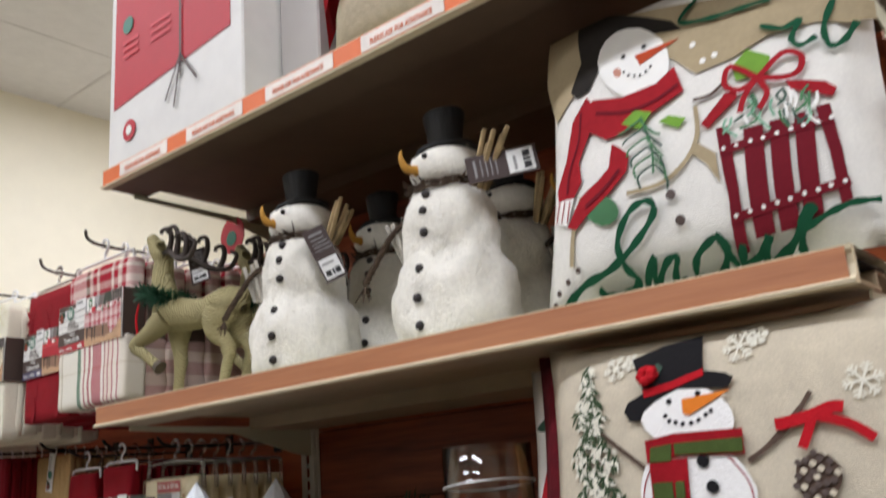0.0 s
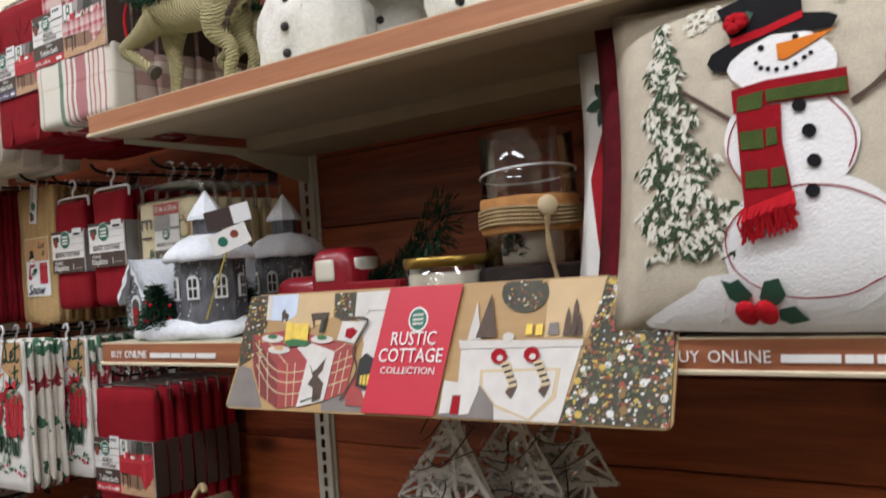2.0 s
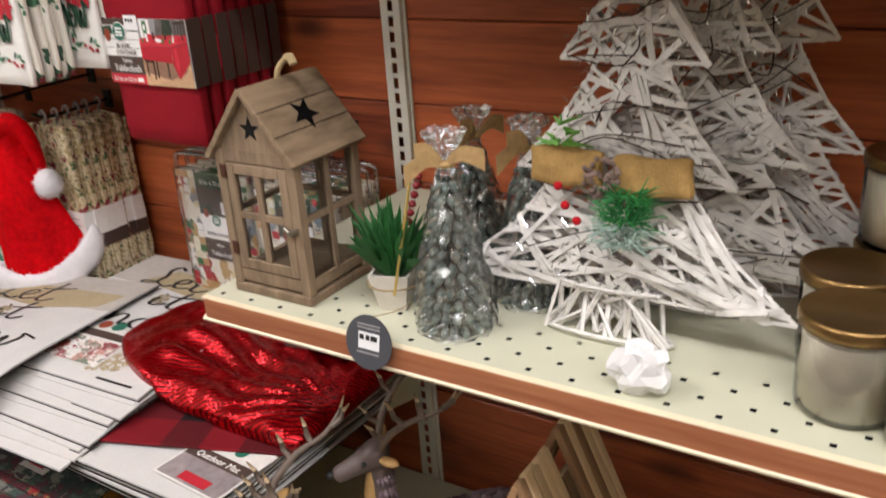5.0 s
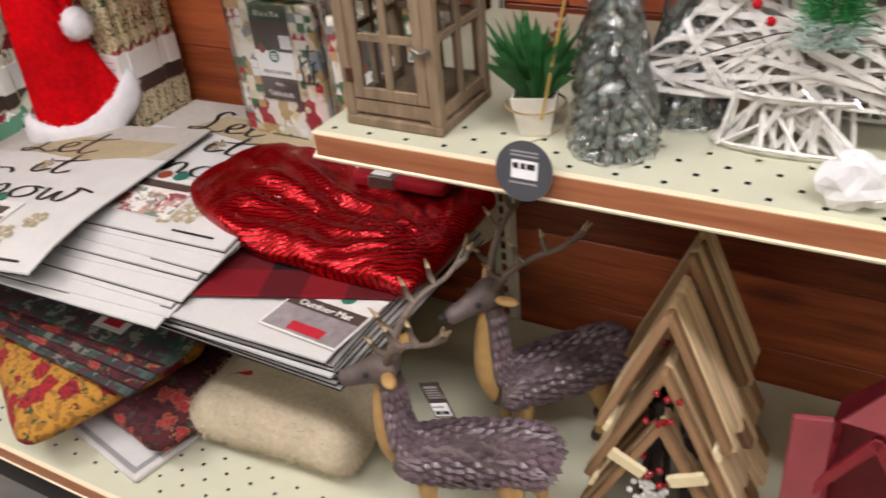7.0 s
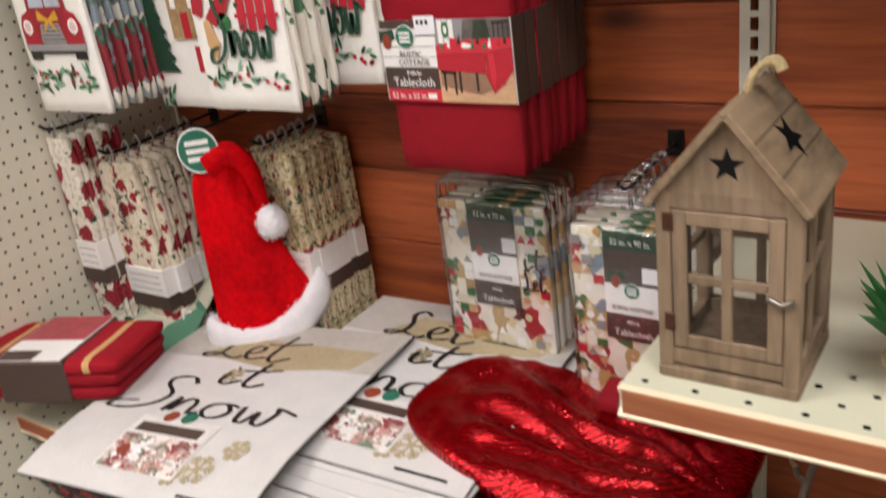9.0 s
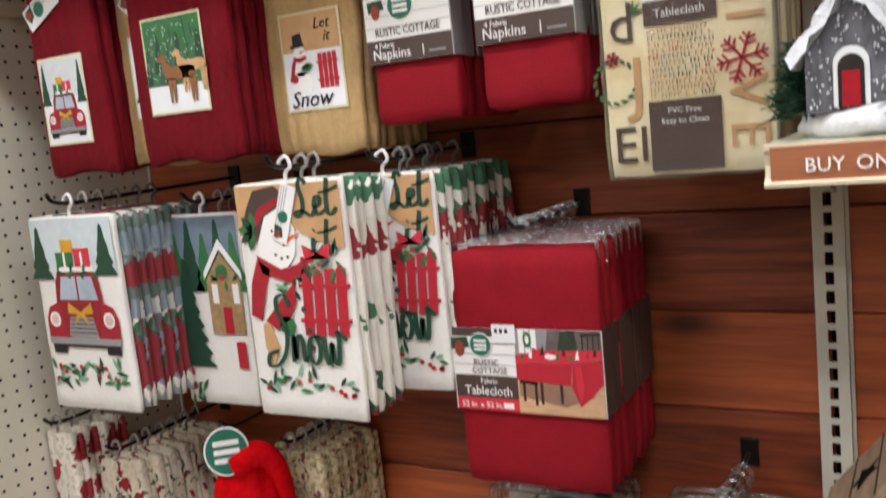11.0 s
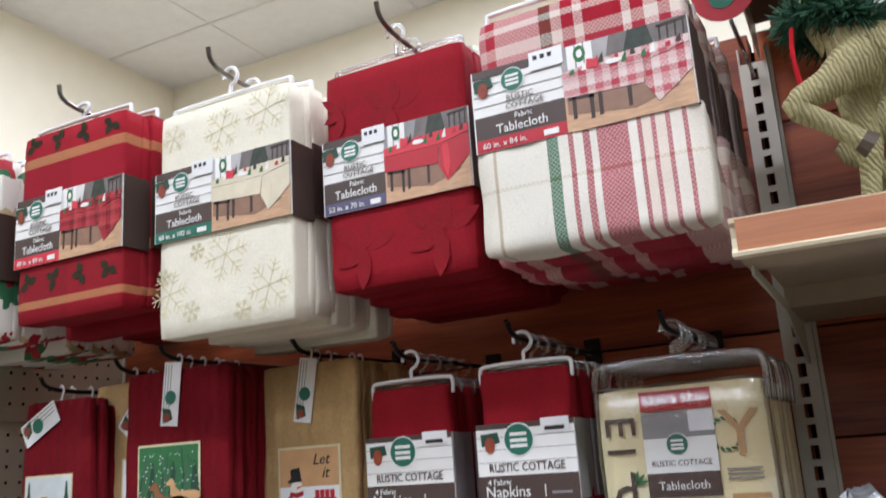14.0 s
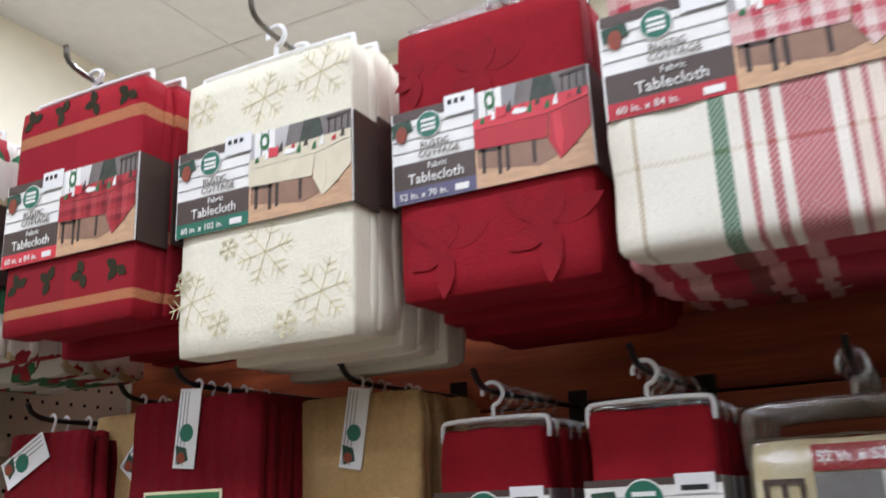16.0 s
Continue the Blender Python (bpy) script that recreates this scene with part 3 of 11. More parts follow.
# return panel of pegboard on the far side of the left bay
px = -1.200
peg = thing("pegboard_panel", "cream steel pegboard return panel", "pegboard", px, 0, 0, kind="structure")
bm = perforated(36, 74, 0.0254, 0.0036, lambda i, j: True)
bmesh.ops.transform(bm, matrix=Matrix.Translation((0, -36 * 0.0254, ZDECK + 0.01)) @ Matrix.Rotation(math.pi / 2, 4, "Z") @ Matrix.Rotation(math.pi / 2, 4, "X"), verts=bm.verts[:])
part("pegboard_sheet", bm, PEG, peg)
# Added black sheet: shade behind the peg holes, not a real backing.
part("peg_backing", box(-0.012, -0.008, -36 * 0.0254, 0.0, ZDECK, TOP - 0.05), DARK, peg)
part("cross_rail", box(0.001, 0.006, -36 * 0.0254, 0, 1.610, 1.632, 0.001), PEG, peg)

# cedar boards
board_me = None
H = 0.14
nb = 14
for k in (-1, 0, 1):
    w = tagged(part("wall_boards", box(BAY * k + 0.003, BAY * (k + 1) - 0.003, 0.016, 0.04, 0, TOP + 0.02), DARK), "red cedar plank back wall of the shelving", "plank wall", kind="structure")
    for j in range(nb):
        if board_me is None:
            bm = box(0.003, BAY - 0.003, 0, 0.012, 0.0012, H - 0.0012, 0.0016)
            o = part("board", bm, CEDAR, w)
            board_me = o.data
        else:
            o = new("board", board_me)
            o.parent = w
        o.location = (BAY * k, 0.001, 0.096 + j * H)

# unseen run of shelving across the aisle, added to cut bounced light
opp = thing("aisle_shelving", "unseen brown-backed shelving added to cut bounced light", "shelving", 0.8, -3.1, 0, kind="structure")
part("back_panel", box(-4.4, 4.4, -0.05, 0.0, 0, 2.0), mat("aisle_panel", "6b4a35", 0.6, var=0.25, scale=6), opp)
for zz in (0.2, 0.62, 1.05, 1.5, 1.98):
    part("deck_board", box(-4.4, 4.4, 0.0, 0.42, zz - 0.03, zz), CREAM, opp)
for i, zz in enumerate((0.2, 0.62, 1.05, 1.5)):
    part("goods_row", rbox(8.6, 0.34, 0.34, 0.03, 20, 0.05, 3, i * 3.0, 0, 0.2, zz + 0.18), blotch("goods_print_%s" % "abcd"[i], ["8a2230", "3f5a42", "c9b99a", "5a3b2c", "a8a39a", "31302f"], 6), opp)

part("top_filler_rail", box(0.03, 1.19, 0.0, 0.02, TOP - 0.002, ZZ - 0.012), CEDAR, None)
tagged(bpy.data.objects["top_filler_rail"], "narrow cedar filler rail under the top shelf", "trim", kind="structure")


# ---- left bay: goods on peg hooks ----
def pr(parent, name, material, pts, y, t=0.0005):
    return part(name, poly(pts, y, t), material, parent)


def R(x0, x1, z0, z1):
    return [(x0, z0), (x1, z0), (x1, z1), (x0, z1)]


def hook(x, z, tip, rise=0.03, material=BLACKMETAL, label="dark steel peg hook with upturned tip"):
    """A single prong from the back boards out to y = tip."""
    h = thing("peg_hook", label, "hook", x, 0, z, group="peg hooks")
    pts = spline([(0, 0.002, 0), (0, tip * 0.5, -0.003), (0, tip + 0.03, -0.004), (0, tip, rise)], 6)
    part("prong", tube(pts, 0.0032, 8), material, h, smooth=True)
    part("plate", box(-0.012, 0.012, -0.004, 0.001, -0.02, 0.02, 0.001), material, h)
    return h


def hanger(parent, w, z, y, material, loop=0.04, drop=0.018, r=0.003, name="hanger"):
    """A plastic hanger: a bar with bent ends and a small open loop over the prong."""
    bm = tube(spline([(-w / 2, y, z - drop), (-w / 2, y, z - 0.004), (-w / 2 + 0.01, y, z), (0, y, z + 0.001), (w / 2 - 0.01, y, z), (w / 2, y, z - 0.004), (w / 2, y, z - drop)], 4), r, 6)
    a = [(0.0, y, z), (0.0, y, z + loop * 0.35), (0.006, y, z + loop * 0.45), (0.011, y, z + loop * 0.7), (0.006, y, z + loop * 0.95), (-0.004, y, z + loop), (-0.011, y, z + loop * 0.82), (-0.011, y, z + loop * 0.66)]
    tube(spline(a, 4), r * 0.9, 6, bm)
    return part(name, bm, material, parent, "plastic hanger", smooth=True)


def badge(p, x, z, r, y):
    pr(p, "badge", WHITE, ring(x, z, r * 1.08), y)
    pr(p, "badge_disc", TEALPR, ring(x, z, r), y - 0.0004)
    for k in (0.35, -0.05, -0.4):
        pr(p, "badge_bar", WHITE, R(x - r * 0.6, x + r * 0.6, z + k * r - r * 0.11, z + k * r + r * 0.11), y - 0.0008)


SPRUCEPR = mat("photo_tree_print", "2f3a2c", 0.5, var=0.6, scale=150)
CONE = mat("pine_cone_print", "8a3a22", 0.6, var=0.4, scale=200)


def cone_print(p, x, z, s, y):
    pr(p, "fir_print", DKGREEN, [(x - s, z + s * 0.9), (x + s * 0.7, z + s), (x + s * 0.9, z + s * 0.1), (x - s * 0.9, z - s * 0.2)], y)
    pr(p, "cone_print", CONE, [(x + s * 0.5 * math.cos(a) - s * 0.1, z - s * 0.1 + s * 0.75 * math.sin(a)) for a in [k * math.pi / 5 for k in range(10)]], y - 0.0004)


SERIF = mat("grey_brown_lettering", "6a5f58", 0.5)
FLOORPR = mat("warm_floor_print", "c8a07c", 0.5, var=0.25, scale=70, stretch=(1, 1, 4))
SHADEPR = mat("floor_shade_print", "94705a", 0.5, var=0.25, scale=70)
LEGPR = mat("dark_leg_print", "38291f", 0.5, var=0.2)
HAZEPR = mat("room_haze_print", "6c6460", 0.5, var=0.5, scale=60)


def photo_table(p, x0, x1, z0, z1, y, cloth, wall=GREYPR, extra=None):
    """The little picture of a laid table on a sleeve."""
    w, h = x1 - x0, z1 - z0
    q = lambda *v: [(x0 + w * a, z0 + h * b) for a, b in v]
    lay = lambda name, m, k, *v: pr(p, name, m, q(*v), y - 0.00022 * k, 0.0002)
    lay("photo", wall, 0, (0, 0), (1, 0), (1, 1), (0, 1))
    lay("photo_floor", FLOORPR, 1, (0, 0), (1, 0), (1, 0.5), (0, 0.46))
    lay("photo_floor_shade", SHADEPR, 2, (0.02, 0.2), (0.55, 0.1), (0.9, 0.24), (0.6, 0.42), (0.02, 0.42))
    lay("photo_room", HAZEPR, 1, (0.36, 0.74), (1, 0.72), (1, 1), (0.40, 1))
    lay("photo_tree", SPRUCEPR, 2, (0.5, 0.76), (0.74, 0.76), (0.70, 1), (0.55, 1))
    lay("photo_window", WHITE, 2, (0.05, 0.72), (0.26, 0.72), (0.26, 1), (0.05, 1))
    for k in (0.115, 0.185):
        lay("photo_window_bar", GREYPR, 3, (k, 0.72), (k + 0.012, 0.72), (k + 0.012, 1), (k, 1))
    lay("photo_wreath", GREENPR, 4, *[(0.155 + 0.05 * math.cos(6.283 * k / 12), 0.88 + 0.1 * math.sin(6.283 * k / 12)) for k in range(12)])
    lay("photo_wreath_hole", WHITE, 5, *[(0.155 + 0.025 * math.cos(6.283 * k / 10), 0.88 + 0.05 * math.sin(6.283 * k / 10)) for k in range(10)])
    for k in (0.78, 0.84, 0.90, 0.96):
        lay("photo_chair_bar", LEGPR, 3, (k, 0.74), (k + 0.014, 0.74), (k + 0.02, 0.95), (k + 0.006, 0.95))
    lay("photo_chair_rail", LEGPR, 3, (0.77, 0.93), (0.99, 0.95), (0.99, 0.985), (0.77, 0.965))
    for k, b in ((0.06, 0.14), (0.2, 0.1), (0.27, 0.12), (0.5, 0.14)):
        lay("photo_leg", LEGPR, 3, (k, b), (k + 0.03, b), (k + 0.035, 0.48), (k, 0.48))
    lay("photo_chair_seat", LEGPR, 3, (0.03, 0.36), (0.24, 0.34), (0.24, 0.38), (0.03, 0.40))
    lay("photo_cloth", cloth, 5, (0, 0.60), (0.66, 0.60), (1, 0.69), (1, 0.78), (0.4, 0.76), (0, 0.70))
    lay("photo_cloth_front", extra or cloth, 5, (0, 0.40), (0.63, 0.36), (0.66, 0.595), (0, 0.595))
    lay("photo_cloth_corner", extra or cloth, 5, (0.665, 0.595), (0.64, 0.34), (0.73, 0.12), (0.86, 0.24), (1, 0.40), (1, 0.68))
    lay("photo_fold", cloth, 6, (0.69, 0.58), (0.70, 0.3), (0.74, 0.16), (0.78, 0.34), (0.76, 0.6))
    for k in range(12):
        a, b = (0.06, 0.16, 0.26, 0.55, 0.63, 0.7, 0.82, 0.9, 0.48, 0.36, 0.42, 0.3)[k], 0.65 + 0.02 * (k % 4)
        lay("photo_speck", (GREENPR, WHITE, REDPR, LEGPR)[k % 4], 7, (a, b), (a + 0.045, b), (a + 0.04, b + 0.06 + 0.03 * (k % 3)), (a + 0.01, b + 0.05))
    lay("photo_dish", WHITE, 8, *[(0.42 + 0.07 * math.cos(6.283 * k / 10), 0.69 + 0.03 * math.sin(6.283 * k / 10)) for k in range(10)])
    lay("photo_bowl", PINKPR, 8, (0.2, 0.68), (0.29, 0.67), (0.3, 0.77), (0.21, 0.79))


def sleeve(p, w, z0, z1, y, depth, strip, size, photo, word="Tablecloth", small="Fabric"):
    """The printed paper band round a folded cloth, its front at y."""
    h, x0 = z1 - z0, -w / 2
    xm = x0 + 0.44 * w
    part("sleeve_side", box(w / 2 + 0.0005, w / 2 + 0.0025, y + 0.002, y + depth, z0, z1), BROWNPR, p, "brown paper sleeve side")
    part("sleeve_side", box(-w / 2 - 0.0025, -w / 2 - 0.0005, y + 0.002, y + depth, z0, z1), BROWNPR, p, "brown paper sleeve side")
    pr(p, "sleeve_front", WHITE, R(x0 - 0.002, w / 2 + 0.002, z0, z1), y)
    y -= 0.0008
    for k in range(4):
        pr(p, "plank_line", GREYPR, R(x0, xm, z0 + h * (0.42 + 0.13 * k), z0 + h * (0.427 + 0.13 * k)), y)
    pr(p, "top_band", BROWNPR, R(x0, xm, z1 - h * 0.10, z1), y)
    pr(p, "word_panel", BROWNPR, R(x0, xm, z0 + h * 0.15, z0 + h * 0.42), y - 0.0003)
    pr(p, "size_strip", strip, R(x0, xm, z0, z0 + h * 0.15), y - 0.0003)
    badge(p, x0 + 0.2 * w, z0 + 0.80 * h, h * 0.135, y - 0.0008)
    cone_print(p, x0 + 0.055 * w, z0 + 0.76 * h, h * 0.13, y - 0.0006)
    pr(p, "price_sticker", WHITEPL, R(x0 + 0.29 * w, xm + 0.01 * w, z0 + 0.83 * h, z1 + 0.05 * h), y - 0.0012)
    for k in range(3):
        pr(p, "sticker_bar", BLACKPR, R(x0 + (0.31 + 0.035 * k) * w, x0 + (0.33 + 0.035 * k) * w, z0 + 0.95 * h, z0 + 1.0 * h), y - 0.0017)
    letters("RUSTIC", h * 0.10, SERIF, p, x0 + 0.23 * w, y - 0.001, z0 + 0.555 * h, "CENTER")
    letters("COTTAGE", h * 0.10, SERIF, p, x0 + 0.25 * w, y - 0.001, z0 + 0.455 * h, "CENTER")
    letters(small, h * 0.09, WHITE, p, x0 + 0.24 * w, y - 0.001, z0 + 0.33 * h, "CENTER")
    letters(word, h * 0.155, WHITE, p, x0 + 0.23 * w, y - 0.001, z0 + 0.19 * h, "CENTER", squeeze=0.95)
    letters(size, h * 0.10, WHITE, p, x0 + 0.03 * w, y - 0.001, z0 + 0.035 * h)
    pr(p, "size_mark", WHITE, R(x0 + 0.33 * w, x0 + 0.40 * w, z0 + 0.035 * h, z0 + 0.10 * h), y - 0.001)
    photo(p, xm, w / 2 + 0.001, z0, z1, y - 0.0003)


def flake(p, x, z, r, y, material=GOLDPR, w=0.0016, name="snowflake"):
    bm = bmesh.new()
    for k in range(6):
        a = k * math.pi / 3 + 0.2
        d, n = Vector((math.cos(a), math.sin(a))), Vector((-math.sin(a), math.cos(a)))
        stroke([(x, z), (x + d.x * r, z + d.y * r)], w, y, bm=bm)
        for f, g in ((0.5, 0.32), (0.75, 0.25)):
            for s in (1, -1):
                b = Vector((x, z)) + d * r * f
                e = b + (d * 0.7 + n * s) * r * g
                stroke([(b.x, b.y), (e.x, e.y)], w * 0.8, y, bm=bm)
    return part(name, bm, material, p)


def leaf(p, x, z, L, W, ang, y, material, name="leaf_print"):
    c, s = math.cos(ang), math.sin(ang)
    o = [(0, 0), (0.25, 0.42), (0.55, 0.5), (0.8, 0.3), (1, 0), (0.8, -0.3), (0.55, -0.5), (0.25, -0.42)]
    return pr(p, name, material, [(x + c * a * L - s * b * W, z + s * a * L + c * b * W) for a, b in o], y, 0.0003)


PLAID_LOW = stripes("plaid_stripes", [(0, "e6e0cf"), (0.07, "b9a98a"), (0.085, "e8e3d4"), (0.33, "2f6a4c"), (0.385, "e9e3d6"), (0.43, "a84450"), (0.455, "e9e3d6"), (0.5, "a84450"), (0.53, "e9e3d6"), (0.56, "b04c5a"), (0.7, "ece5da"), (0.74, "a84450"), (0.76, "e6d5c6"), (0.8, "b25560"), (0.82, "e6d5c6"), (0.86, "b25560"), (0.88, "e9dfd2"), (0.93, "ab4a57"), (0.95, "e6dccd")],
                    [(0, "e8e2d5"), (0.44, "b3a27c"), (0.462, "e8e2d5"), (0.85, "bb6f74")], 0.225, 0.16, z0=1.77, weft=(0.28, 0.08))
PLAID_TOP = stripes("plaid_fold", [(0, "cf9a9c"), (0.05, "b33a48"), (0.1, "d8b6b0"), (0.33, "4a4a38"), (0.39, "dcc8bd"), (0.44, "a01e2f"), (0.5, "dcc8bd"), (0.54, "a31f30"), (0.68, "9c1526"), (0.72, "e3d8cc"), (0.76, "a31f30"), (0.82, "e3d8cc"), (0.88, "a51f31"), (0.93, "ead9cf")],
                    [(0, "d9bdb4"), (0.2, "b0404c"), (0.3, "ddc9bd"), (0.45, "a81d2e"), (0.62, "e5dacc"), (0.7, "a01527")], 0.225, 0.09, z0=1.93)
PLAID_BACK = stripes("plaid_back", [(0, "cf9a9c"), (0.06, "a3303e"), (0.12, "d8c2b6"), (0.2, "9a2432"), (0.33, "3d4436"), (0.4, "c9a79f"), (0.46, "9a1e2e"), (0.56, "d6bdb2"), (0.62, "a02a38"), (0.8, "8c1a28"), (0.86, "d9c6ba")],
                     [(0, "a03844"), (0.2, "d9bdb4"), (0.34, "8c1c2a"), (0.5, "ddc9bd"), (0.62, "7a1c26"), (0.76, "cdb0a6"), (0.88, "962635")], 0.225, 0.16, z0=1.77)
BANDED = stripes("banded_red", [(0, "8d1422"), (0.5, "9a1826")],
                 [(0, "8d1422"), (0.06, "c9a26c"), (0.10, "7a1a22"), (0.30, "c9a26c"), (0.35, "97182a"), (0.80, "c9a26c"), (0.85, "a31a2a"), (0.97, "5a1a1e")], 0.2, 0.27, z0=1.85)
HOLLY = mat("holly_weave", "33301f", 0.9, var=0.2)


alt = lambda *c: [(i / 16, c[i % len(c)]) for i in range(16)]
PHOTO_PLAID = stripes("photo_plaid", alt("d9b8b4", "b5404c", "e0cdc6", "c9747a"), alt("d9b8b4", "b84a54", "e4d4cd"), 0.13, 0.1, 0.55, 0.06, 1.85)
PHOTO_CHECK = stripes("photo_check", alt("a83038", "7a1c26", "b84a4c"), alt("a83038", "6e1822", "b5444a"), 0.12, 0.1, 0.55, 0.06, 1.84)


def red_photo(*a):
    photo_table(*a, PINKPR, GREYPR, REDPR)


def cream_photo(*a):
    photo_table(*a, mat("linen_print", "d8cdb2", 0.6), mat("dusk_print", "b9b6b4", 0.6))


def plaid_photo(*a):
    photo_table(*a, PHOTO_PLAID, mat("pale_room_print", "9c9896", 0.6, var=0.3, scale=40), PHOTO_PLAID)


def band_photo(*a):
    photo_table(*a, PHOTO_CHECK, mat("white_room_print", "d9d6d2", 0.6))


def tablecloths(x, yf, z0, z1, w, zl0, zl1, cloth, strip, size, photo, n, label, deco=None, top=None, step=0.043, hz=None, seed=1):
    """A hook of folded tablecloths, the front one at yf, n of them one behind the other."""
    d = 0.036
    rnd = random.Random(seed)
    for k in range(n):
        t = thing("tablecloth_pack", label, "tablecloth", x + (rnd.uniform(-0.006, 0.006) if k else 0), yf + step * k, 0, rz=rnd.uniform(-1.5, 1.5) if k else 0, group=label)
        dz = rnd.uniform(-0.012, 0.012) if k else 0
        if top:
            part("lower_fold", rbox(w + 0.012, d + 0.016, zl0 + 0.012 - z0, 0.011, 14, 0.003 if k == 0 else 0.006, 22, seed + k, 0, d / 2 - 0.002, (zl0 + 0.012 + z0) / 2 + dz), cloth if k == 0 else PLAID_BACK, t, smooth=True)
            part("upper_fold", rbox(w, d, z1 - zl0, 0.012, 9, 0.003, 14, seed + k, 0, d / 2 + 0.003, (z1 + zl0) / 2 + dz), top, t, smooth=True)
        else:
            part("cloth", rbox(w, d, z1 - z0, 0.0065, 12, 0.0003 if k == 0 else 0.0025, 16, seed + k * 2.3, 0, d / 2, (z0 + z1) / 2 + dz), cloth, t, smooth=True)
            part("fold", rbox(w * 0.985, d * 0.55, (z1 - z0) * 0.97, 0.008, 8, 0.003, 16, seed + k * 5.3, 0.003, d * 1.05, (z0 + z1) / 2 + dz), cloth, t, smooth=True)
        if k == 0:
            sleeve(t, w + 0.004, zl0, zl1, -0.0105 if top else -0.0035, d + 0.008, strip, size, photo)
            if deco:
                deco(t, w, z0, z1, zl0, zl1, -0.0006)
        else:
            bm = box(w / 2 + 0.002, w / 2 + 0.004, 0.0, d, zl0 + dz, zl1 + dz)
            part("sleeve_side", bm, BROWNPR, t)
        hanger(t, w * 0.92, z1 + 0.012 + dz, d / 2, WHITEPL if cloth is not RED else CLEARPL, loop=(hz or z1 + 0.05) - z1 - 0.012 - dz + 0.008)
    hook(x, (hz or z1 + 0.05), yf - 0.025, 0.02, mat('steel_prong', '6f6b64', 0.3, 1.0), 'steel peg hook with upturned tip')


def deco_cream(p, w, z0, z1, zl0, zl1, y):
    for x, z, r in ((-0.08, z1 - 0.035, 0.02), (0.0, z1 - 0.04, 0.03), (0.07, z1 - 0.03, 0.033), (-0.085, z0 + 0.055, 0.03), (0.005, zl0 - 0.03, 0.034), (0.07, z0 + 0.045, 0.032), (-0.05, z0 + 0.03, 0.014), (0.03, z0 + 0.02, 0.014), (-0.04, zl0 - 0.02, 0.012), (-0.095, zl0 - 0.045, 0.012)):
        flake(p, x, z, r, y, w=0.0012)


rnd_leaf = lambda k: (1.0, 0.8, 1.15, 0.9, 1.05)[k % 5]
DAMASK = mat("damask_leaf", "860e1b", 0.76, var=0.14, scale=250, bump=0.35, spec=0.35)


def deco_red(p, w, z0, z1, zl0, zl1, y):
    for cx, cz, r in ((0.0, z1 - 0.062, 0.045), (-0.07, z1 - 0.05, 0.03), (-0.045, z0 + 0.045, 0.045), (0.055, z0 + 0.05, 0.05)):
        for k in range(5):
            leaf(p, cx, cz, r * rnd_leaf(k), r * 0.42, 0.4 + k * 1.05, y + 0.0003 - 0.0004 * k, DAMASK)


def deco_band(p, w, z0, z1, zl0, zl1, y):
    for k in range(4):
        for z in (z0 + 0.055, z1 - 0.018):
            for a in (0.5, 1.9, 3.6):
                leaf(p, -0.075 + 0.05 * k, z, 0.017, 0.011, a + k * 0.7, y, HOLLY)


tablecloths(-0.128, -0.412, 1.695, 1.962, 0.222, 1.806, 1.897, PLAID_LOW, REDPR, "60 in. x 84 in.", plaid_photo, 7, "plaid fabric tablecloth folded in a paper sleeve", None, PLAID_TOP, hz=2.008, seed=3)
tablecloths(-0.362, -0.385, 1.695, 1.964, 0.188, 1.787, 1.879, RED, PURPLE, "52 in. x 70 in.", red_photo, 7, "deep red damask tablecloth folded in a paper sleeve", deco_red, hz=2.008, seed=7)
tablecloths(-0.592, -0.415, 1.667, 1.962, 0.208, 1.790, 1.882, CREAMCL, TEALPR, "60 in. x 102 in.", cream_photo, 5, "cream tablecloth with gold snowflakes in a sleeve", deco_cream, hz=2.004, seed=11)
tablecloths(-0.832, -0.44, 1.712, 1.980, 0.196, 1.790, 1.886, BANDED, PINKPR, "60 in. x 84 in.", band_photo, 6, "red tablecloth with tan bands and holly weave", deco_band, hz=2.008, seed=15)
HOLLYCLOTH = blotch("holly_cloth", ["e8e4d8", "2f6b45", "a3202c", "e8e4d8", "3d7a52", "c9b68c"], 28)
tablecloths(-1.075, -0.44, 1.70, 1.965, 0.196, 1.785, 1.88, HOLLYCLOTH, PINKPR, "60 in. x 84 in.", band_photo, 6, "holly print tablecloth folded in a paper sleeve", hz=2.0, seed=19)


# ---- second row: kitchen towels, napkins, vinyl tablecloth ----
def hang_tag(p, x, z, w, h, ry, y):
    """A white card tag with a green badge and a pine cone, turned by ry."""
    c, s = math.cos(radians(ry)), math.sin(radians(ry))
    tr = lambda pts: [(x + c * a - s * b, z + s * a + c * b) for a, b in pts]
    pr(p, "tag", WHITEPL, tr(R(-w / 2, w / 2, -h / 2, h / 2)), y, 0.0008)
    pr(p, "tag_badge", TEALPR, tr(ring(0, -h * 0.06, w * 0.32, 14)), y - 0.0006)
    pr(p, "tag_fir", DKGREEN, tr([(-w * 0.45, -h * 0.22), (w * 0.05, -h * 0.25), (w * 0.2, -h * 0.4), (-w * 0.3, -h * 0.46)]), y - 0.0005)
    pr(p, "tag_cone", CONE, tr(ring(-w * 0.14, -h * 0.37, w * 0.2, 8)), y - 0.0008)
    for k in (0.16, 0.26, 0.36):
        pr(p, "tag_bar", GREYPR, tr(R(w * (-0.4 + 1.6 * (k - 0.16)), w * (-0.36 + 1.6 * (k - 0.16)), -h * 0.46, h * 0.46)), y - 0.0003)


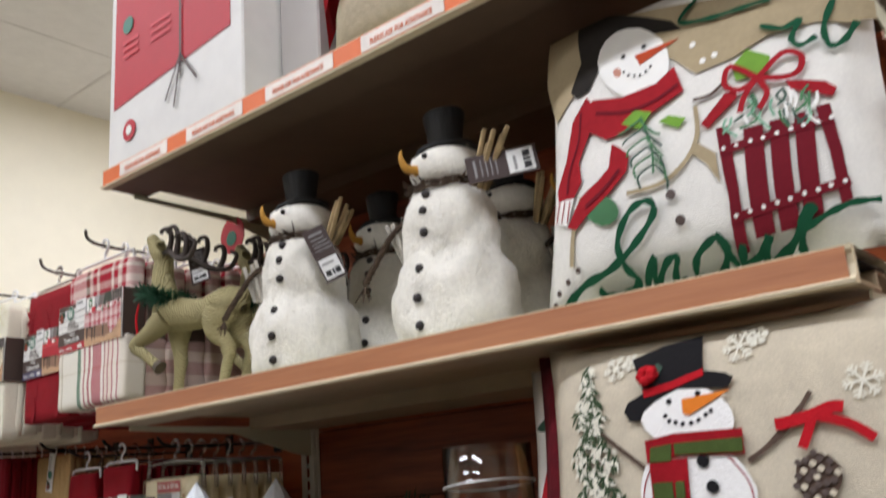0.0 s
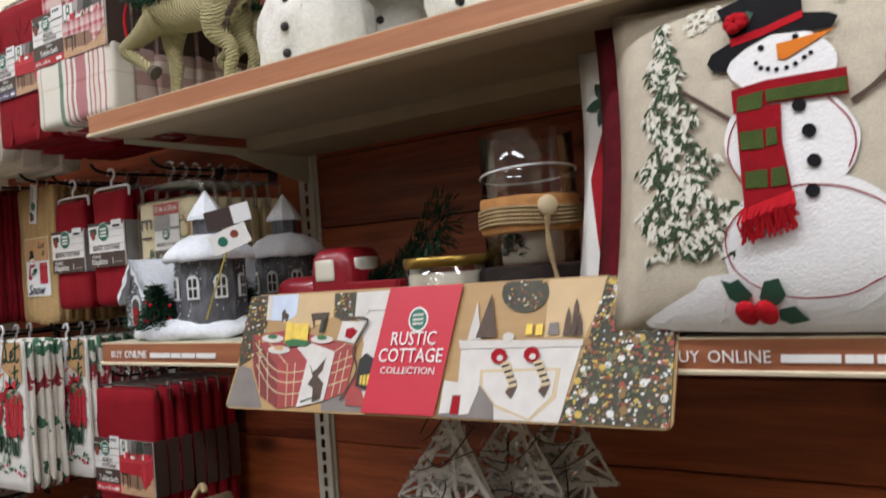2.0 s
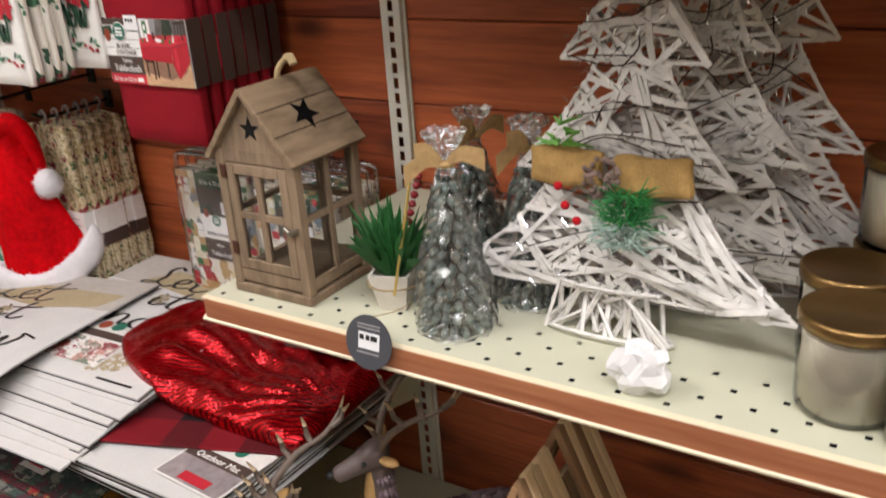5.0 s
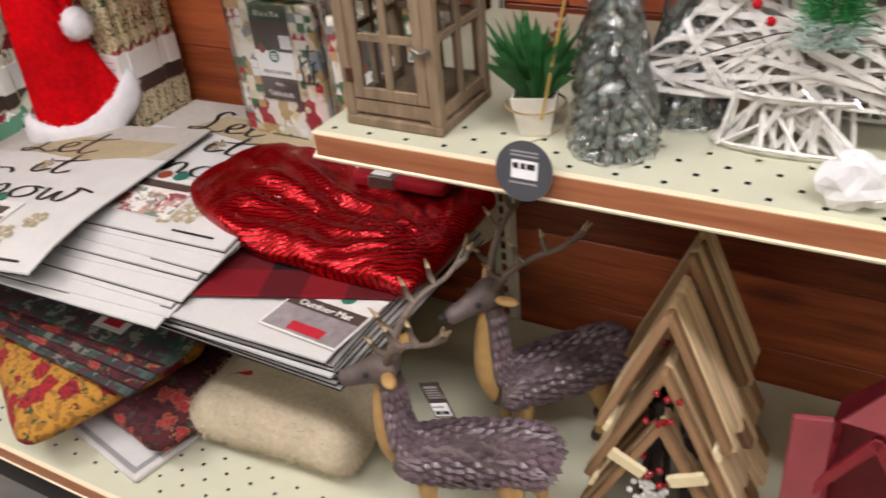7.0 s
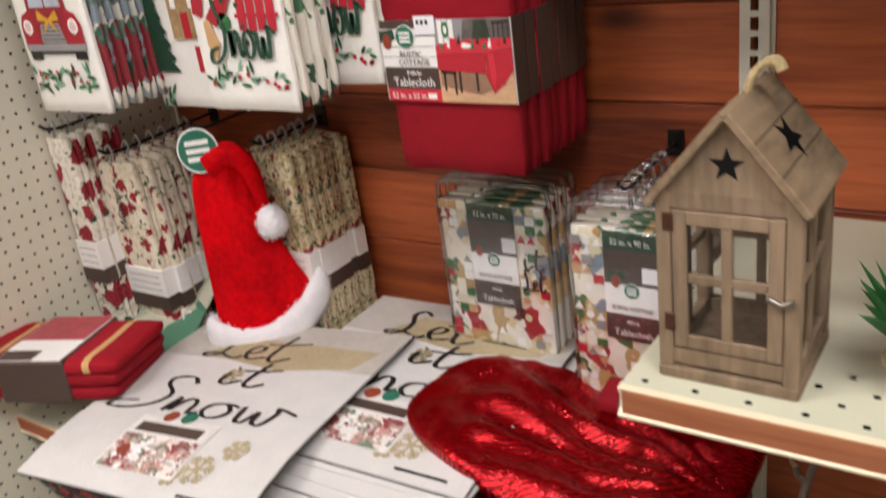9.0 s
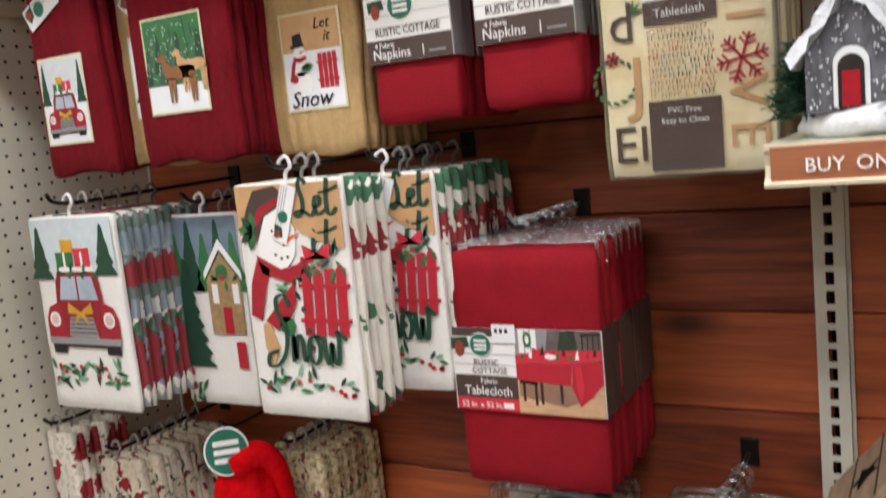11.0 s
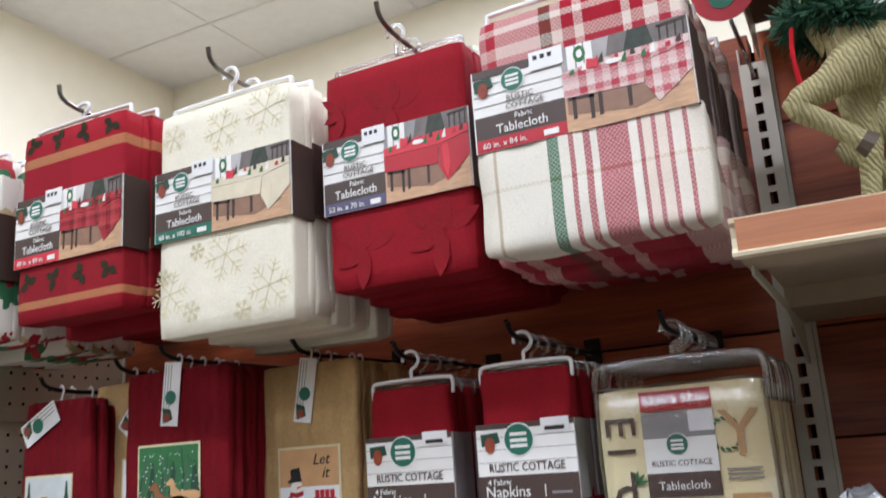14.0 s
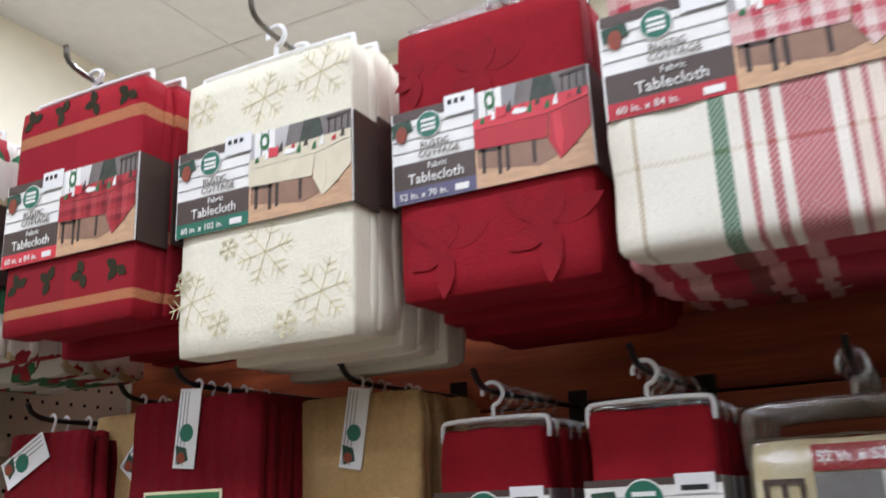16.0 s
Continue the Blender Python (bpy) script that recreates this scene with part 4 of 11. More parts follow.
def towels(x, yf, z0, z1, w, cloth, n, label, deco, taper=0.0, seed=0, step=0.024, tip=None, d=0.016):
    rnd = random.Random(seed)
    for k in range(n):
        t = thing("kitchen_towel", label, "towel", x + (rnd.uniform(-0.008, 0.008) if k else 0), yf + step * k, 0, rz=rnd.uniform(-2, 2) if k else 0, group=label)
        bm = rbox(w, d, z1 - z0, 0.007, 14, 0.0012, 22, seed + k * 3.1, 0, d / 2, (z0 + z1) / 2)
        for v in bm.verts:
            f = (v.co.z - z0) / (z1 - z0)
            v.co.x += (v.co.x * -taper * max(0, f - 0.2)) + 0.006 * math.sin(f * 4 + seed) * (1 - f)
            v.co.z += 0.004 * math.sin(v.co.x * 50 + seed + k) * (1 - f)
        part("cloth", bm, cloth, t, smooth=True)
        b2 = rbox(w * 0.95, d * 0.9, (z1 - z0) * 0.96, 0.007, 10, 0.003, 22, seed + k * 4.1, 0.006, d * 1.4, (z0 + z1) / 2 - 0.004)
        part("back_fold", b2, cloth, t, smooth=True)
        if k == 0 and deco:
            deco(t, -0.0022)
        part("loop", tube(spline([(0, 0.006, z1 - 0.004), (0.006, 0.006, z1 + 0.014), (0, 0.006, z1 + 0.02), (-0.006, 0.006, z1 + 0.012)], 4), 0.0016, 6), WHITEPL, t)
    hook(x, z1 + 0.018, tip or yf - 0.03, 0.012)


CRIM = mat("crimson_towel_print", "a01a26", 0.7, var=0.15, scale=120)
TRUCKPR = mat("truck_red_print", "8e1a24", 0.7, var=0.2, scale=90)
BOWPR = mat("yellow_bow_print", "cf9a2c", 0.6, var=0.15)


def patch(p, x0, x1, z0, z1, y, sky):
    pr(p, "patch_border", GOLDPR, R(x0 - 0.003, x1 + 0.003, z0 - 0.003, z1 + 0.003), y + 0.0004)
    pr(p, "patch_ground", sky, R(x0, x1, z0, z1), y)


def fir(p, x, z, h, w, y, material=DKGREEN, tiers=4, name="fir_print"):
    pts = []
    for k in range(tiers):
        f = k / tiers
        pts += [(x - w / 2 * (1 - f) , z + h * f), (x - w / 2 * (1 - f) * 0.6, z + h * (f + 0.75 / tiers))]
    pts.append((x, z + h))
    right = [(2 * x - a, b) for a, b in pts[:-1]][::-1]
    return pr(p, name, material, pts + right, y)


def truck_print(p, x, z, s, y):
    """A red farm truck seen from in front, with presents on its roof."""
    q = lambda *v: [(x + s * a, z + s * b) for a, b in v]
    rg = lambda a, b, r, n=12: [(x + s * (a + r * math.cos(6.2832 * i / n)), z + s * (b + r * math.sin(6.2832 * i / n))) for i in range(n)]
    pr(p, "truck_cab", TRUCKPR, q((-0.36, 0.42), (0.36, 0.42), (0.33, 0.68), (0.27, 0.80), (-0.27, 0.80), (-0.33, 0.68)), y)
    pr(p, "roof_snow", WHITE, q((-0.30, 0.79), (0.30, 0.79), (0.26, 0.85), (-0.26, 0.85)), y - 0.0003)
    pr(p, "windscreen", mat("pale_blue_print", "a9b4c0", 0.5, var=0.2, scale=60), q((-0.29, 0.50), (0.29, 0.50), (0.23, 0.74), (-0.23, 0.74)), y - 0.0004)
    pr(p, "windscreen_bar", TRUCKPR, q((-0.012, 0.50), (0.012, 0.50), (0.012, 0.74), (-0.012, 0.74)), y - 0.0006)
    pr(p, "fender", CRIM, q((-0.54, 0.10), (-0.22, 0.10), (-0.24, 0.40), (-0.34, 0.47), (-0.48, 0.42), (-0.54, 0.30)), y - 0.0002)
    pr(p, "fender", CRIM, q((0.54, 0.10), (0.22, 0.10), (0.24, 0.40), (0.34, 0.47), (0.48, 0.42), (0.54, 0.30)), y - 0.0002)
    pr(p, "bonnet", TRUCKPR, q((-0.25, 0.12), (0.25, 0.12), (0.30, 0.42), (0.24, 0.50), (-0.24, 0.50), (-0.30, 0.42)), y - 0.0005)
    pr(p, "grille", GREYPR, q((-0.22, 0.12), (0.22, 0.12), (0.17, 0.32), (-0.17, 0.32)), y - 0.0007)
    for k in range(4):
        pr(p, "grille_bar", BLACKPR, q((-0.20 + 0.012 * k, 0.15 + 0.045 * k), (0.20 - 0.012 * k, 0.15 + 0.045 * k), (0.20 - 0.012 * k, 0.162 + 0.045 * k), (-0.20 + 0.012 * k, 0.162 + 0.045 * k)), y - 0.0009)
    pr(p, "bumper", GREYPR, q((-0.54, 0.03), (0.54, 0.03), (0.54, 0.10), (-0.54, 0.10)), y - 0.0009)
    pr(p, "bumper_shade", BLACKPR, q((-0.52, 0.0), (0.52, 0.0), (0.50, 0.032), (-0.50, 0.032)), y - 0.0008)
    for k in (-0.41, 0.41):
        pr(p, "headlight_rim", WHITE, rg(k, 0.29, 0.082), y - 0.0009)
        pr(p, "headlight", mat("lamp_pink_print", "d8b8b4", 0.5), rg(k, 0.29, 0.058), y - 0.0011)
        pr(p, "tyre", BLACKPR, q((k - 0.10, -0.07), (k + 0.10, -0.07), (k + 0.10, 0.03), (k - 0.10, 0.03)), y)
    pr(p, "bow", BOWPR, q((0, 0.37), (-0.17, 0.47), (-0.19, 0.36), (-0.06, 0.35), (-0.12, 0.22), (0, 0.34), (0.12, 0.22), (0.06, 0.35), (0.19, 0.36), (0.17, 0.47)), y - 0.0012)
    pr(p, "present", PINKPR, q((0.02, 0.84), (0.25, 0.84), (0.25, 1.03), (0.02, 1.03)), y - 0.0006)
    pr(p, "present", GREENPR, q((-0.26, 0.84), (0.0, 0.84), (0.0, 0.99), (-0.26, 0.99)), y - 0.0006)
    pr(p, "present", BOWPR, q((-0.16, 0.99), (0.02, 0.99), (0.02, 1.12), (-0.16, 1.12)), y - 0.0006)
    for k in (0.13, -0.13):
        pr(p, "present_ribbon", WHITE, q((k - 0.015, 0.84), (k + 0.015, 0.84), (k + 0.015, 0.99), (k - 0.015, 0.99)), y - 0.0008)
    for k in range(9):
        leaf(p, x + s * (-0.26 + 0.065 * k), z + s * 0.79, s * 0.10, s * 0.04, 1.2 + 2.1 * k, y - 0.0009, DKGREEN if k % 2 else GREENPR)


SNOWPR = mat("snow_print", "e4e6e6", 0.7, var=0.05)
DEERPR = mat("deer_print", "8a5a36", 0.7, var=0.15)


def deco_truck(p, y):
    patch(p, -0.055, 0.035, 1.395, 1.515, y, SNOWPR)
    pr(p, "patch_sky", mat("pale_sky_print", "c9d0cf", 0.7), R(-0.055, 0.035, 1.46, 1.515), y - 0.0004)
    fir(p, -0.048, 1.45, 0.06, 0.02, y - 0.0007)
    fir(p, 0.028, 1.45, 0.06, 0.02, y - 0.0007)
    truck_print(p, -0.01, 1.408, 0.072, y - 0.0009)
    hang_tag(p, -0.03, 1.59, 0.034, 0.075, -62, y - 0.001)


FIRMID = mat("mid_green_print", "3a5f42", 0.7, var=0.3, scale=150)


def deco_deer(p, y):
    patch(p, -0.062, 0.042, 1.420, 1.544, y, SNOWPR)
    pr(p, "patch_wood", GREENPR, R(-0.062, 0.042, 1.462, 1.544), y - 0.0004)
    for k in range(16):
        fir(p, -0.056 + 0.0062 * k, 1.456 + 0.016 * (k % 2), 0.052 + 0.009 * (k % 3), 0.024, y - 0.0007 - 0.00005 * k, (DKGREEN, FIRMID, GREENPR)[k % 3], 5)
    rn = random.Random(8)
    bm = bmesh.new()
    for k in range(90):
        u, v = rn.uniform(-0.060, 0.040), rn.uniform(1.46, 1.535)
        poly([(u, v), (u + 0.0022, v - 0.0008), (u + 0.001, v + 0.0014)], y - 0.0018, 0.0002, bm)
    part("snow_fleck_print", bm, SNOWPR, p)["kind"] = "stuff"
    q = lambda s, ox, oz, *v: [(ox + s * a, oz + s * b) for a, b in v]
    for s, ox, oz, m in ((0.050, 0.022, 1.452, TANPR), (0.058, -0.002, 1.440, DEERPR)):
        pr(p, "deer_body", m, q(s, ox, oz, (-0.42, 0.40), (-0.1, 0.36), (0.36, 0.38), (0.5, 0.5), (0.5, 0.62), (0.3, 0.68), (-0.2, 0.66), (-0.36, 0.78), (-0.42, 0.95), (-0.5, 1.0), (-0.68, 0.88), (-0.66, 0.82), (-0.52, 0.80), (-0.52, 0.6)), y - 0.002)
        for lx in (-0.36, -0.24, 0.32, 0.42):
            pr(p, "deer_leg", m, q(s, ox, oz, (lx, -0.15), (lx + 0.05, -0.15), (lx + 0.10, 0.42), (lx - 0.03, 0.42)), y - 0.002)
    hang_tag(p, -0.005, 1.612, 0.03, 0.085, -5, y - 0.001)


def sled_print(p, x, z, w, h, y, lean=0.0):
    sl = lambda a, b: (x + w * a + lean * b * h, z + h * b)
    for k in range(4):
        a = -0.5 + 0.26 * k
        pr(p, "sled_slat", REDPR, [sl(a, 0.0), sl(a + 0.21, 0.0), sl(a + 0.21, 1.0), sl(a, 1.0)], y)
    for b in (0.2, 0.72):
        pr(p, "sled_bar", REDPR, [sl(-0.58, b), sl(0.58, b), sl(0.58, b + 0.06), sl(-0.58, b + 0.06)], y - 0.0003)




def snowman_print(p, x, z, s, y):
    for oz, r in ((0.26, 0.3), (0.66, 0.22), (0.98, 0.16)):
        pr(p, "snow_ball", WHITE, ring(x, z + s * oz, s * r, 18), y)
    pr(p, "scarf", CRIM, [(x - s * 0.19, z + s * 0.80), (x, z + s * 0.76), (x + s * 0.19, z + s * 0.82), (x + s * 0.17, z + s * 0.91), (x, z + s * 0.86), (x - s * 0.17, z + s * 0.9)], y - 0.0004)
    pr(p, "scarf_tail", CRIM, [(x - s * 0.34, z + s * 0.36), (x - s * 0.24, z + s * 0.33), (x - s * 0.12, z + s * 0.8), (x - s * 0.22, z + s * 0.8)], y - 0.0004)
    pr(p, "mitten_print", CRIM, ring(x - s * 0.2, z + s * 0.4, s * 0.1, 10), y - 0.0005)
    for oz in (0.5, 0.62):
        pr(p, "button_print", BLACKPR, ring(x + s * 0.06, z + s * oz, s * 0.03, 6), y - 0.0005)
    for k in range(6):
        leaf(p, x + s * 0.16, z + s * 0.72, s * 0.22, s * 0.07, -2.4 + 0.42 * k, y - 0.0006, GREENPR)
    pr(p, "hat_print", BLACKPR, [(x - s * 0.22, z + s * 1.08), (x + s * 0.16, z + s * 1.12), (x + s * 0.12, z + s * 1.2), (x + s * 0.08, z + s * 1.42), (x - s * 0.16, z + s * 1.38), (x - s * 0.16, z + s * 1.17), (x - s * 0.24, z + s * 1.14)], y - 0.0004)
    pr(p, "nose_print", ORANGE, [(x + s * 0.02, z + s * 1.0), (x + s * 0.2, z + s * 1.03), (x + s * 0.02, z + s * 0.95)], y - 0.0006)


def deco_letit(p, y):
    patch(p, -0.045, 0.048, 1.405, 1.528, y, SNOWPR)
    pr(p, "patch_sky", TANPR, R(-0.045, 0.048, 1.48, 1.528), y - 0.0004)
    snowman_print(p, -0.018, 1.422, 0.058, y - 0.0008)
    sled_print(p, 0.026, 1.43, 0.03, 0.045, y - 0.0008)
    letters("Let", 0.02, BLACKPR, p, 0.008, y - 0.001, 1.507, shear=0.3)
    letters("it", 0.02, BLACKPR, p, 0.022, y - 0.001, 1.49, shear=0.3)
    letters("Snow", 0.03, BLACKPR, p, -0.04, y - 0.0014, 1.408, shear=0.3)
    hang_tag(p, 0.0, 1.604, 0.028, 0.085, -9, y - 0.001)


def deco_tan(p, y):
    patch(p, -0.01, 0.05, 1.42, 1.53, y, SNOWPR)
    fir(p, 0.01, 1.44, 0.075, 0.04, y - 0.0006)
    pr(p, "patch_cottage", BROWNPR, R(0.02, 0.045, 1.455, 1.49), y - 0.0008)
    hang_tag(p, 0.015, 1.597, 0.032, 0.075, -40, y - 0.001)


towels(-0.965, -0.34, 1.348, 1.622, 0.145, REDDK, 4, "dark red terry towel with a truck patch", deco_truck, 0.1, 1)
towels(-0.868, -0.295, 1.35, 1.64, 0.15, BEIGE, 4, "beige terry kitchen towel with a cottage patch", deco_tan, 0.05, 2)
towels(-0.757, -0.322, 1.350, 1.645, 0.182, REDDK, 6, "dark red terry towel with a deer patch", deco_deer, 0.0, 3)
towels(-0.594, -0.25, 1.343, 1.64, 0.150, BEIGE, 6, "beige terry towel with a snowman patch", deco_letit, -0.06, 4)


def napkins(x, yf, z0, z1, w, n, seed):
    rnd = random.Random(seed)
    d = 0.026
    for k in range(n):
        t = thing("napkin_pack", "red fabric napkins banded on a clear hanger", "napkins", x + (rnd.uniform(-0.004, 0.004) if k else 0), yf + 0.031 * k, 0, rz=rnd.uniform(-2, 2) if k else 0, group="napkin packs")
        bm = rbox(w, d, z1 - z0, 0.009, 12, 0.003, 24, seed + k * 2.7, 0, d / 2, (z0 + z1) / 2)
        for v in bm.verts:
            f = (v.co.z - z0) / (z1 - z0)
            v.co.x *= 1 + 0.06 * (1 - f) ** 2 - 0.03 * f
        part("cloth", bm, RED, t, smooth=True)
        h = z1 - z0
        zb0, zb1 = z0 + 0.34 * h, z0 + 0.73 * h
        bm = box(w / 2 - 0.001, w / 2 + 0.002, 0, d, zb0, zb1)
        part("band_side", bm, GREYPR, t)
        if k == 0:
            y = -0.006
            x0, x1 = -w / 2 - 0.002, w / 2 + 0.002
            H = zb1 - zb0
            pr(t, "band", WHITE, R(x0, x1, zb0, zb1), y, 0.003)
            pr(t, "band_top", BROWNPR, R(x0, x1, zb1 - 0.07 * H, zb1), y - 0.0004)
            pr(t, "word_panel", BROWNPR, R(x0, x1, zb0, zb0 + 0.33 * H), y - 0.0004)
            for q in range(3):
                pr(t, "plank_line", GREYPR, R(x0, x1, zb0 + (0.5 + 0.16 * q) * H, zb0 + (0.507 + 0.16 * q) * H), y - 0.0004)
            badge(t, -0.06 * w, zb0 + 0.78 * H, 0.15 * w, y - 0.0008)
            cone_print(t, -0.36 * w, zb0 + 0.74 * H, 0.11 * w, y - 0.0006)
            pr(t, "price_sticker", WHITEPL, R(0.18 * w, 0.47 * w, zb0 + 0.84 * H, zb1 + 0.03 * H), y - 0.001)
            pr(t, "sticker_bar", BLACKPR, R(0.22 * w, 0.42 * w, zb0 + 0.87 * H, zb0 + 0.92 * H), y - 0.0015)
            letters("RUSTIC COTTAGE", 0.0135, BROWNPR, t, 0, y - 0.001, zb0 + 0.38 * H, "CENTER", squeeze=0.82)
            letters("4 Fabric", 0.009, WHITE, t, -0.42 * w, y - 0.001, zb0 + 0.215 * H)
            letters("Napkins", 0.0175, WHITE, t, -0.45 * w, y - 0.001, zb0 + 0.06 * H, squeeze=0.95)
            pr(t, "divider", WHITE, R(0.17 * w, 0.18 * w, zb0 + 0.05 * H, zb0 + 0.2 * H), y - 0.001)
            pr(t, "size_bar", GREYPR, R(0.24 * w, 0.44 * w, zb0 + 0.08 * H, zb0 + 0.11 * H), y - 0.001)
        hanger(t, w * 0.98, z1 + 0.008, d / 2, CLEARPL if k else WHITEPL, 0.036, 0.02, 0.0026)
    hook(x, z1 + 0.04, yf - 0.03, 0.012)


napkins(-0.430, -0.268, 1.372, 1.592, 0.115, 6, 31)
napkins(-0.274, -0.278, 1.376, 1.596, 0.115, 6, 32)

VINYL = blotch("vinyl_print", ["ecdfb4", "efe3bc", "e8daae", "ecdfb4", "e6d6a8"], 30, 0.35)


def film_cover(p, w, z0, z1, d, y):
    part("film", rbox(w + 0.006, d + 0.006, z1 - z0 + 0.006, 0.006, 10, 0.0015, 40, w * 50, 0, y + d / 2, (z0 + z1) / 2), FILM, p, "clear film wrap", smooth=True).visible_shadow = False


def tray_hanger(p, w, z, d, y):
    bm = tube(spline([(-w / 2, y, z - 0.05), (-w / 2, y, z - 0.012), (-w / 2 + 0.014, y, z), (0, y, z + 0.002), (w / 2 - 0.014, y, z), (w / 2, y, z - 0.012), (w / 2, y, z - 0.05)], 5), 0.0042, 6)
    tube(spline([(0, y, z), (0.0, y, z + 0.016), (0.012, y, z + 0.024), (0.008, y, z + 0.04), (-0.006, y, z + 0.042), (-0.012, y, z + 0.03)], 4), 0.0032, 6, bm)
    part("hanger", bm, CLEARPL, p, "clear plastic hanger", smooth=True)


def vinyl(x, yf, z0, z1, w, n, seed, first, label, cloth=VINYL, step=0.03, d=0.02):
    rnd = random.Random(seed)
    for k in range(n):
        t = thing("vinyl_tablecloth", label, "tablecloth", x + (rnd.uniform(-0.004, 0.004) if k else 0), yf + step * k, 0, rz=rnd.uniform(-1.5, 1.5) if k else 0, group=label)
        part("cloth", rbox(w, d, z1 - z0, 0.005, 8, 0.0015, 30, seed + k, 0, d / 2, (z0 + z1) / 2), cloth, t, smooth=True)
        if k == 0:
            first(t, w, z0, z1, -0.0022)
            film_cover(t, w, z0, z1, d, -0.0035)
        tray_hanger(t, w * 1.03, z1 + 0.028, d, d / 2)
    hook(x, z1 + 0.064, yf - 0.03, 0.012)


def print_believe(t, w, z0, z1, y):
    h = z1 - z0
    letters("E", 0.048, BROWNPR, t, -w * 0.46, y, z1 - 0.1 * h, "LEFT", ry=90)
    letters("I", 0.045, BROWNPR, t, -w * 0.46, y, z1 - 0.22 * h, "LEFT", ry=90)
    letters("d", 0.06, BROWNPR, t, -w * 0.37, y, z0 + 0.53 * h, "CENTER")
    letters("EI", 0.056, BROWNPR, t, -w * 0.35, y, z0 + 0.06 * h, "CENTER")
    letters("J", 0.075, TANPR, t, -w * 0.29, y, z0 + 0.28 * h, "CENTER")
    letters("Y", 0.068, TANPR, t, w * 0.34, y, z0 + 0.72 * h, "CENTER")
    for ch, zz in (("I", 0.60), ("V", 0.36), ("E", 0.19)):
        letters(ch, 0.056, TANPR, t, w * 0.25, y, z0 + zz * h, "LEFT", ry=90)
    for k in range(15):
        a = 2 * math.pi * k / 16 + 0.6
        leaf(t, -w * 0.43 + 0.021 * math.cos(a), z0 + 0.38 * h + 0.021 * math.sin(a), 0.009, 0.004, a + 1.2, y, GREENPR)
        leaf(t, w * 0.26 + 0.014 * math.cos(a), z0 + 0.80 * h + 0.014 * math.sin(a), 0.008, 0.0035, a + 1.2, y, GREENPR)
    for a in (0.3, 0.8, 1.3, 1.8):
        leaf(t, -w * 0.31, z0 + 0.63 * h, 0.016, 0.004, a, y, GREENPR)
    flake(t, w * 0.33, z0 + 0.42 * h, 0.026, y, REDPR, 0.003)
    flake(t, -w * 0.44, z0 + 0.47 * h, 0.008, y, REDPR, 0.002)
    for k in range(3):
        pr(t, "small_word", GREYPR, R(w * 0.24, w * 0.44, z0 + (0.635 + 0.017 * k) * h, z0 + (0.642 + 0.017 * k) * h), y)
    x0, x1 = -w * 0.23, w * 0.2
    pr(t, "size_label", REDPR, R(x0, x1, z1 - 0.095 * h, z1 - 0.005), y - 0.0004)
    letters("52 in. x 52 in.", 0.0125, WHITE, t, (x0 + x1) / 2, y - 0.001, z1 - 0.068 * h, "CENTER")
    pr(t, "label_top", GREYPR, R(x0, x1, z0 + 0.67 * h, z1 - 0.1 * h), y - 0.0004)
    pr(t, "label_white", WHITE, R(x0, x1, z0 + 0.67 * h, z0 + 0.80 * h), y - 0.0007)
    badge(t, -0.005, z0 + 0.775 * h, 0.011, y - 0.001)
    pr(t, "price_sticker", WHITEPL, R(x1 - 0.026, x1, z0 + 0.82 * h, z0 + 0.90 * h), y - 0.001)
    pr(t, "word_panel", BROWNPR, R(x0, x1, z0 + 0.58 * h, z0 + 0.67 * h), y - 0.0006)
    letters("RUSTIC COTTAGE", 0.0085, BROWNPR, t, (x0 + x1) / 2, y - 0.001, z0 + 0.695 * h, "CENTER", squeeze=0.9)
    letters("Tablecloth", 0.0125, WHITE, t, (x0 + x1) / 2, y - 0.001, z0 + 0.607 * h, "CENTER")
    rnd = random.Random(17)
    marks = {m: bmesh.new() for m in (TANPR, REDPR, GREYPR, BROWNPR)}
    for k in range(11):
        a = x0 + 0.003
        while a < x1 - 0.005:
            b = a + rnd.uniform(0.002, 0.0045)
            zz, hh = z0 + (0.302 + 0.0245 * k) * h, 0.0165 * h
            m = rnd.choice((TANPR, TANPR, TANPR, REDPR, GREYPR, BROWNPR)) if rnd.random() < 0.3 or a < x0 + 0.004 else m
            poly(R(a, a + 0.0011, zz, zz + hh), y - 0.0004, 0.0003, marks[m])
            s_ = rnd.random()
            poly(R(a, b - 0.001, zz + (hh - 0.0011 if s_ < 0.4 else hh * 0.45 if s_ < 0.7 else 0), zz + (hh if s_ < 0.4 else hh * 0.45 + 0.0011 if s_ < 0.7 else 0.0011)), y - 0.0004, 0.0003, marks[m])
            a = b + (0.004 if rnd.random() < 0.18 else 0.0008)
    for m, bm in marks.items():
        part("fine_print", bm, m, t)["kind"] = "stuff"
    pr(t, "base_panel", BROWNPR, R(x0, x1, z0 + 0.005, z0 + 0.29 * h), y - 0.0006)
    letters("PVC Free", 0.009, WHITE, t, (x0 + x1) / 2, y - 0.001, z0 + 0.24 * h, "CENTER")
    letters("Easy to Clean", 0.009, WHITE, t, (x0 + x1) / 2, y - 0.001, z0 + 0.2 * h, "CENTER")


vinyl(-0.105, -0.262, 1.288, 1.562, 0.176, 7, 41, print_believe, "cream lettered vinyl tablecloth in clear film wrap")


# ---- third row: printed cotton towels and red tablecloths ----
TOWELW = blotch("towel_white_print", ["d9d5c8", "e3dfd2", "3d6b4d", "d2cdbd", "274a37", "8a2a30", "dedacb", "56745c"], 30)


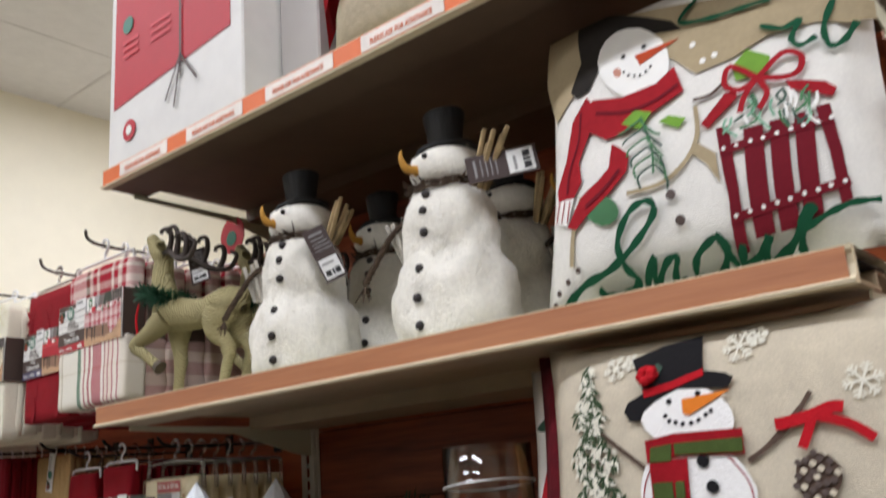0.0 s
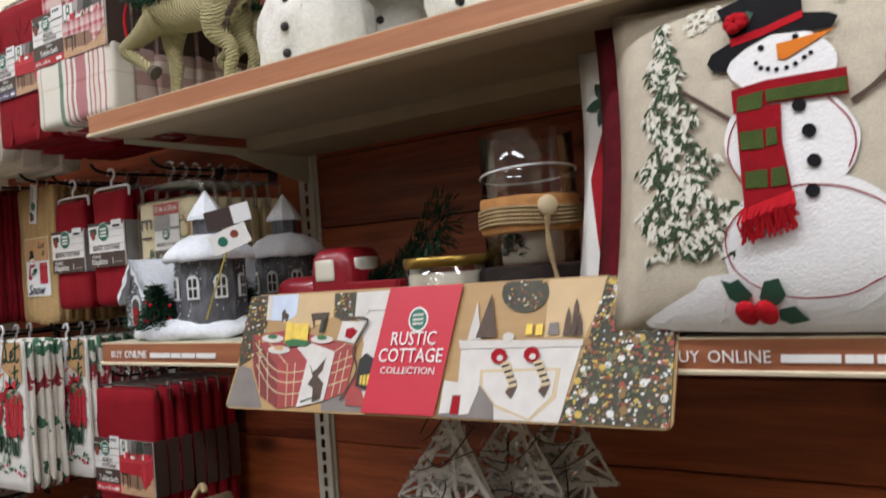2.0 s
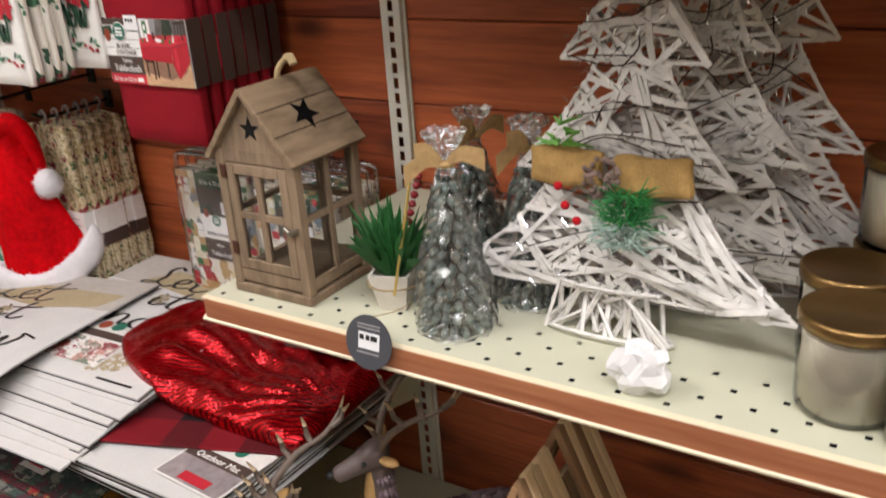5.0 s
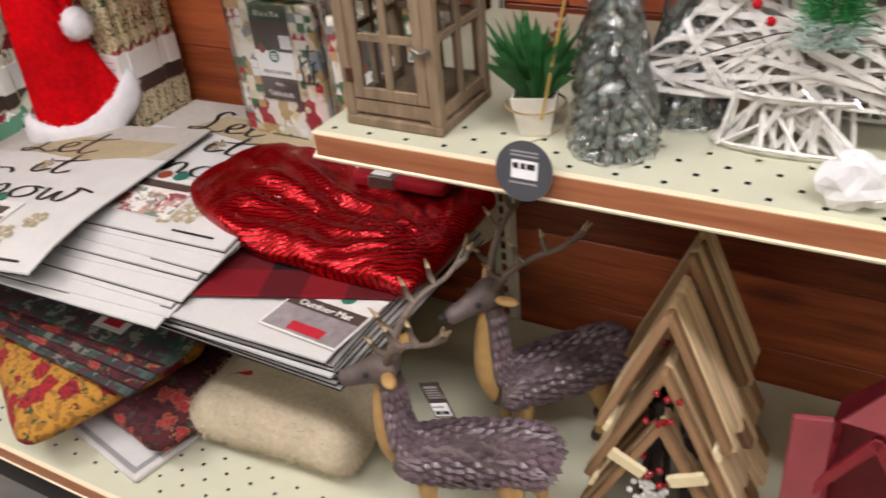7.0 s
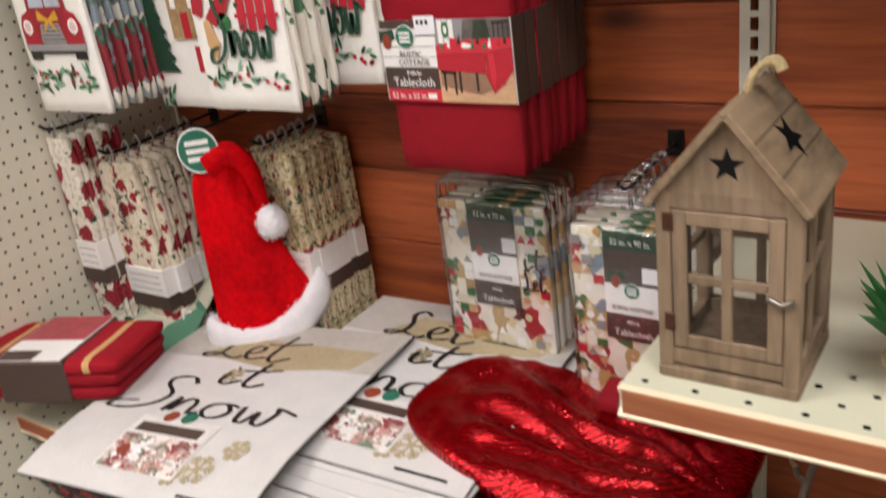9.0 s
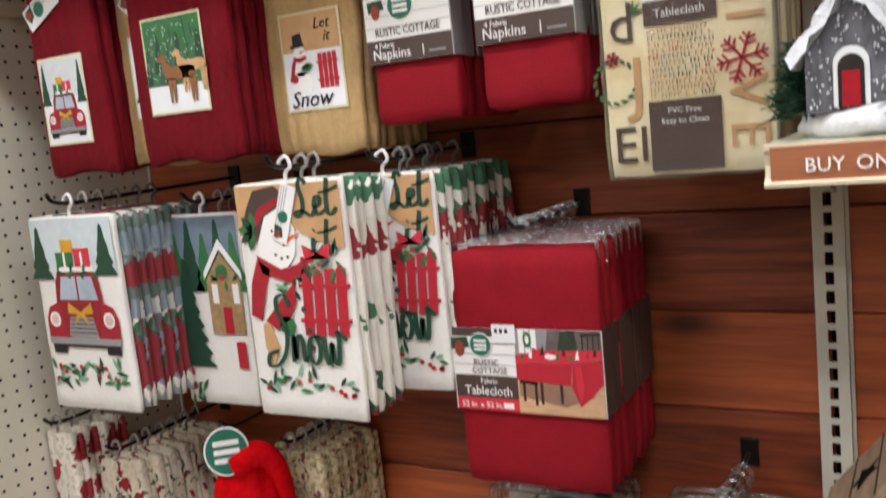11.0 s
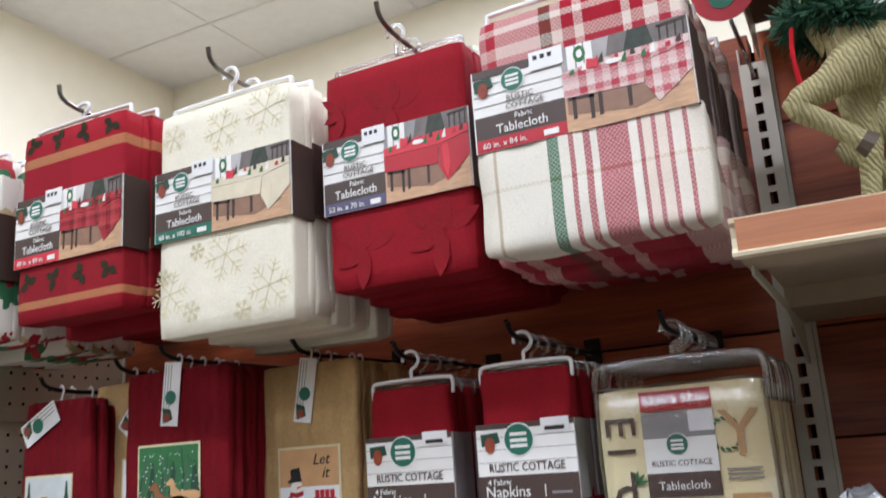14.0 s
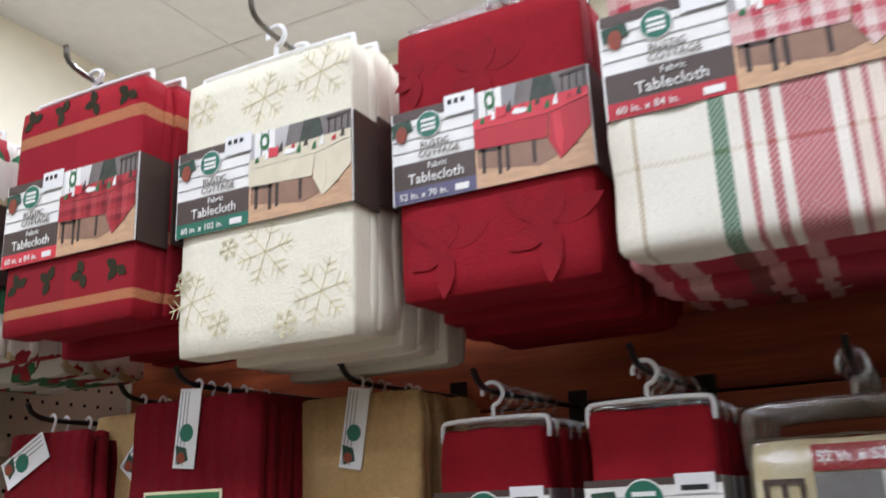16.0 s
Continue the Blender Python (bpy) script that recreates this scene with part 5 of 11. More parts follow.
HOOKGREY = mat("grey_plastic_hook", "8f8c88", 0.4, var=0.08)
TOWELDK = blotch("towel_wood_print", ["5f6e66", "2f5a42", "c9c9be", "7c8a90", "274a37", "9aa3a0", "8a2a30", "dedacb"], 30)


def hooked(t, z, tilt=0.0, material=WHITEPL):
    part("clip_hook", tube(spline([(0, 0.004, z - 0.006), (0.0, 0.004, z + 0.01), (0.009, 0.004, z + 0.018), (0.004, 0.004, z + 0.03), (-0.007, 0.004, z + 0.026), (-0.009, 0.004, z + 0.018)], 4), 0.0026, 6), material, t, "small plastic hook", smooth=True)


def cotton(x, yf, z0, z1, w, n, deco, label, seed, step=0.03, backs=TOWELW):
    rnd = random.Random(seed)
    for k in range(n):
        t = thing("printed_towel", label, "towel", x + (rnd.uniform(-0.01, 0.01) if k else 0), yf + step * k, 0, rz=rnd.uniform(-3, 3) if k else 0, group=label)
        bm = rbox(w, 0.010, z1 - z0, 0.004, 12, 0.0012, 18, seed + k, 0, 0.005, (z0 + z1) / 2)
        b2 = rbox(w * 0.94, 0.010, (z1 - z0) * 0.97, 0.004, 10, 0.004, 14, seed + k * 3, 0.012, 0.017, (z0 + z1) / 2)
        part("cloth", bm, WHITECL if k == 0 else backs, t, smooth=True)
        part("back_fold", b2, backs, t, smooth=True)
        if k == 0:
            deco(t, w, z0, z1, -0.0022)
        hooked(t, z1, 0, WHITEPL if k == 0 else HOOKGREY)
    hook(x, z1 + 0.022, yf - 0.03, 0.012)


FOLIAGE = [GREENPR, DKGREEN, mat("mint_print", "7aa98c", 0.7, var=0.15)]


def garland(p, x0, x1, z, y, n, seed, s=0.022):
    rnd = random.Random(seed)
    for k in range(n):
        leaf(p, rnd.uniform(x0, x1), z + rnd.uniform(-0.012, 0.012), s * rnd.uniform(0.7, 1.3), s * 0.3, rnd.uniform(0, 6.28), y - 0.0001 * (k % 4), FOLIAGE[k % 3])
    for k in range(n // 3):
        pr(p, "berry_print", REDPR, ring(rnd.uniform(x0, x1), z + rnd.uniform(-0.012, 0.012), 0.0035, 8), y - 0.0006)


def deco_truck_towel(p, w, z0, z1, y):
    h = z1 - z0
    pr(p, "sky_print", mat("mist_print", "c4cfd0", 0.8), R(-w * 0.48, w * 0.48, z0 + 0.72 * h, z1 - 0.004), y)
    fir(p, -w * 0.4, z0 + 0.68 * h, 0.08, 0.05, y - 0.0004)
    fir(p, w * 0.36, z0 + 0.7 * h, 0.075, 0.05, y - 0.0004)
    truck_print(p, 0.0, z0 + 0.33 * h, 0.145, y - 0.0006)
    garland(p, -w * 0.42, -w * 0.08, z0 + 0.19 * h, y, 16, 5)
    garland(p, w * 0.08, w * 0.42, z0 + 0.19 * h, y, 16, 6)


def deco_house(p, w, z0, z1, y):
    h = z1 - z0
    pr(p, "sky_print", mat("dusk_blue_print", "6f7f8a", 0.8), R(-w * 0.48, w * 0.48, z0 + 0.62 * h, z1 - 0.004), y)
    for k in range(5):
        fir(p, -w * 0.4 + k * w * 0.2, z0 + 0.6 * h, 0.09 + 0.02 * (k % 2), 0.05, y - 0.0003, DKGREEN if k % 2 else GREENPR)
    fir(p, -w * 0.3, z0 + 0.2 * h, 0.17, 0.085, y - 0.0012, tiers=8)
    pr(p, "wreath_print", GREENPR, ring(w * 0.22, z0 + 0.70 * h, 0.012, 12), y - 0.0012)
    pr(p, "wreath_bow_print", REDPR, ring(w * 0.22, z0 + 0.672 * h, 0.005, 6), y - 0.0014)
    for k in range(4):
        leaf(p, w * (0.06 + 0.1 * k), z0 + 0.655 * h, 0.016, 0.006, 0.4 + 2.2 * k, y - 0.0012, FOLIAGE[k % 2])
    pr(p, "cottage_print", mat("stone_print", "a5875f", 0.8, var=0.35, scale=120), [(0.0, z0 + 0.38 * h), (w * 0.45, z0 + 0.38 * h), (w * 0.45, z0 + 0.66 * h), (w * 0.22, z0 + 0.8 * h), (0, z0 + 0.66 * h)], y - 0.0008)
    pr(p, "snow_roof_print", WHITE, [(-w * 0.03, z0 + 0.66 * h), (w * 0.22, z0 + 0.82 * h), (w * 0.48, z0 + 0.66 * h), (w * 0.48, z0 + 0.7 * h), (w * 0.22, z0 + 0.87 * h), (-w * 0.03, z0 + 0.7 * h)], y - 0.001)
    pr(p, "red_door_print", REDPR, R(w * 0.18, w * 0.3, z0 + 0.38 * h, z0 + 0.52 * h), y - 0.001)
    for k in (0.06, 0.34):
        pr(p, "window_print", WHITE, R(w * k, w * (k + 0.08), z0 + 0.54 * h, z0 + 0.64 * h), y - 0.001)
    pr(p, "red_door_print", REDPR, R(w * 0.3, w * 0.42, z0 + 0.2 * h, z0 + 0.34 * h), y - 0.001)
    pr(p, "flower_print", REDPR, ring(-w * 0.4, z0 + 0.17 * h, 0.008, 8), y - 0.001)
    garland(p, -w * 0.42, -w * 0.2, z0 + 0.07 * h, y, 8, 9)


SCRIPT_T = [(0.17, 0.98), (0.12, 0.62), (0.12, 0.34), (0.20, 0.27), (0.32, 0.40)]
SCRIPT_WORDS = {
    "Let": [[(0.24, 0.90), (0.14, 1.0), (0.07, 0.86), (0.13, 0.60), (0.11, 0.35), (0.0, 0.24), (-0.04, 0.32), (0.1, 0.36), (0.28, 0.26), (0.36, 0.34)],
            [(0.36, 0.40), (0.48, 0.48), (0.50, 0.60), (0.42, 0.62), (0.37, 0.46), (0.44, 0.28), (0.60, 0.36)],
            [(a + 0.52, b) for a, b in SCRIPT_T], [(0.48, 0.70), (0.68, 0.73), (0.90, 0.82)]],
    "it": [[(0.08, 0.60), (0.06, 0.38), (0.13, 0.28), (0.28, 0.42)], [(0.10, 0.74), (0.12, 0.77)], [(a + 0.22, b) for a, b in SCRIPT_T], [(0.18, 0.70), (0.36, 0.73), (0.58, 0.82)]],
    "Snow": [[(0.34, 0.86), (0.26, 1.0), (0.12, 0.95), (0.12, 0.78), (0.24, 0.56), (0.20, 0.30), (0.04, 0.12), (-0.14, 0.10), (-0.12, 0.24), (0.06, 0.30)],
             [(0.32, 0.16), (0.36, 0.5), (0.37, 0.2), (0.42, 0.44), (0.48, 0.5), (0.52, 0.4), (0.53, 0.18), (0.60, 0.24)],
             [(0.76, 0.5), (0.66, 0.46), (0.62, 0.3), (0.68, 0.16), (0.78, 0.2), (0.82, 0.36), (0.76, 0.5), (0.86, 0.46)],
             [(0.9, 0.5), (0.92, 0.2), (0.98, 0.18), (1.03, 0.42), (1.05, 0.2), (1.12, 0.18), (1.16, 0.45), (1.14, 0.56), (1.30, 0.46)]]}


def script_strokes(word, x, z, sx, sz, w):
    """The brush lines of a word, thick and thin, each as its points and widths."""
    for ln in SCRIPT_WORDS[word]:
        P = spline([(a, b, 0) for a, b in ln], 7)
        pts = [(x + sx * v.x, z + sz * v.y) for v in P]
        wid = []
        for i in range(len(pts)):
            a, b = pts[max(i - 1, 0)], pts[min(i + 1, len(pts) - 1)]
            wid.append(w * (0.45 + 0.75 * abs(b[1] - a[1]) / (math.hypot(b[0] - a[0], b[1] - a[1]) + 1e-9)))
        yield pts, wid


def script_word(p, word, x, z, sx, sz, w, y, material=DKGREEN):
    for pts, wid in script_strokes(word, x, z, sx, sz, w):
        part("script_letter", stroke(pts, wid, y), material, p)


def deco_snow_towel(p, w, z0, z1, y, tag=True):
    h = z1 - z0
    pr(p, "sky_print", TANPR, [(-w * 0.48, z1 - 0.003), (-w * 0.48, z0 + 0.78 * h), (-w * 0.1, z0 + 0.86 * h), (w * 0.2, z0 + 0.76 * h), (w * 0.48, z0 + 0.72 * h), (w * 0.48, z1 - 0.003)], y)
    q = lambda *v: [(w * a, z0 + h * b) for a, b in v]
    pr(p, "snow_print", WHITE, q((-0.32, 0.66), (-0.1, 0.62), (0.03, 0.7), (0.05, 0.80), (-0.02, 0.88), (-0.14, 0.90), (-0.28, 0.84)), y - 0.0004)
    pr(p, "hat_print", BROWNPR, q((-0.46, 0.80), (-0.30, 0.76), (-0.22, 0.86), (-0.02, 0.91), (-0.02, 0.95), (-0.1, 0.985), (-0.30, 0.97), (-0.38, 0.90)), y - 0.0007)
    pr(p, "hat_band_print", CRIM, q((-0.30, 0.82), (-0.22, 0.87), (-0.04, 0.92), (-0.04, 0.945), (-0.26, 0.90), (-0.33, 0.85)), y - 0.0009)
    for k in range(5):
        leaf(p, -w * 0.34, z0 + 0.80 * h, 0.026, 0.012, 1.6 + 0.7 * k, y - 0.0012, FOLIAGE[k % 2])
    pr(p, "nose_print", ORANGE, q((-0.08, 0.77), (0.10, 0.79), (-0.07, 0.735)), y - 0.0009)
    for a, b in ((-0.16, 0.80), (-0.03, 0.81), (-0.15, 0.70), (-0.10, 0.685), (-0.04, 0.69)):
        pr(p, "face_dot", BLACKPR, ring(w * a, z0 + h * b, 0.0022, 6), y - 0.0009)
    pr(p, "scarf", CRIM, q((-0.34, 0.70), (-0.30, 0.62), (-0.05, 0.58), (0.14, 0.64), (0.16, 0.70), (0.04, 0.66), (-0.12, 0.64)), y - 0.0008)
    pr(p, "scarf_tail", CRIM, q((-0.46, 0.44), (-0.36, 0.42), (-0.28, 0.56), (-0.22, 0.64), (-0.34, 0.68), (-0.42, 0.58)), y - 0.0008)
    pr(p, "bird_print", CRIM, q((-0.32, 0.42), (-0.10, 0.54), (-0.01, 0.585), (-0.01, 0.50), (-0.10, 0.42), (-0.22, 0.38)), y - 0.001)
    pr(p, "mitten_print", GREENPR, ring(-w * 0.12, z0 + 0.40 * h, 0.013, 10), y - 0.001)
    pr(p, "body_shade_print", TANPR, q((-0.36, 0.40), (-0.30, 0.42), (-0.22, 0.30), (-0.30, 0.22), (-0.36, 0.30)), y - 0.0003)
    for a, b in ((0.05, 0.47), (0.08, 0.38), (0.09, 0.31)):
        pr(p, "button_print", BROWNPR, ring(w * a, z0 + h * b, 0.0045, 7), y - 0.0009)
    garland(p, -w * 0.12, w * 0.05, z0 + 0.58 * h, y, 8, 3, 0.018)
    sled_print(p, w * 0.24, z0 + 0.36 * h, w * 0.4, h * 0.28, y - 0.0008, 0.06)
    garland(p, w * 0.08, w * 0.42, z0 + 0.67 * h, y - 0.0012, 12, 4, 0.02)
    pr(p, "bow_print", PINKPR, q((0.22, 0.7), (0.1, 0.74), (0.12, 0.68), (0.22, 0.7), (0.36, 0.75), (0.34, 0.68)), y - 0.0018)
    script_word(p, "Let", w * 0.10, z1 - 0.060, w * 0.42, 0.062, 0.0058, y - 0.001)
    script_word(p, "it", w * 0.18, z1 - 0.108, w * 0.44, 0.060, 0.0056, y - 0.001)
    script_word(p, "Snow", -w * 0.26, z0 + 0.19 * h, w * 0.52, 0.105, 0.0060, y - 0.002)
    garland(p, -w * 0.4, w * 0.44, z0 + 0.15 * h, y, 24, 8, 0.018)
    if tag:
        hang_tag(p, -w * 0.02, z1 - 0.04, 0.024, 0.075, -20, y - 0.003)


cotton(-0.985, -0.36, 0.995, 1.29, 0.185, 6, deco_truck_towel, "white cotton towel printed with a red truck", 51, backs=TOWELDK)
cotton(-0.835, -0.25, 0.978, 1.272, 0.145, 6, deco_house, "cotton towel printed with a snowy cottage", 52, backs=TOWELDK)
cotton(-0.588, -0.345, 1.008, 1.316, 0.172, 3, deco_snow_towel, "white cotton towel with snowman and sled print", 53)
cotton(-0.505, -0.25, 1.022, 1.311, 0.150, 7, deco_snow_towel, "white cotton towel with snowman and sled print", 54)


def red_tablecloths(x, yf, z0, z1, w, n, seed):
    rnd = random.Random(seed)
    d = 0.024
    for k in range(n):
        t = thing("hanging_tablecloth", "dark red fabric tablecloth on a clear hanger", "tablecloth", x + (rnd.uniform(-0.004, 0.004) if k else 0), yf + 0.03 * k, 0, rz=rnd.uniform(-2, 2) if k else 0, group="red tablecloths on clear hangers")
        part("cloth", rbox(w, d, z1 - z0, 0.009, 10, 0.002, 18, seed + k, 0, d / 2, (z0 + z1) / 2), RED, t, smooth=True)
        h = z1 - z0
        if k == 0:
            sleeve(t, w, z0 + 0.33 * h, z0 + 0.68 * h, -0.0045, d + 0.006, PINKPR, "52 in. x 52 in.", red_photo)
        else:
            part("sleeve_side", box(w / 2, w / 2 + 0.002, 0, d, z0 + 0.33 * h, z0 + 0.68 * h), BROWNPR, t)
            pr(t, "sleeve_front", PINKPR, R(w * 0.3, w / 2, z0 + 0.4 * h, z0 + 0.58 * h), -0.003)
        hanger(t, w * 0.98, z1 + 0.006, d / 2, CLEARPL, 0.03, 0.03, 0.0032)
    hook(x, z1 + 0.03, yf - 0.02, 0.01)


red_tablecloths(-0.328, -0.238, 0.898, 1.206, 0.200, 7, 61)


# ---- fourth row: runners, placemats, the red plush hat, vinyl packs ----
RUN_A = flowers("runner_print_red", "ded3bd", "cfc2a6", "3a5a40", "9a1c28", "5a0e16", 27, 0.85, 0.36)
RUN_B = flowers("runner_print_green", "d6c8a6", "b29e72", "3f5f3e", "9a303a", "6a2a22", 31, 0.85, 0.30)
RUN_C = flowers("runner_print_dark", "dcd6c6", "c8c0ac", "24452f", "98202c", "4a0e14", 22, 0.85, 0.42)


def runners(x, yf, z0, z1, w, n, cloth, label, seed, step=0.03, lean=0.0, word=None):
    rnd = random.Random(seed)
    d = 0.018
    for k in range(n):
        t = thing("table_runner", label, "table runner", x + rnd.uniform(-0.006, 0.006), yf + step * k, 0, rz=rnd.uniform(-6, 6), group=label)
        bm = rbox(w, d, z1 - z0, 0.007, 12, 0.003, 16, seed + k * 1.9, 0, d / 2, (z0 + z1) / 2)
        for v in bm.verts:
            v.co.x += lean * (z1 - v.co.z)
        part("cloth", bm, cloth, t, smooth=True)
        b2 = rbox(w * 0.9, d * 0.7, (z1 - z0) * 0.96, 0.006, 10, 0.004, 18, seed + k * 5, 0.004, d * 1.3, (z0 + z1) / 2)
        for v in b2.verts:
            v.co.x += lean * (z1 - v.co.z)
        part("back_fold", b2, cloth, t, smooth=True)
        zm = z0 + 0.42 * (z1 - z0)
        ox = lean * (z1 - zm)
        bm = box(ox - w / 2 - 0.002, ox + w / 2 + 0.002, -0.004, d + 0.004, zm, zm + 0.055)
        part("band", bm, WHITE, t, "white paper band")
        part("band_foot", box(ox - w / 2 - 0.0025, ox + w / 2 + 0.0025, -0.0046, d + 0.0046, zm - 0.03, zm - 0.0005), BROWNPR, t, "brown paper band")
        for j in range(3):
            pr(t, "band_line", GREYPR, R(ox - w * 0.4, ox + w * 0.4, zm + 0.012 + 0.014 * j, zm + 0.0135 + 0.014 * j), -0.0046)
        if word and k == 0:
            letters(word, 0.03, BLACKPR, t, 0.006, -0.004, z1 - 0.14, ry=-90, shear=0.3)
        hooked(t, z1, 0, HOOKGREY)
    hook(x, z1 + 0.02, yf - 0.02, 0.01)


runners(-1.162, -0.31, 0.48, 0.925, 0.06, 4, RUN_C, "dark green and red folded table runner", 71, lean=0.02)
runners(-1.085, -0.26, 0.405, 0.868, 0.105, 7, RUN_A, "cream and red table runner in a paper band", 72, lean=0.04, word="Winter")
runners(-0.79, -0.165, 0.462, 0.872, 0.125, 6, RUN_B, "patterned green and tan runner in a paper band", 73, step=0.026, lean=0.02)

PLUSH = mat("red_plush", "c2040e", 0.85, var=0.4, scale=90, bump=0.6, spec=0.1)
FUR = mat("white_plush", "e6e3e3", 0.95, var=0.08, scale=300, bump=1.0)
hat = thing("plush_hat", "red plush holiday hat with white fur brim", "hat", -0.812, -0.225, 0, rz=40)
hat.scale = (0.88, 0.92, 1.0)
bm = bmesh.new()
rows = spline([(-0.092, 0.118, 0.590), (-0.090, 0.098, 0.640), (-0.088, 0.078, 0.700), (-0.086, 0.058, 0.760), (-0.083, 0.040, 0.820), (-0.072, 0.028, 0.868), (-0.040, 0.026, 0.892), (-0.008, 0.034, 0.880)], 5)
prev = None
for i, (l, r_, z) in enumerate(rows):
    f = i / (len(rows) - 1)
    cur = []
    for k in range(36):
        a = 2 * math.pi * k / 36
        x = (l + r_) / 2 + (r_ - l) / 2 * math.cos(a)
        q = 0.034 * (1 - 0.5 * f) * math.sin(a)
        fold = 0.006 * math.sin(x * 95 + z * 14) + 0.004 * math.sin(x * 210 - z * 30)
        dip = 0.055 * ((x + 0.02) / 0.11) ** 2 * (1 - f) * (1 if x > -0.02 else 0.75)
        cur.append(bm.verts.new((x, q + fold * (1 if math.sin(a) < 0 else 0.3) * (1 - 0.4 * f), z - 0.045 * (1 - f) + dip)))
    if prev:
        for k in range(36):
            bm.faces.new((prev[k - 1], prev[k], cur[k], cur[k - 1]))
    prev = cur
bm.faces.new(prev)
part("crown", bm, PLUSH, hat, smooth=True)
part("tip", tube(spline([(-0.035, -0.008, 0.878), (0.004, -0.012, 0.893), (0.034, -0.014, 0.872), (0.046, -0.012, 0.830), (0.050, -0.008, 0.790)], 5), [0.026 - 0.0007 * i for i in range(21)], 12), PLUSH, hat, "folded-over red plush tip", smooth=True)
bm = bmesh.new()
N = 64
prev = None
for k in range(N + 1):
    a = 2 * math.pi * k / N
    x = 0.013 + 0.118 * math.cos(a)
    u = (x + 0.02) / 0.12
    c = Vector((x, 0.036 * math.sin(a), 0.540 + 0.052 * u * u * (1 if u > 0 else 0.9)))
    cur = []
    for j in range(12):
        b = 2 * math.pi * j / 12
        rr = (0.034 + 0.005 * max(0, math.cos(a))) * (1 + 0.10 * noise.noise(Vector((c.x * 60, b, a * 3))))
        cur.append(bm.verts.new(c + Vector((math.cos(a) * math.cos(b) * 0.016, math.sin(a) * math.cos(b) * 0.016, math.sin(b) * rr))))
    if prev:
        for j in range(12):
            bm.faces.new((prev[j - 1], prev[j], cur[j], cur[j - 1]))
    prev = cur
bm.normal_update()
tufts(bm, 2600, 0.005, random.Random(4))
part("fur_brim", bm, FUR, hat, "white fur brim", smooth=True)
bm = ball(0.062, -0.022, 0.765, 0.030, sub=4)
for v in bm.verts:
    v.co += Vector(noise.noise_vector(v.co * 90)) * 0.003
bm.normal_update()
tufts(bm, 900, 0.005, random.Random(5))
part("pompom", bm, FUR, hat, "white pompom", smooth=True)
tg = part("tag", poly(ring(0, 0, 0.036, 28), 0, 0.001), TEALPR, hat, "round green card tag", loc=(-0.045, -0.022, 0.908))
part("tag_rim", poly(ring(0, 0, 0.039, 28), 0.0006, 0.001), WHITE, tg)
for k in (0.014, 0.0, -0.014):
    pr(tg, "tag_bar", WHITE, R(-0.022, 0.022, k - 0.004, k + 0.004), -0.0006)
hook(-0.83, 0.945, -0.27, 0.012)

PATCHW = blotch("patchwork_vinyl", ["e2dccb", "e6e0d0", "d9cfb4", "ddd5c0", "d8c89c", "3f6b45", "a8343a", "7f8f98", "e8e3d6", "b99a66", "5b2a2a"], 32, 0.35)


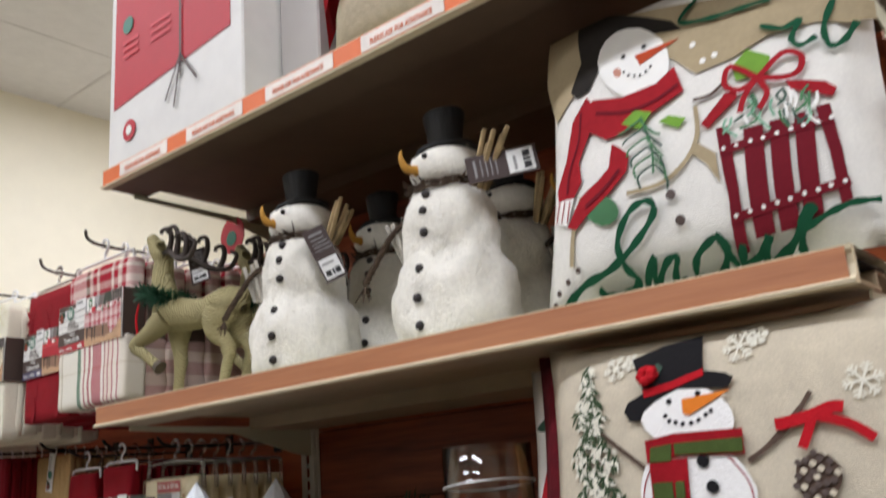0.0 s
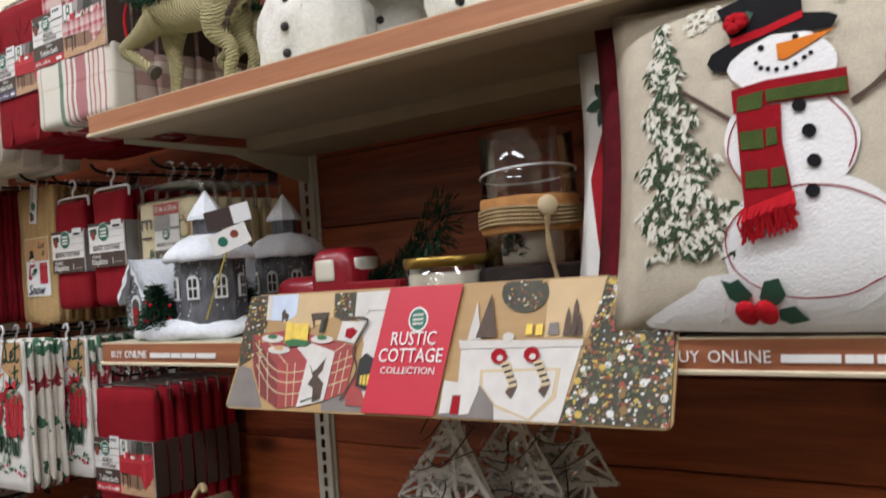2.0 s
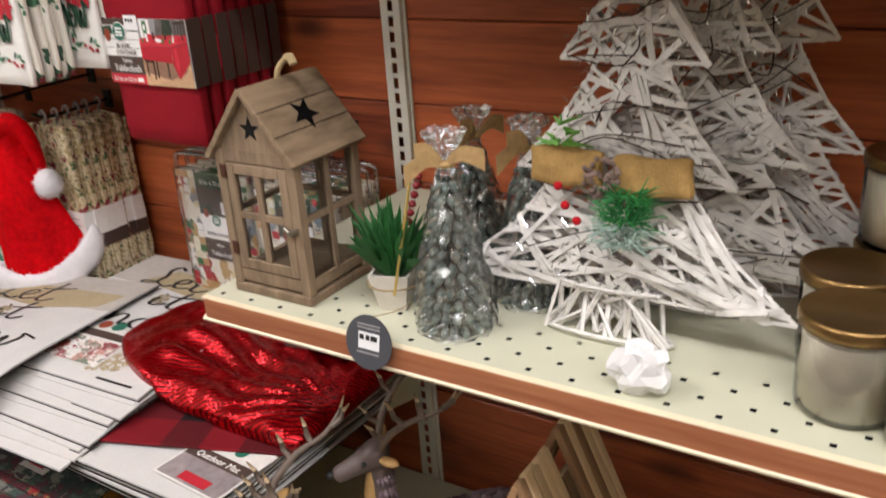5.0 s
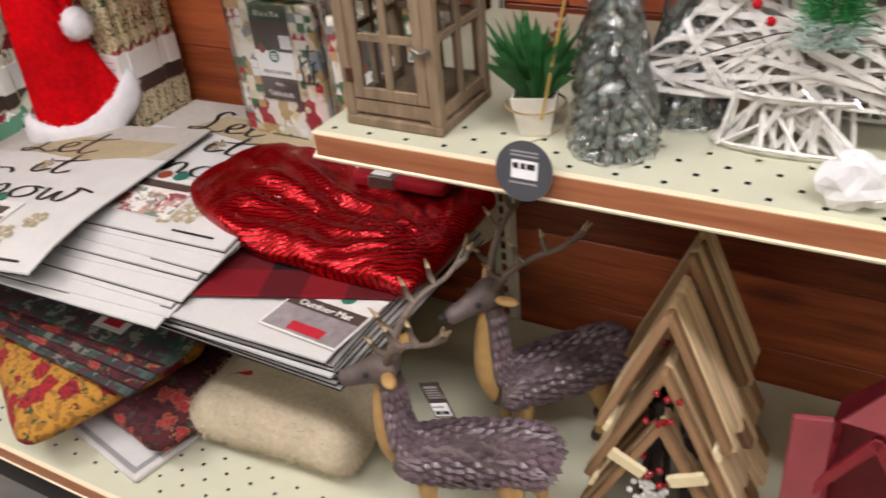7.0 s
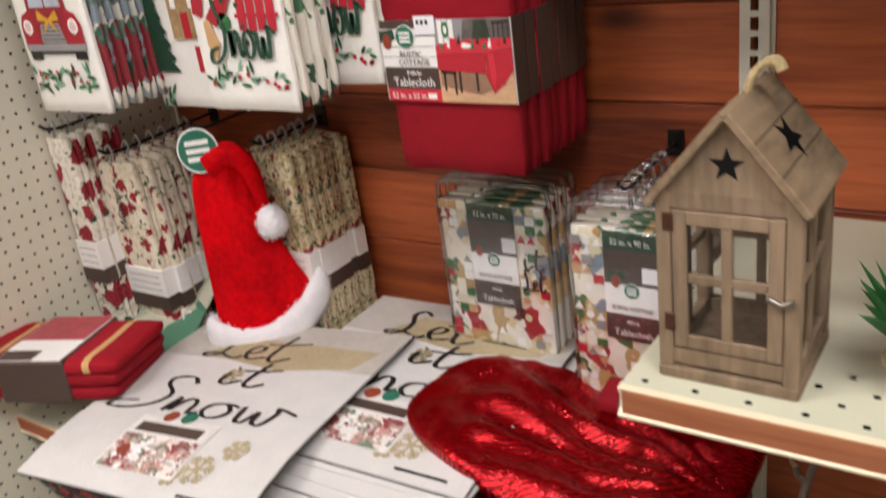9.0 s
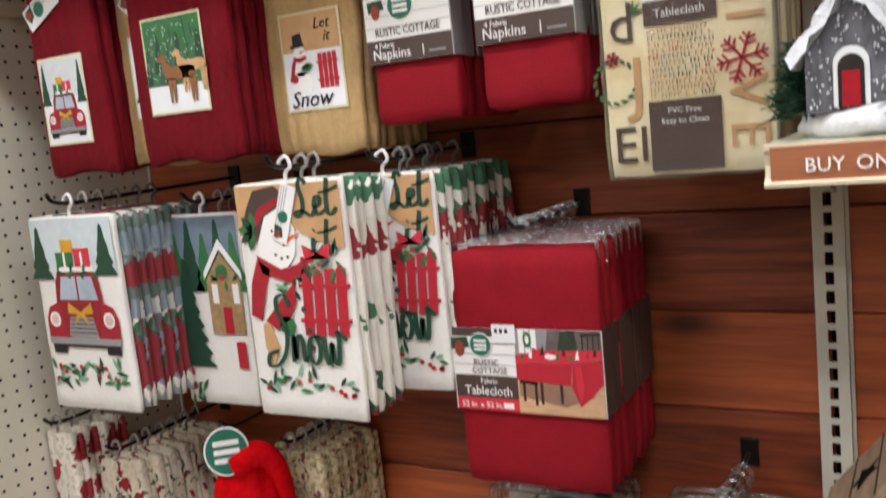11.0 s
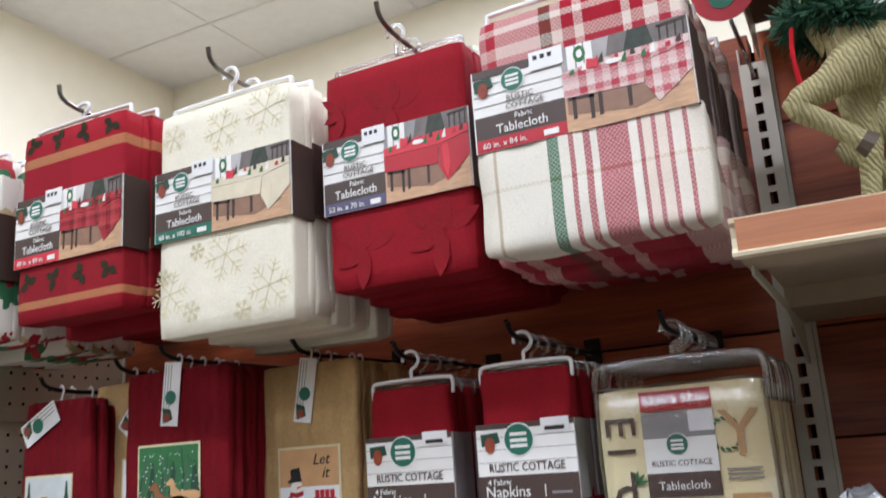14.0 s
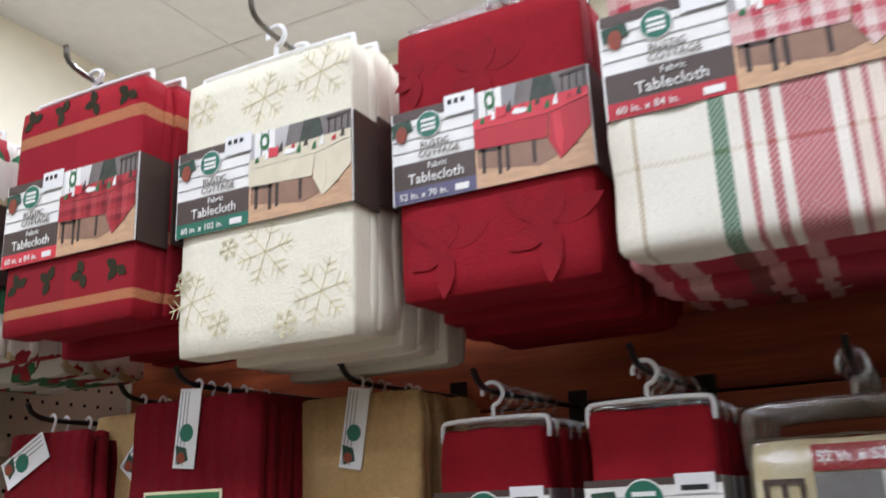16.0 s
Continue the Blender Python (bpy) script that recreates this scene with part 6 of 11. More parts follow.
def print_patchwork(size):
    def draw(t, w, z0, z1, y):
        h = z1 - z0
        cols = [GREENPR, TANPR, WHITE, REDPR, GREYPR, GOLDPR, WHITE, CREAMCL]
        rnd = random.Random(int(w * 1e4) + len(size))
        bms = [bmesh.new() for _ in cols]
        for c in range(11):
            for r in range(20):
                x0, z2 = w * (-0.5 + c / 11) + 0.001, z0 + h * r / 20 + 0.001
                if (abs(x0 + w / 22) < w * 0.2 and r > 5) or rnd.random() < 0.4:
                    continue
                i = rnd.randrange(len(cols))
                cw, ch = w / 11, h / 20
                if rnd.random() < 0.45:
                    poly([(x0, z2), (x0 + cw - 0.002, z2), (x0 + cw / 2, z2 + ch - 0.002)], y, 0.0004, bms[i])
                elif rnd.random() < 0.4:
                    poly(ring(x0 + cw / 2, z2 + ch / 2, cw * 0.4, 7), y, 0.0004, bms[i])
                else:
                    poly(R(x0, x0 + cw - 0.001, z2, z2 + ch - 0.001), y, 0.0004, bms[i])
        for i, bm in enumerate(bms):
            if len(bm.faces):
                part("patch_print", bm, cols[i], t)["kind"] = "stuff"
            else:
                bm.free()
        x0, x1 = -w * 0.22, w * 0.22
        pr(t, "base_panel", BROWNPR, R(x0, x1, z0, z0 + 0.19 * h), y - 0.0003)
        pr(t, "size_label", DKGREEN, R(x0, x1, z1 - 0.1 * h, z1 - 0.002), y - 0.0003)
        letters(size, 0.0125, WHITE, t, 0, y - 0.001, z1 - 0.075 * h, "CENTER", squeeze=0.85)
        pr(t, "photo", BROWNPR, R(x0, x1, z0 + 0.72 * h, z1 - 0.1 * h), y - 0.0003)
        cone_print(t, x0 + 0.018, z0 + 0.74 * h, 0.014, y - 0.001)
        pr(t, "label_white", WHITE, R(x0, x1, z0 + 0.56 * h, z0 + 0.72 * h), y - 0.0004)
        badge(t, 0.0, z0 + 0.69 * h, 0.011, y - 0.001)
        pr(t, "price_sticker", WHITEPL, R(x1 - 0.024, x1, z0 + 0.74 * h, z0 + 0.82 * h), y - 0.001)
        letters("RUSTIC COTTAGE", 0.0085, BROWNPR, t, 0, y - 0.001, z0 + 0.585 * h, "CENTER", squeeze=0.85)
        pr(t, "word_panel", BROWNPR, R(x0, x1, z0 + 0.42 * h, z0 + 0.56 * h), y - 0.0005)
        letters("PEVA", 0.008, WHITE, t, 0, y - 0.001, z0 + 0.51 * h, "CENTER")
        letters("Tablecloth", 0.014, WHITE, t, 0, y - 0.001, z0 + 0.445 * h, "CENTER", squeeze=0.95)
        script_word(t, "it", w * 0.27, z0 + 0.62 * h, 0.07, 0.05, 0.004, y - 0.001, BLACKPR)
        script_word(t, "Let", w * 0.27, z0 + 0.5 * h, 0.045, 0.05, 0.004, y - 0.001, BLACKPR)
    return draw


vinyl(-0.362, -0.128, 0.505, 0.808, 0.188, 4, 81, print_patchwork("52 in. x 70 in."), "patchwork print vinyl tablecloth in clear film", PATCHW, 0.026, 0.018)
vinyl(-0.112, -0.180, 0.525, 0.814, 0.180, 5, 82, print_patchwork("52 in. x 90 in."), "patchwork print vinyl tablecloth in clear film", PATCHW, 0.026, 0.018)


# ---- right bay ----
def drape(ob, fn, size=0.012):
    """Lay a flat print on a rounded front: fn(x, z) gives the surface's y."""
    bm = bmesh.new()
    bm.from_mesh(ob.data)
    for _ in range(4):
        bmesh.ops.triangulate(bm, faces=bm.faces[:])
        long = [e for e in bm.edges if e.calc_length() > size]
        if not long:
            break
        bmesh.ops.subdivide_edges(bm, edges=long, cuts=1)
    for v in bm.verts:
        v.co.y += fn(v.co.x, v.co.z)
    bm.to_mesh(ob.data)
    bm.free()
    return ob


def pillow_mesh(w, h, T, n=22, seed=0, wob=0.003):
    bm = bmesh.new()
    fn = lambda x, z: -T * (max(0.0, 1 - abs(2 * x / w) ** 3.2) * max(0.0, 1 - abs(2 * z / h) ** 3.2)) ** 0.6
    G = {}
    for s in (-1, 1):
        for i in range(n + 1):
            for j in range(n + 1):
                u, v = 2 * i / n - 1, 2 * j / n - 1
                x = w / 2 * u * (1 - 0.05 * (1 - v * v)) if abs(u) > 0.9 else w / 2 * u
                z = h / 2 * v * (1 - 0.05 * (1 - u * u)) if abs(v) > 0.9 else h / 2 * v
                y = -s * fn(w / 2 * u, h / 2 * v) + (s * 0.5 * wob * noise.noise(Vector((x * 14 + seed, z * 14, s))))
                G[s, i, j] = bm.verts.new((x, y, z))
        for i in range(n):
            for j in range(n):
                q = (G[s, i, j], G[s, i + 1, j], G[s, i + 1, j + 1], G[s, i, j + 1])
                bm.faces.new(q if s < 0 else q[::-1])
    bmesh.ops.remove_doubles(bm, verts=bm.verts[:], dist=0.0006)
    return bm, (lambda x, z: fn(x, z) - 0.0022)


def drape_all(root, fn, skip=()):
    for o in list(root.children):
        if o.name.split(".")[0] not in skip and o.type == "MESH":
            if o.matrix_basis != Matrix.Identity(4):
                o.data.transform(o.matrix_basis)
                o.matrix_basis = Matrix.Identity(4)
            drape(o, fn)


LINEN = mat("oatmeal_linen", "c8bda8", 0.95, var=0.14, scale=420, bump=0.5)
CANVAS = mat("white_canvas", "e9e6df", 0.95, var=0.07, scale=300, bump=0.6)
FELT = mat("white_felt", "ebe9e6", 0.95, var=0.04, scale=200, bump=0.5)
BLACKFELT = mat("black_felt", "1b1a1c", 0.95, var=0.1, scale=200, bump=0.3)
REDKNIT = mat("red_knit", "9a1420", 0.95, var=0.2, scale=500, bump=0.8)
GREENKNIT = mat("green_knit", "4a5a2c", 0.95, var=0.2, scale=500, bump=0.8)
ORANGEFELT = mat("orange_felt", "d97a2a", 0.9, var=0.08)
REDFELT = mat("red_felt", "b01420", 0.9, var=0.12, scale=200, bump=0.4)
MAROON = mat("maroon_print", "6d1220", 0.85, var=0.1, scale=200)
CRIMSON = mat("crimson_print", "9c1a24", 0.85, var=0.15, scale=120)
TANFLAT = mat("tan_canvas_print", "a8987a", 0.9, var=0.1, scale=200)
STEM = mat("brown_stitch", "55443a", 0.9)
CORALNOSE = mat("rust_print", "b5492a", 0.9)


def pairs(v):
    return [(v[i] / 1000, v[i + 1] / 1000) for i in range(0, len(v), 2)]


def art(p, name, material, layer, *v):
    """A flat printed or felt shape on a pillow, in millimetres from its middle."""
    felt = p is pb
    pts = pairs(v)
    if name == "snow_felt":
        pts = [(a.x, a.y) for a in spline([(a, b, 0) for a, b in pts + pts[:1]], 5)][:-1]
    pr(p, name, material, pts, -0.0003 - layer * (0.00045 if felt else 0.0003), 0.0008 if felt else 0.0003)


def brush(p, name, material, layer, w, *v):
    pts = [(a.x, a.y) for a in spline([(a, b, 0) for a, b in pairs(v)], 6)]
    thin = name == "script_letter"
    part(name, stroke(pts, [w / 1000 * ((0.72 + 0.4 * math.sin(i * 0.6) ** 2) if thin else 1.0) for i in range(len(pts))], -0.0003 - layer * 0.0004, 0.0003), material, p)


def dots(p, name, material, layer, r, *v):
    for a, b in pairs(v):
        pr(p, name, material, ring(a, b, r / 1000, 12), -0.0003 - layer * 0.00045, 0.0003 if p is not pb else 0.0012)


FIRST = mat("fir_stitch_green", "3a4a33", 0.9, var=0.2, scale=200)
SNOWST = mat("snow_stitch", "dcd8c8", 0.95, var=0.06)
HATPR = mat("charcoal_print", "2a2622", 0.9, var=0.2, scale=150)
CHEEK = mat("cheek_print", "c08a78", 0.9)
LEAFB = mat("leaf_bright_print", "6f9a3a", 0.8, var=0.2)
PILSCRIPT = mat("script_green", "0f4a30", 0.85, var=0.15)
pb = None

# pillow with the sled, on the upper shelf
pa = thing("throw_pillow", "white canvas pillow printed with snowman and sled", "pillow", 1.060, -0.365, ZA + 0.190, rx=-11)
bm, fnA = pillow_mesh(0.392, 0.378, 0.052, seed=2)
part("cover", bm, CANVAS, pa, smooth=True)
art(pa, "sky_print", TANFLAT, 0, -193, 186, -152, 186, 39, 118, 193, 66, 193, 43, 173, 37, 145, 43, 99, 41, 62, 28, 24, 25, -2, 55, -83, 92, -134, 61, -161, 40, -193, 125)
art(pa, "hill_print", TANFLAT, 0, 17, -53, 38, -74, 39, -106, 27, -82, 13, -67)
brush(pa, "body_line", TANFLAT, 1, 5, 21, -14, 21, -47, 7, -72, -22, -89, -63, -89)
brush(pa, "body_line", TANFLAT, 1, 6, -121, -75, -135, -105, -145, -147)
art(pa, "hat_print", HATPR, 2, -136, 69, -121, 105, -136, 162, -144, 186, -108, 186, -1, 107, 11, 89, -45, 106, -84, 100, -97, 77, -108, 58, -126, 56)
art(pa, "face_print", WHITE, 3, -4, 51, -7, 36, -15, 26, -26, 21, -41, 21, -56, 27, -71, 39, -83, 54, -92, 73, -96, 93, -93, 110, -86, 122, -73, 128, -58, 126, -40, 117, -25, 102, -13, 86, -6, 67)
art(pa, "cheek_print", CHEEK, 4, -63, 62, -64, 58, -68, 58, -72, 62, -74, 67, -72, 71, -68, 71, -64, 67)
art(pa, "nose_print", CORALNOSE, 5, -46, 78, -19, 78, 8, 78, -20, 68, -39, 62)
dots(pa, "eye_print", BLACKPR, 5, 3, -60, 83, -34, 85)
dots(pa, "mouth_print", BLACKPR, 5, 1.6, -59, 61, -53, 54, -46, 50, -39, 48, -32, 50, -26, 54)
art(pa, "scarf_print", CRIMSON, 4, -102, 42, -63, 29, -21, 30, 1, 43, 10, 9, -23, -3, -59, -18, -85, -17, -108, 2, -112, 26)
brush(pa, "scarf_stripe", MAROON, 5, 4, -97, 22, -58, 8, -22, 9, 5, 19)
art(pa, "scarf_tail", CRIMSON, 4, -111, 50, -100, 34, -108, -2, -123, -31, -120, -57, -132, -72, -157, -67, -159, -53, -143, -22, -132, 26)
brush(pa, "scarf_stripe", MAROON, 5, 3, -119, 32, -123, -5, -137, -38, -142, -64)
art(pa, "fringe_print", WHITE, 4, -157, -67, -132, -72, -144, -103, -163, -92)
brush(pa, "fringe_line", CRIMSON, 5, 1.6, -154, -67, -161, -91)
brush(pa, "fringe_line", CRIMSON, 5, 1.6, -146, -71, -153, -95)
brush(pa, "fringe_line", CRIMSON, 5, 1.6, -138, -74, -144, -98)
art(pa, "bird_print", CRIMSON, 6, -77, -25, -67, -34, -56, -46, -61, -65, -85, -84, -116, -100, -131, -110, -144, -104, -121, -75, -96, -63, -82, -53)
brush(pa, "wing_print", MAROON, 7, 4, -68, -60, -90, -77, -115, -89)
art(pa, "mitten_print", GREENPR, 5, -74, -106, -77, -113, -86, -117, -96, -116, -106, -110, -114, -102, -116, -93, -112, -85, -104, -82, -93, -83, -82, -89, -76, -97)
art(pa, "leaf_bright", LEAFB, 6, -64, -5, -47, 6, -27, -4, -42, -20)
art(pa, "leaf_bright", LEAFB, 6, -20, -19, -8, -15, 11, -25, 2, -34)
brush(pa, "fir_needle", FOLIAGE[0], 7, 2.6, -41, -9, -61, -17, -68, -18)
brush(pa, "fir_needle", FOLIAGE[0], 7, 2.6, -41, -9, -28, -28, -18, -35)
brush(pa, "fir_needle", FOLIAGE[1], 7, 2.6, -39, -21, -58, -28, -63, -33)
brush(pa, "fir_needle", FOLIAGE[1], 7, 2.6, -39, -21, -25, -40, -17, -49)
brush(pa, "fir_needle", FOLIAGE[0], 7, 2.6, -35, -33, -55, -41, -58, -49)
brush(pa, "fir_needle", FOLIAGE[0], 7, 2.6, -35, -33, -23, -52, -17, -62)
brush(pa, "fir_needle", FOLIAGE[1], 7, 2.6, -33, -45, -52, -53, -53, -63)
brush(pa, "fir_needle", FOLIAGE[1], 7, 2.6, -33, -45, -20, -63, -16, -75)
brush(pa, "fir_needle", FOLIAGE[0], 7, 2.6, -30, -56, -50, -64, -49, -77)
brush(pa, "fir_needle", FOLIAGE[0], 7, 2.6, -30, -56, -17, -74, -16, -87)
brush(pa, "fir_needle", FOLIAGE[1], 7, 2.6, -27, -67, -46, -75, -45, -90)
brush(pa, "fir_needle", FOLIAGE[1], 7, 2.6, -27, -67, -15, -85, -15, -99)
brush(pa, "fir_needle", FOLIAGE[0], 7, 2.6, -40, -6, -29, -46, -29, -77)
dots(pa, "button_print", BROWNPR, 5, 5.5, -13, -105, -7, -133)
dots(pa, "button_print", BROWNPR, 5, 3.6, -136, -154, -153, -162, -169, -170, -178, -181)
brush(pa, "arm_line", STEM, 4, 4, 20, -7, 38, -8, 55, 2)
art(pa, "present_print", LEAFB, 3, 62, 16, 79, 32, 101, 16, 95, -2, 66, -1)
art(pa, "sled_rail", MAROON, 3, 41, -48, 54, -49, 56, -116, 53, -174, 40, -178, 45, -123)
art(pa, "sled_rail", MAROON, 3, 135, -53, 147, -51, 151, -99, 152, -147, 142, -150, 141, -102)
art(pa, "sled_slat", MAROON, 3, 68, -57, 87, -58, 81, -164, 62, -165)
art(pa, "sled_slat", MAROON, 3, 93, -57, 110, -57, 104, -163, 86, -164)
art(pa, "sled_slat", MAROON, 3, 116, -56, 133, -55, 126, -161, 109, -162)
brush(pa, "sled_bar", MAROON, 4, 9, 43, -75, 97, -72, 147, -67)
brush(pa, "sled_bar", MAROON, 4, 9, 45, -144, 100, -139, 153, -131)
dots(pa, "rivet_print", WHITE, 5, 2.2, 47, -73, 60, -73, 74, -73, 86, -73, 99, -72, 112, -71, 123, -70, 135, -69, 147, -67)
dots(pa, "rivet_print", WHITE, 5, 2.2, 49, -142, 63, -141, 76, -140, 89, -139, 101, -138, 114, -136, 126, -135, 137, -133, 149, -131)
brush(pa, "fir_needle", WHITE, 6, 2.6, 73, -36, 71, -44, 74, -55)
brush(pa, "fir_needle", FOLIAGE[1], 6, 2.6, 110, -26, 103, -33, 115, -47)
brush(pa, "fir_needle", FOLIAGE[2], 6, 2.6, 76, -27, 82, -38, 74, -46)
brush(pa, "fir_needle", FOLIAGE[0], 6, 2.6, 127, -38, 128, -47, 118, -54)
brush(pa, "fir_needle", FOLIAGE[1], 6, 2.6, 108, -48, 108, -56, 111, -67)
brush(pa, "fir_needle", WHITE, 6, 2.6, 114, -26, 116, -36, 114, -46)
brush(pa, "fir_needle", FOLIAGE[0], 6, 2.6, 80, -22, 84, -33, 78, -41)
brush(pa, "fir_needle", FOLIAGE[1], 6, 2.6, 116, -49, 117, -57, 122, -68)
brush(pa, "fir_needle", FOLIAGE[2], 6, 2.6, 87, -45, 85, -53, 94, -66)
brush(pa, "fir_needle", FOLIAGE[0], 6, 2.6, 132, -28, 126, -35, 124, -44)
brush(pa, "fir_needle", WHITE, 6, 2.6, 138, -37, 138, -45, 132, -53)
brush(pa, "fir_needle", FOLIAGE[2], 6, 2.6, 99, -34, 96, -42, 99, -53)
brush(pa, "fir_needle", FOLIAGE[0], 6, 2.6, 104, -48, 105, -58, 111, -69)
brush(pa, "fir_needle", FOLIAGE[1], 6, 2.6, 127, -51, 128, -60, 118, -67)
brush(pa, "fir_needle", FOLIAGE[2], 6, 2.6, 128, -51, 131, -60, 126, -69)
brush(pa, "fir_needle", WHITE, 6, 2.6, 117, -30, 120, -40, 117, -50)
brush(pa, "fir_needle", FOLIAGE[1], 6, 2.6, 79, -23, 83, -34, 88, -45)
brush(pa, "fir_needle", FOLIAGE[2], 6, 2.6, 58, -42, 56, -50, 48, -57)
brush(pa, "fir_needle", FOLIAGE[0], 6, 2.6, 78, -43, 82, -53, 65, -57)
brush(pa, "fir_needle", FOLIAGE[1], 6, 2.6, 109, -25, 111, -35, 103, -43)
brush(pa, "fir_needle", WHITE, 6, 2.6, 129, -51, 128, -60, 137, -72)
brush(pa, "fir_needle", FOLIAGE[0], 6, 2.6, 81, -24, 82, -33, 68, -39)
brush(pa, "fir_needle", FOLIAGE[1], 6, 2.6, 70, -32, 71, -42, 60, -48)
brush(pa, "fir_needle", FOLIAGE[2], 6, 2.6, 53, -42, 50, -51, 62, -65)
brush(pa, "fir_needle", FOLIAGE[0], 6, 2.6, 132, -35, 131, -43, 130, -54)
brush(pa, "fir_needle", WHITE, 6, 2.6, 110, -41, 110, -49, 110, -59)
art(pa, "ribbon_print", CRIMSON, 7, 26, -39, 54, -12, 65, -14, 65, -22, 33, -46)
art(pa, "ribbon_print", CRIMSON, 7, 112, -17, 146, -27, 155, -36, 150, -45, 116, -28)
brush(pa, "bow_line", CRIMSON, 8, 6, 87, -6, 62, 16, 55, -3, 69, -14, 87, -7, 113, 14, 129, 6, 126, -10, 112, -14, 87, -6)
brush(pa, "bow_line", CRIMSON, 8, 6, 87, -7, 74, -22, 67, -40)
brush(pa, "bow_line", CRIMSON, 8, 6, 87, -7, 95, -26, 86, -42)
dots(pa, "snow_print", WHITE, 2, 3.5, 23, 62, 46, 39, 33, 37)
brush(pa, "script_letter", PILSCRIPT, 10, 8, -164, -186, -131, -171, -92, -162, -57, -143, -33, -119, -39, -105, -60, -111, -79, -138, -77, -163, -67, -178, -81, -186, -104, -186, -115, -178)
brush(pa, "script_letter", PILSCRIPT, 10, 7, -61, -186, -43, -161, -50, -186, -30, -168, -19, -167, -28, -186, -15, -186)
brush(pa, "script_letter", PILSCRIPT, 10, 7, 25, -156, 3, -169, -4, -186, 21, -186, 34, -167, 26, -157, 38, -184)
brush(pa, "script_letter", PILSCRIPT, 10, 8, 49, -168, 44, -186, 66, -177, 75, -166, 66, -186, 90, -179, 114, -157, 119, -149, 109, -156, 101, -180, 99, -186)
brush(pa, "script_letter", PILSCRIPT, 10, 6, 105, -168, 130, -158, 152, -152, 174, -152)
brush(pa, "script_letter", PILSCRIPT, 10, 6, 30, 123, 10, 99, 39, 87, 76, 84, 107, 83)
brush(pa, "script_letter", PILSCRIPT, 10, 6, 95, 53, 117, 42, 132, 48, 123, 28, 130, 17, 145, 24)
brush(pa, "script_letter", PILSCRIPT, 10, 6, 163, 65, 152, 33, 155, 11, 167, 15, 179, 36)
drape_all(pa, fnA, ("cover",))

# appliqued snowman pillow, a plaid one and a printed one behind it
pb = thing("throw_pillow", "oatmeal linen pillow with felt snowman applique", "pillow", 1.092, -0.452, ZB + 0.160, rx=-9)
PW, PH = 0.43, 0.318
bm, fnB = pillow_mesh(PW, PH, 0.05, seed=5)
part("cover", bm, LINEN, pb, smooth=True)
y0 = -0.0004
art(pb, "snow_felt", FELT, 0, -150, -137, -120, -124, -92, -112, 57, -116, 110, -122, 190, -134, 200, -157, -148, -157)
art(pb, "body_felt", FELT, 2, 52, -96, 50, -108, 45, -119, 36, -128, 26, -136, 13, -143, -1, -147, -16, -150, -32, -150, -45, -147, -58, -142, -69, -134, -79, -125, -85, -114, -88, -102, -89, -89, -85, -77, -80, -65, -71, -54, -59, -46, -46, -40, -31, -36, -16, -35, -2, -36, 12, -41, 24, -47, 35, -55, 43, -64, 49, -74, 52, -85)
art(pb, "body_felt", FELT, 3, 23, -15, 21, -23, 18, -32, 12, -40, 3, -45, -7, -49, -18, -51, -29, -51, -42, -50, -52, -45, -63, -38, -72, -31, -79, -22, -83, -11, -84, -1, -82, 9, -78, 19, -70, 26, -61, 32, -50, 36, -38, 37, -25, 36, -14, 34, -3, 28, 7, 22, 14, 13, 19, 4, 23, -5)
art(pb, "head_felt", FELT, 4, 9, 51, 7, 45, 4, 39, -2, 34, -10, 31, -19, 29, -29, 29, -40, 31, -51, 34, -60, 40, -69, 46, -76, 53, -80, 61, -82, 69, -80, 76, -76, 83, -69, 87, -61, 91, -51, 92, -40, 92, -29, 89, -18, 85, -9, 80, -1, 73, 5, 66, 8, 59)
brush(pb, "outline_stitch", REDKNIT, 5, 1.2, 49, -94, 46, -103, 42, -111, 35, -119, 25, -124, 13, -130, 0, -133, -14, -134, -28, -134, -42, -132, -55, -128, -66, -122, -75, -115, -82, -106, -85, -96, -86, -87, -84, -77, -78, -68, -69, -60, -59, -53, -46, -49, -33, -46, -18, -45, -4, -47, 9, -50, 21, -55, 32, -61, 40, -68, 45, -76, 49, -85, 49, -94)
brush(pb, "outline_stitch", REDKNIT, 5, 1.2, 14, -35, 20, -17, 16, 3, 1, 23)
brush(pb, "outline_stitch", REDKNIT, 5, 1.2, -70, -38, -80, -16, -79, 2, -73, 16)
art(pb, "hat_felt", BLACKFELT, 6, -98, 71, -94, 80, -77, 87, -84, 106, -93, 124, -61, 133, -22, 138, -18, 101, 3, 96, 10, 91, 5, 82, -15, 84, -43, 87, -64, 79, -77, 70, -81, 61, -92, 62)
art(pb, "hat_band", REDFELT, 8, -78, 90, -50, 94, -18, 103, -17, 96, -48, 87, -76, 82)
art(pb, "nose_felt", ORANGEFELT, 8, -38, 76, -15, 78, 8, 80, -12, 70, -31, 61, -37, 63)
dots(pb, "stitch_dot", BLACKFELT, 7, 1.9, -55, 63, -51, 58, -45, 56, -38, 54, -30, 54, -23, 56, -16, 60, -11, 63)
dots(pb, "stitch_dot", BLACKFELT, 7, 2.6, -51, 76, -23, 80)
dots(pb, "button", BLACKFELT, 9, 5.6, -21, 20, -14, -2, -11, -27, -13, -51)
art(pb, "scarf_band", REDKNIT, 9, -76, 42, -47, 46, 16, 45, 17, 23, -43, 26, -74, 21)
art(pb, "scarf_stripe", GREENKNIT, 12, -47, 37, 16, 37, 16, 25, -46, 27)
art(pb, "scarf_stripe", GREENKNIT, 12, -70, 35, -49, 37, -50, 22, -71, 22)
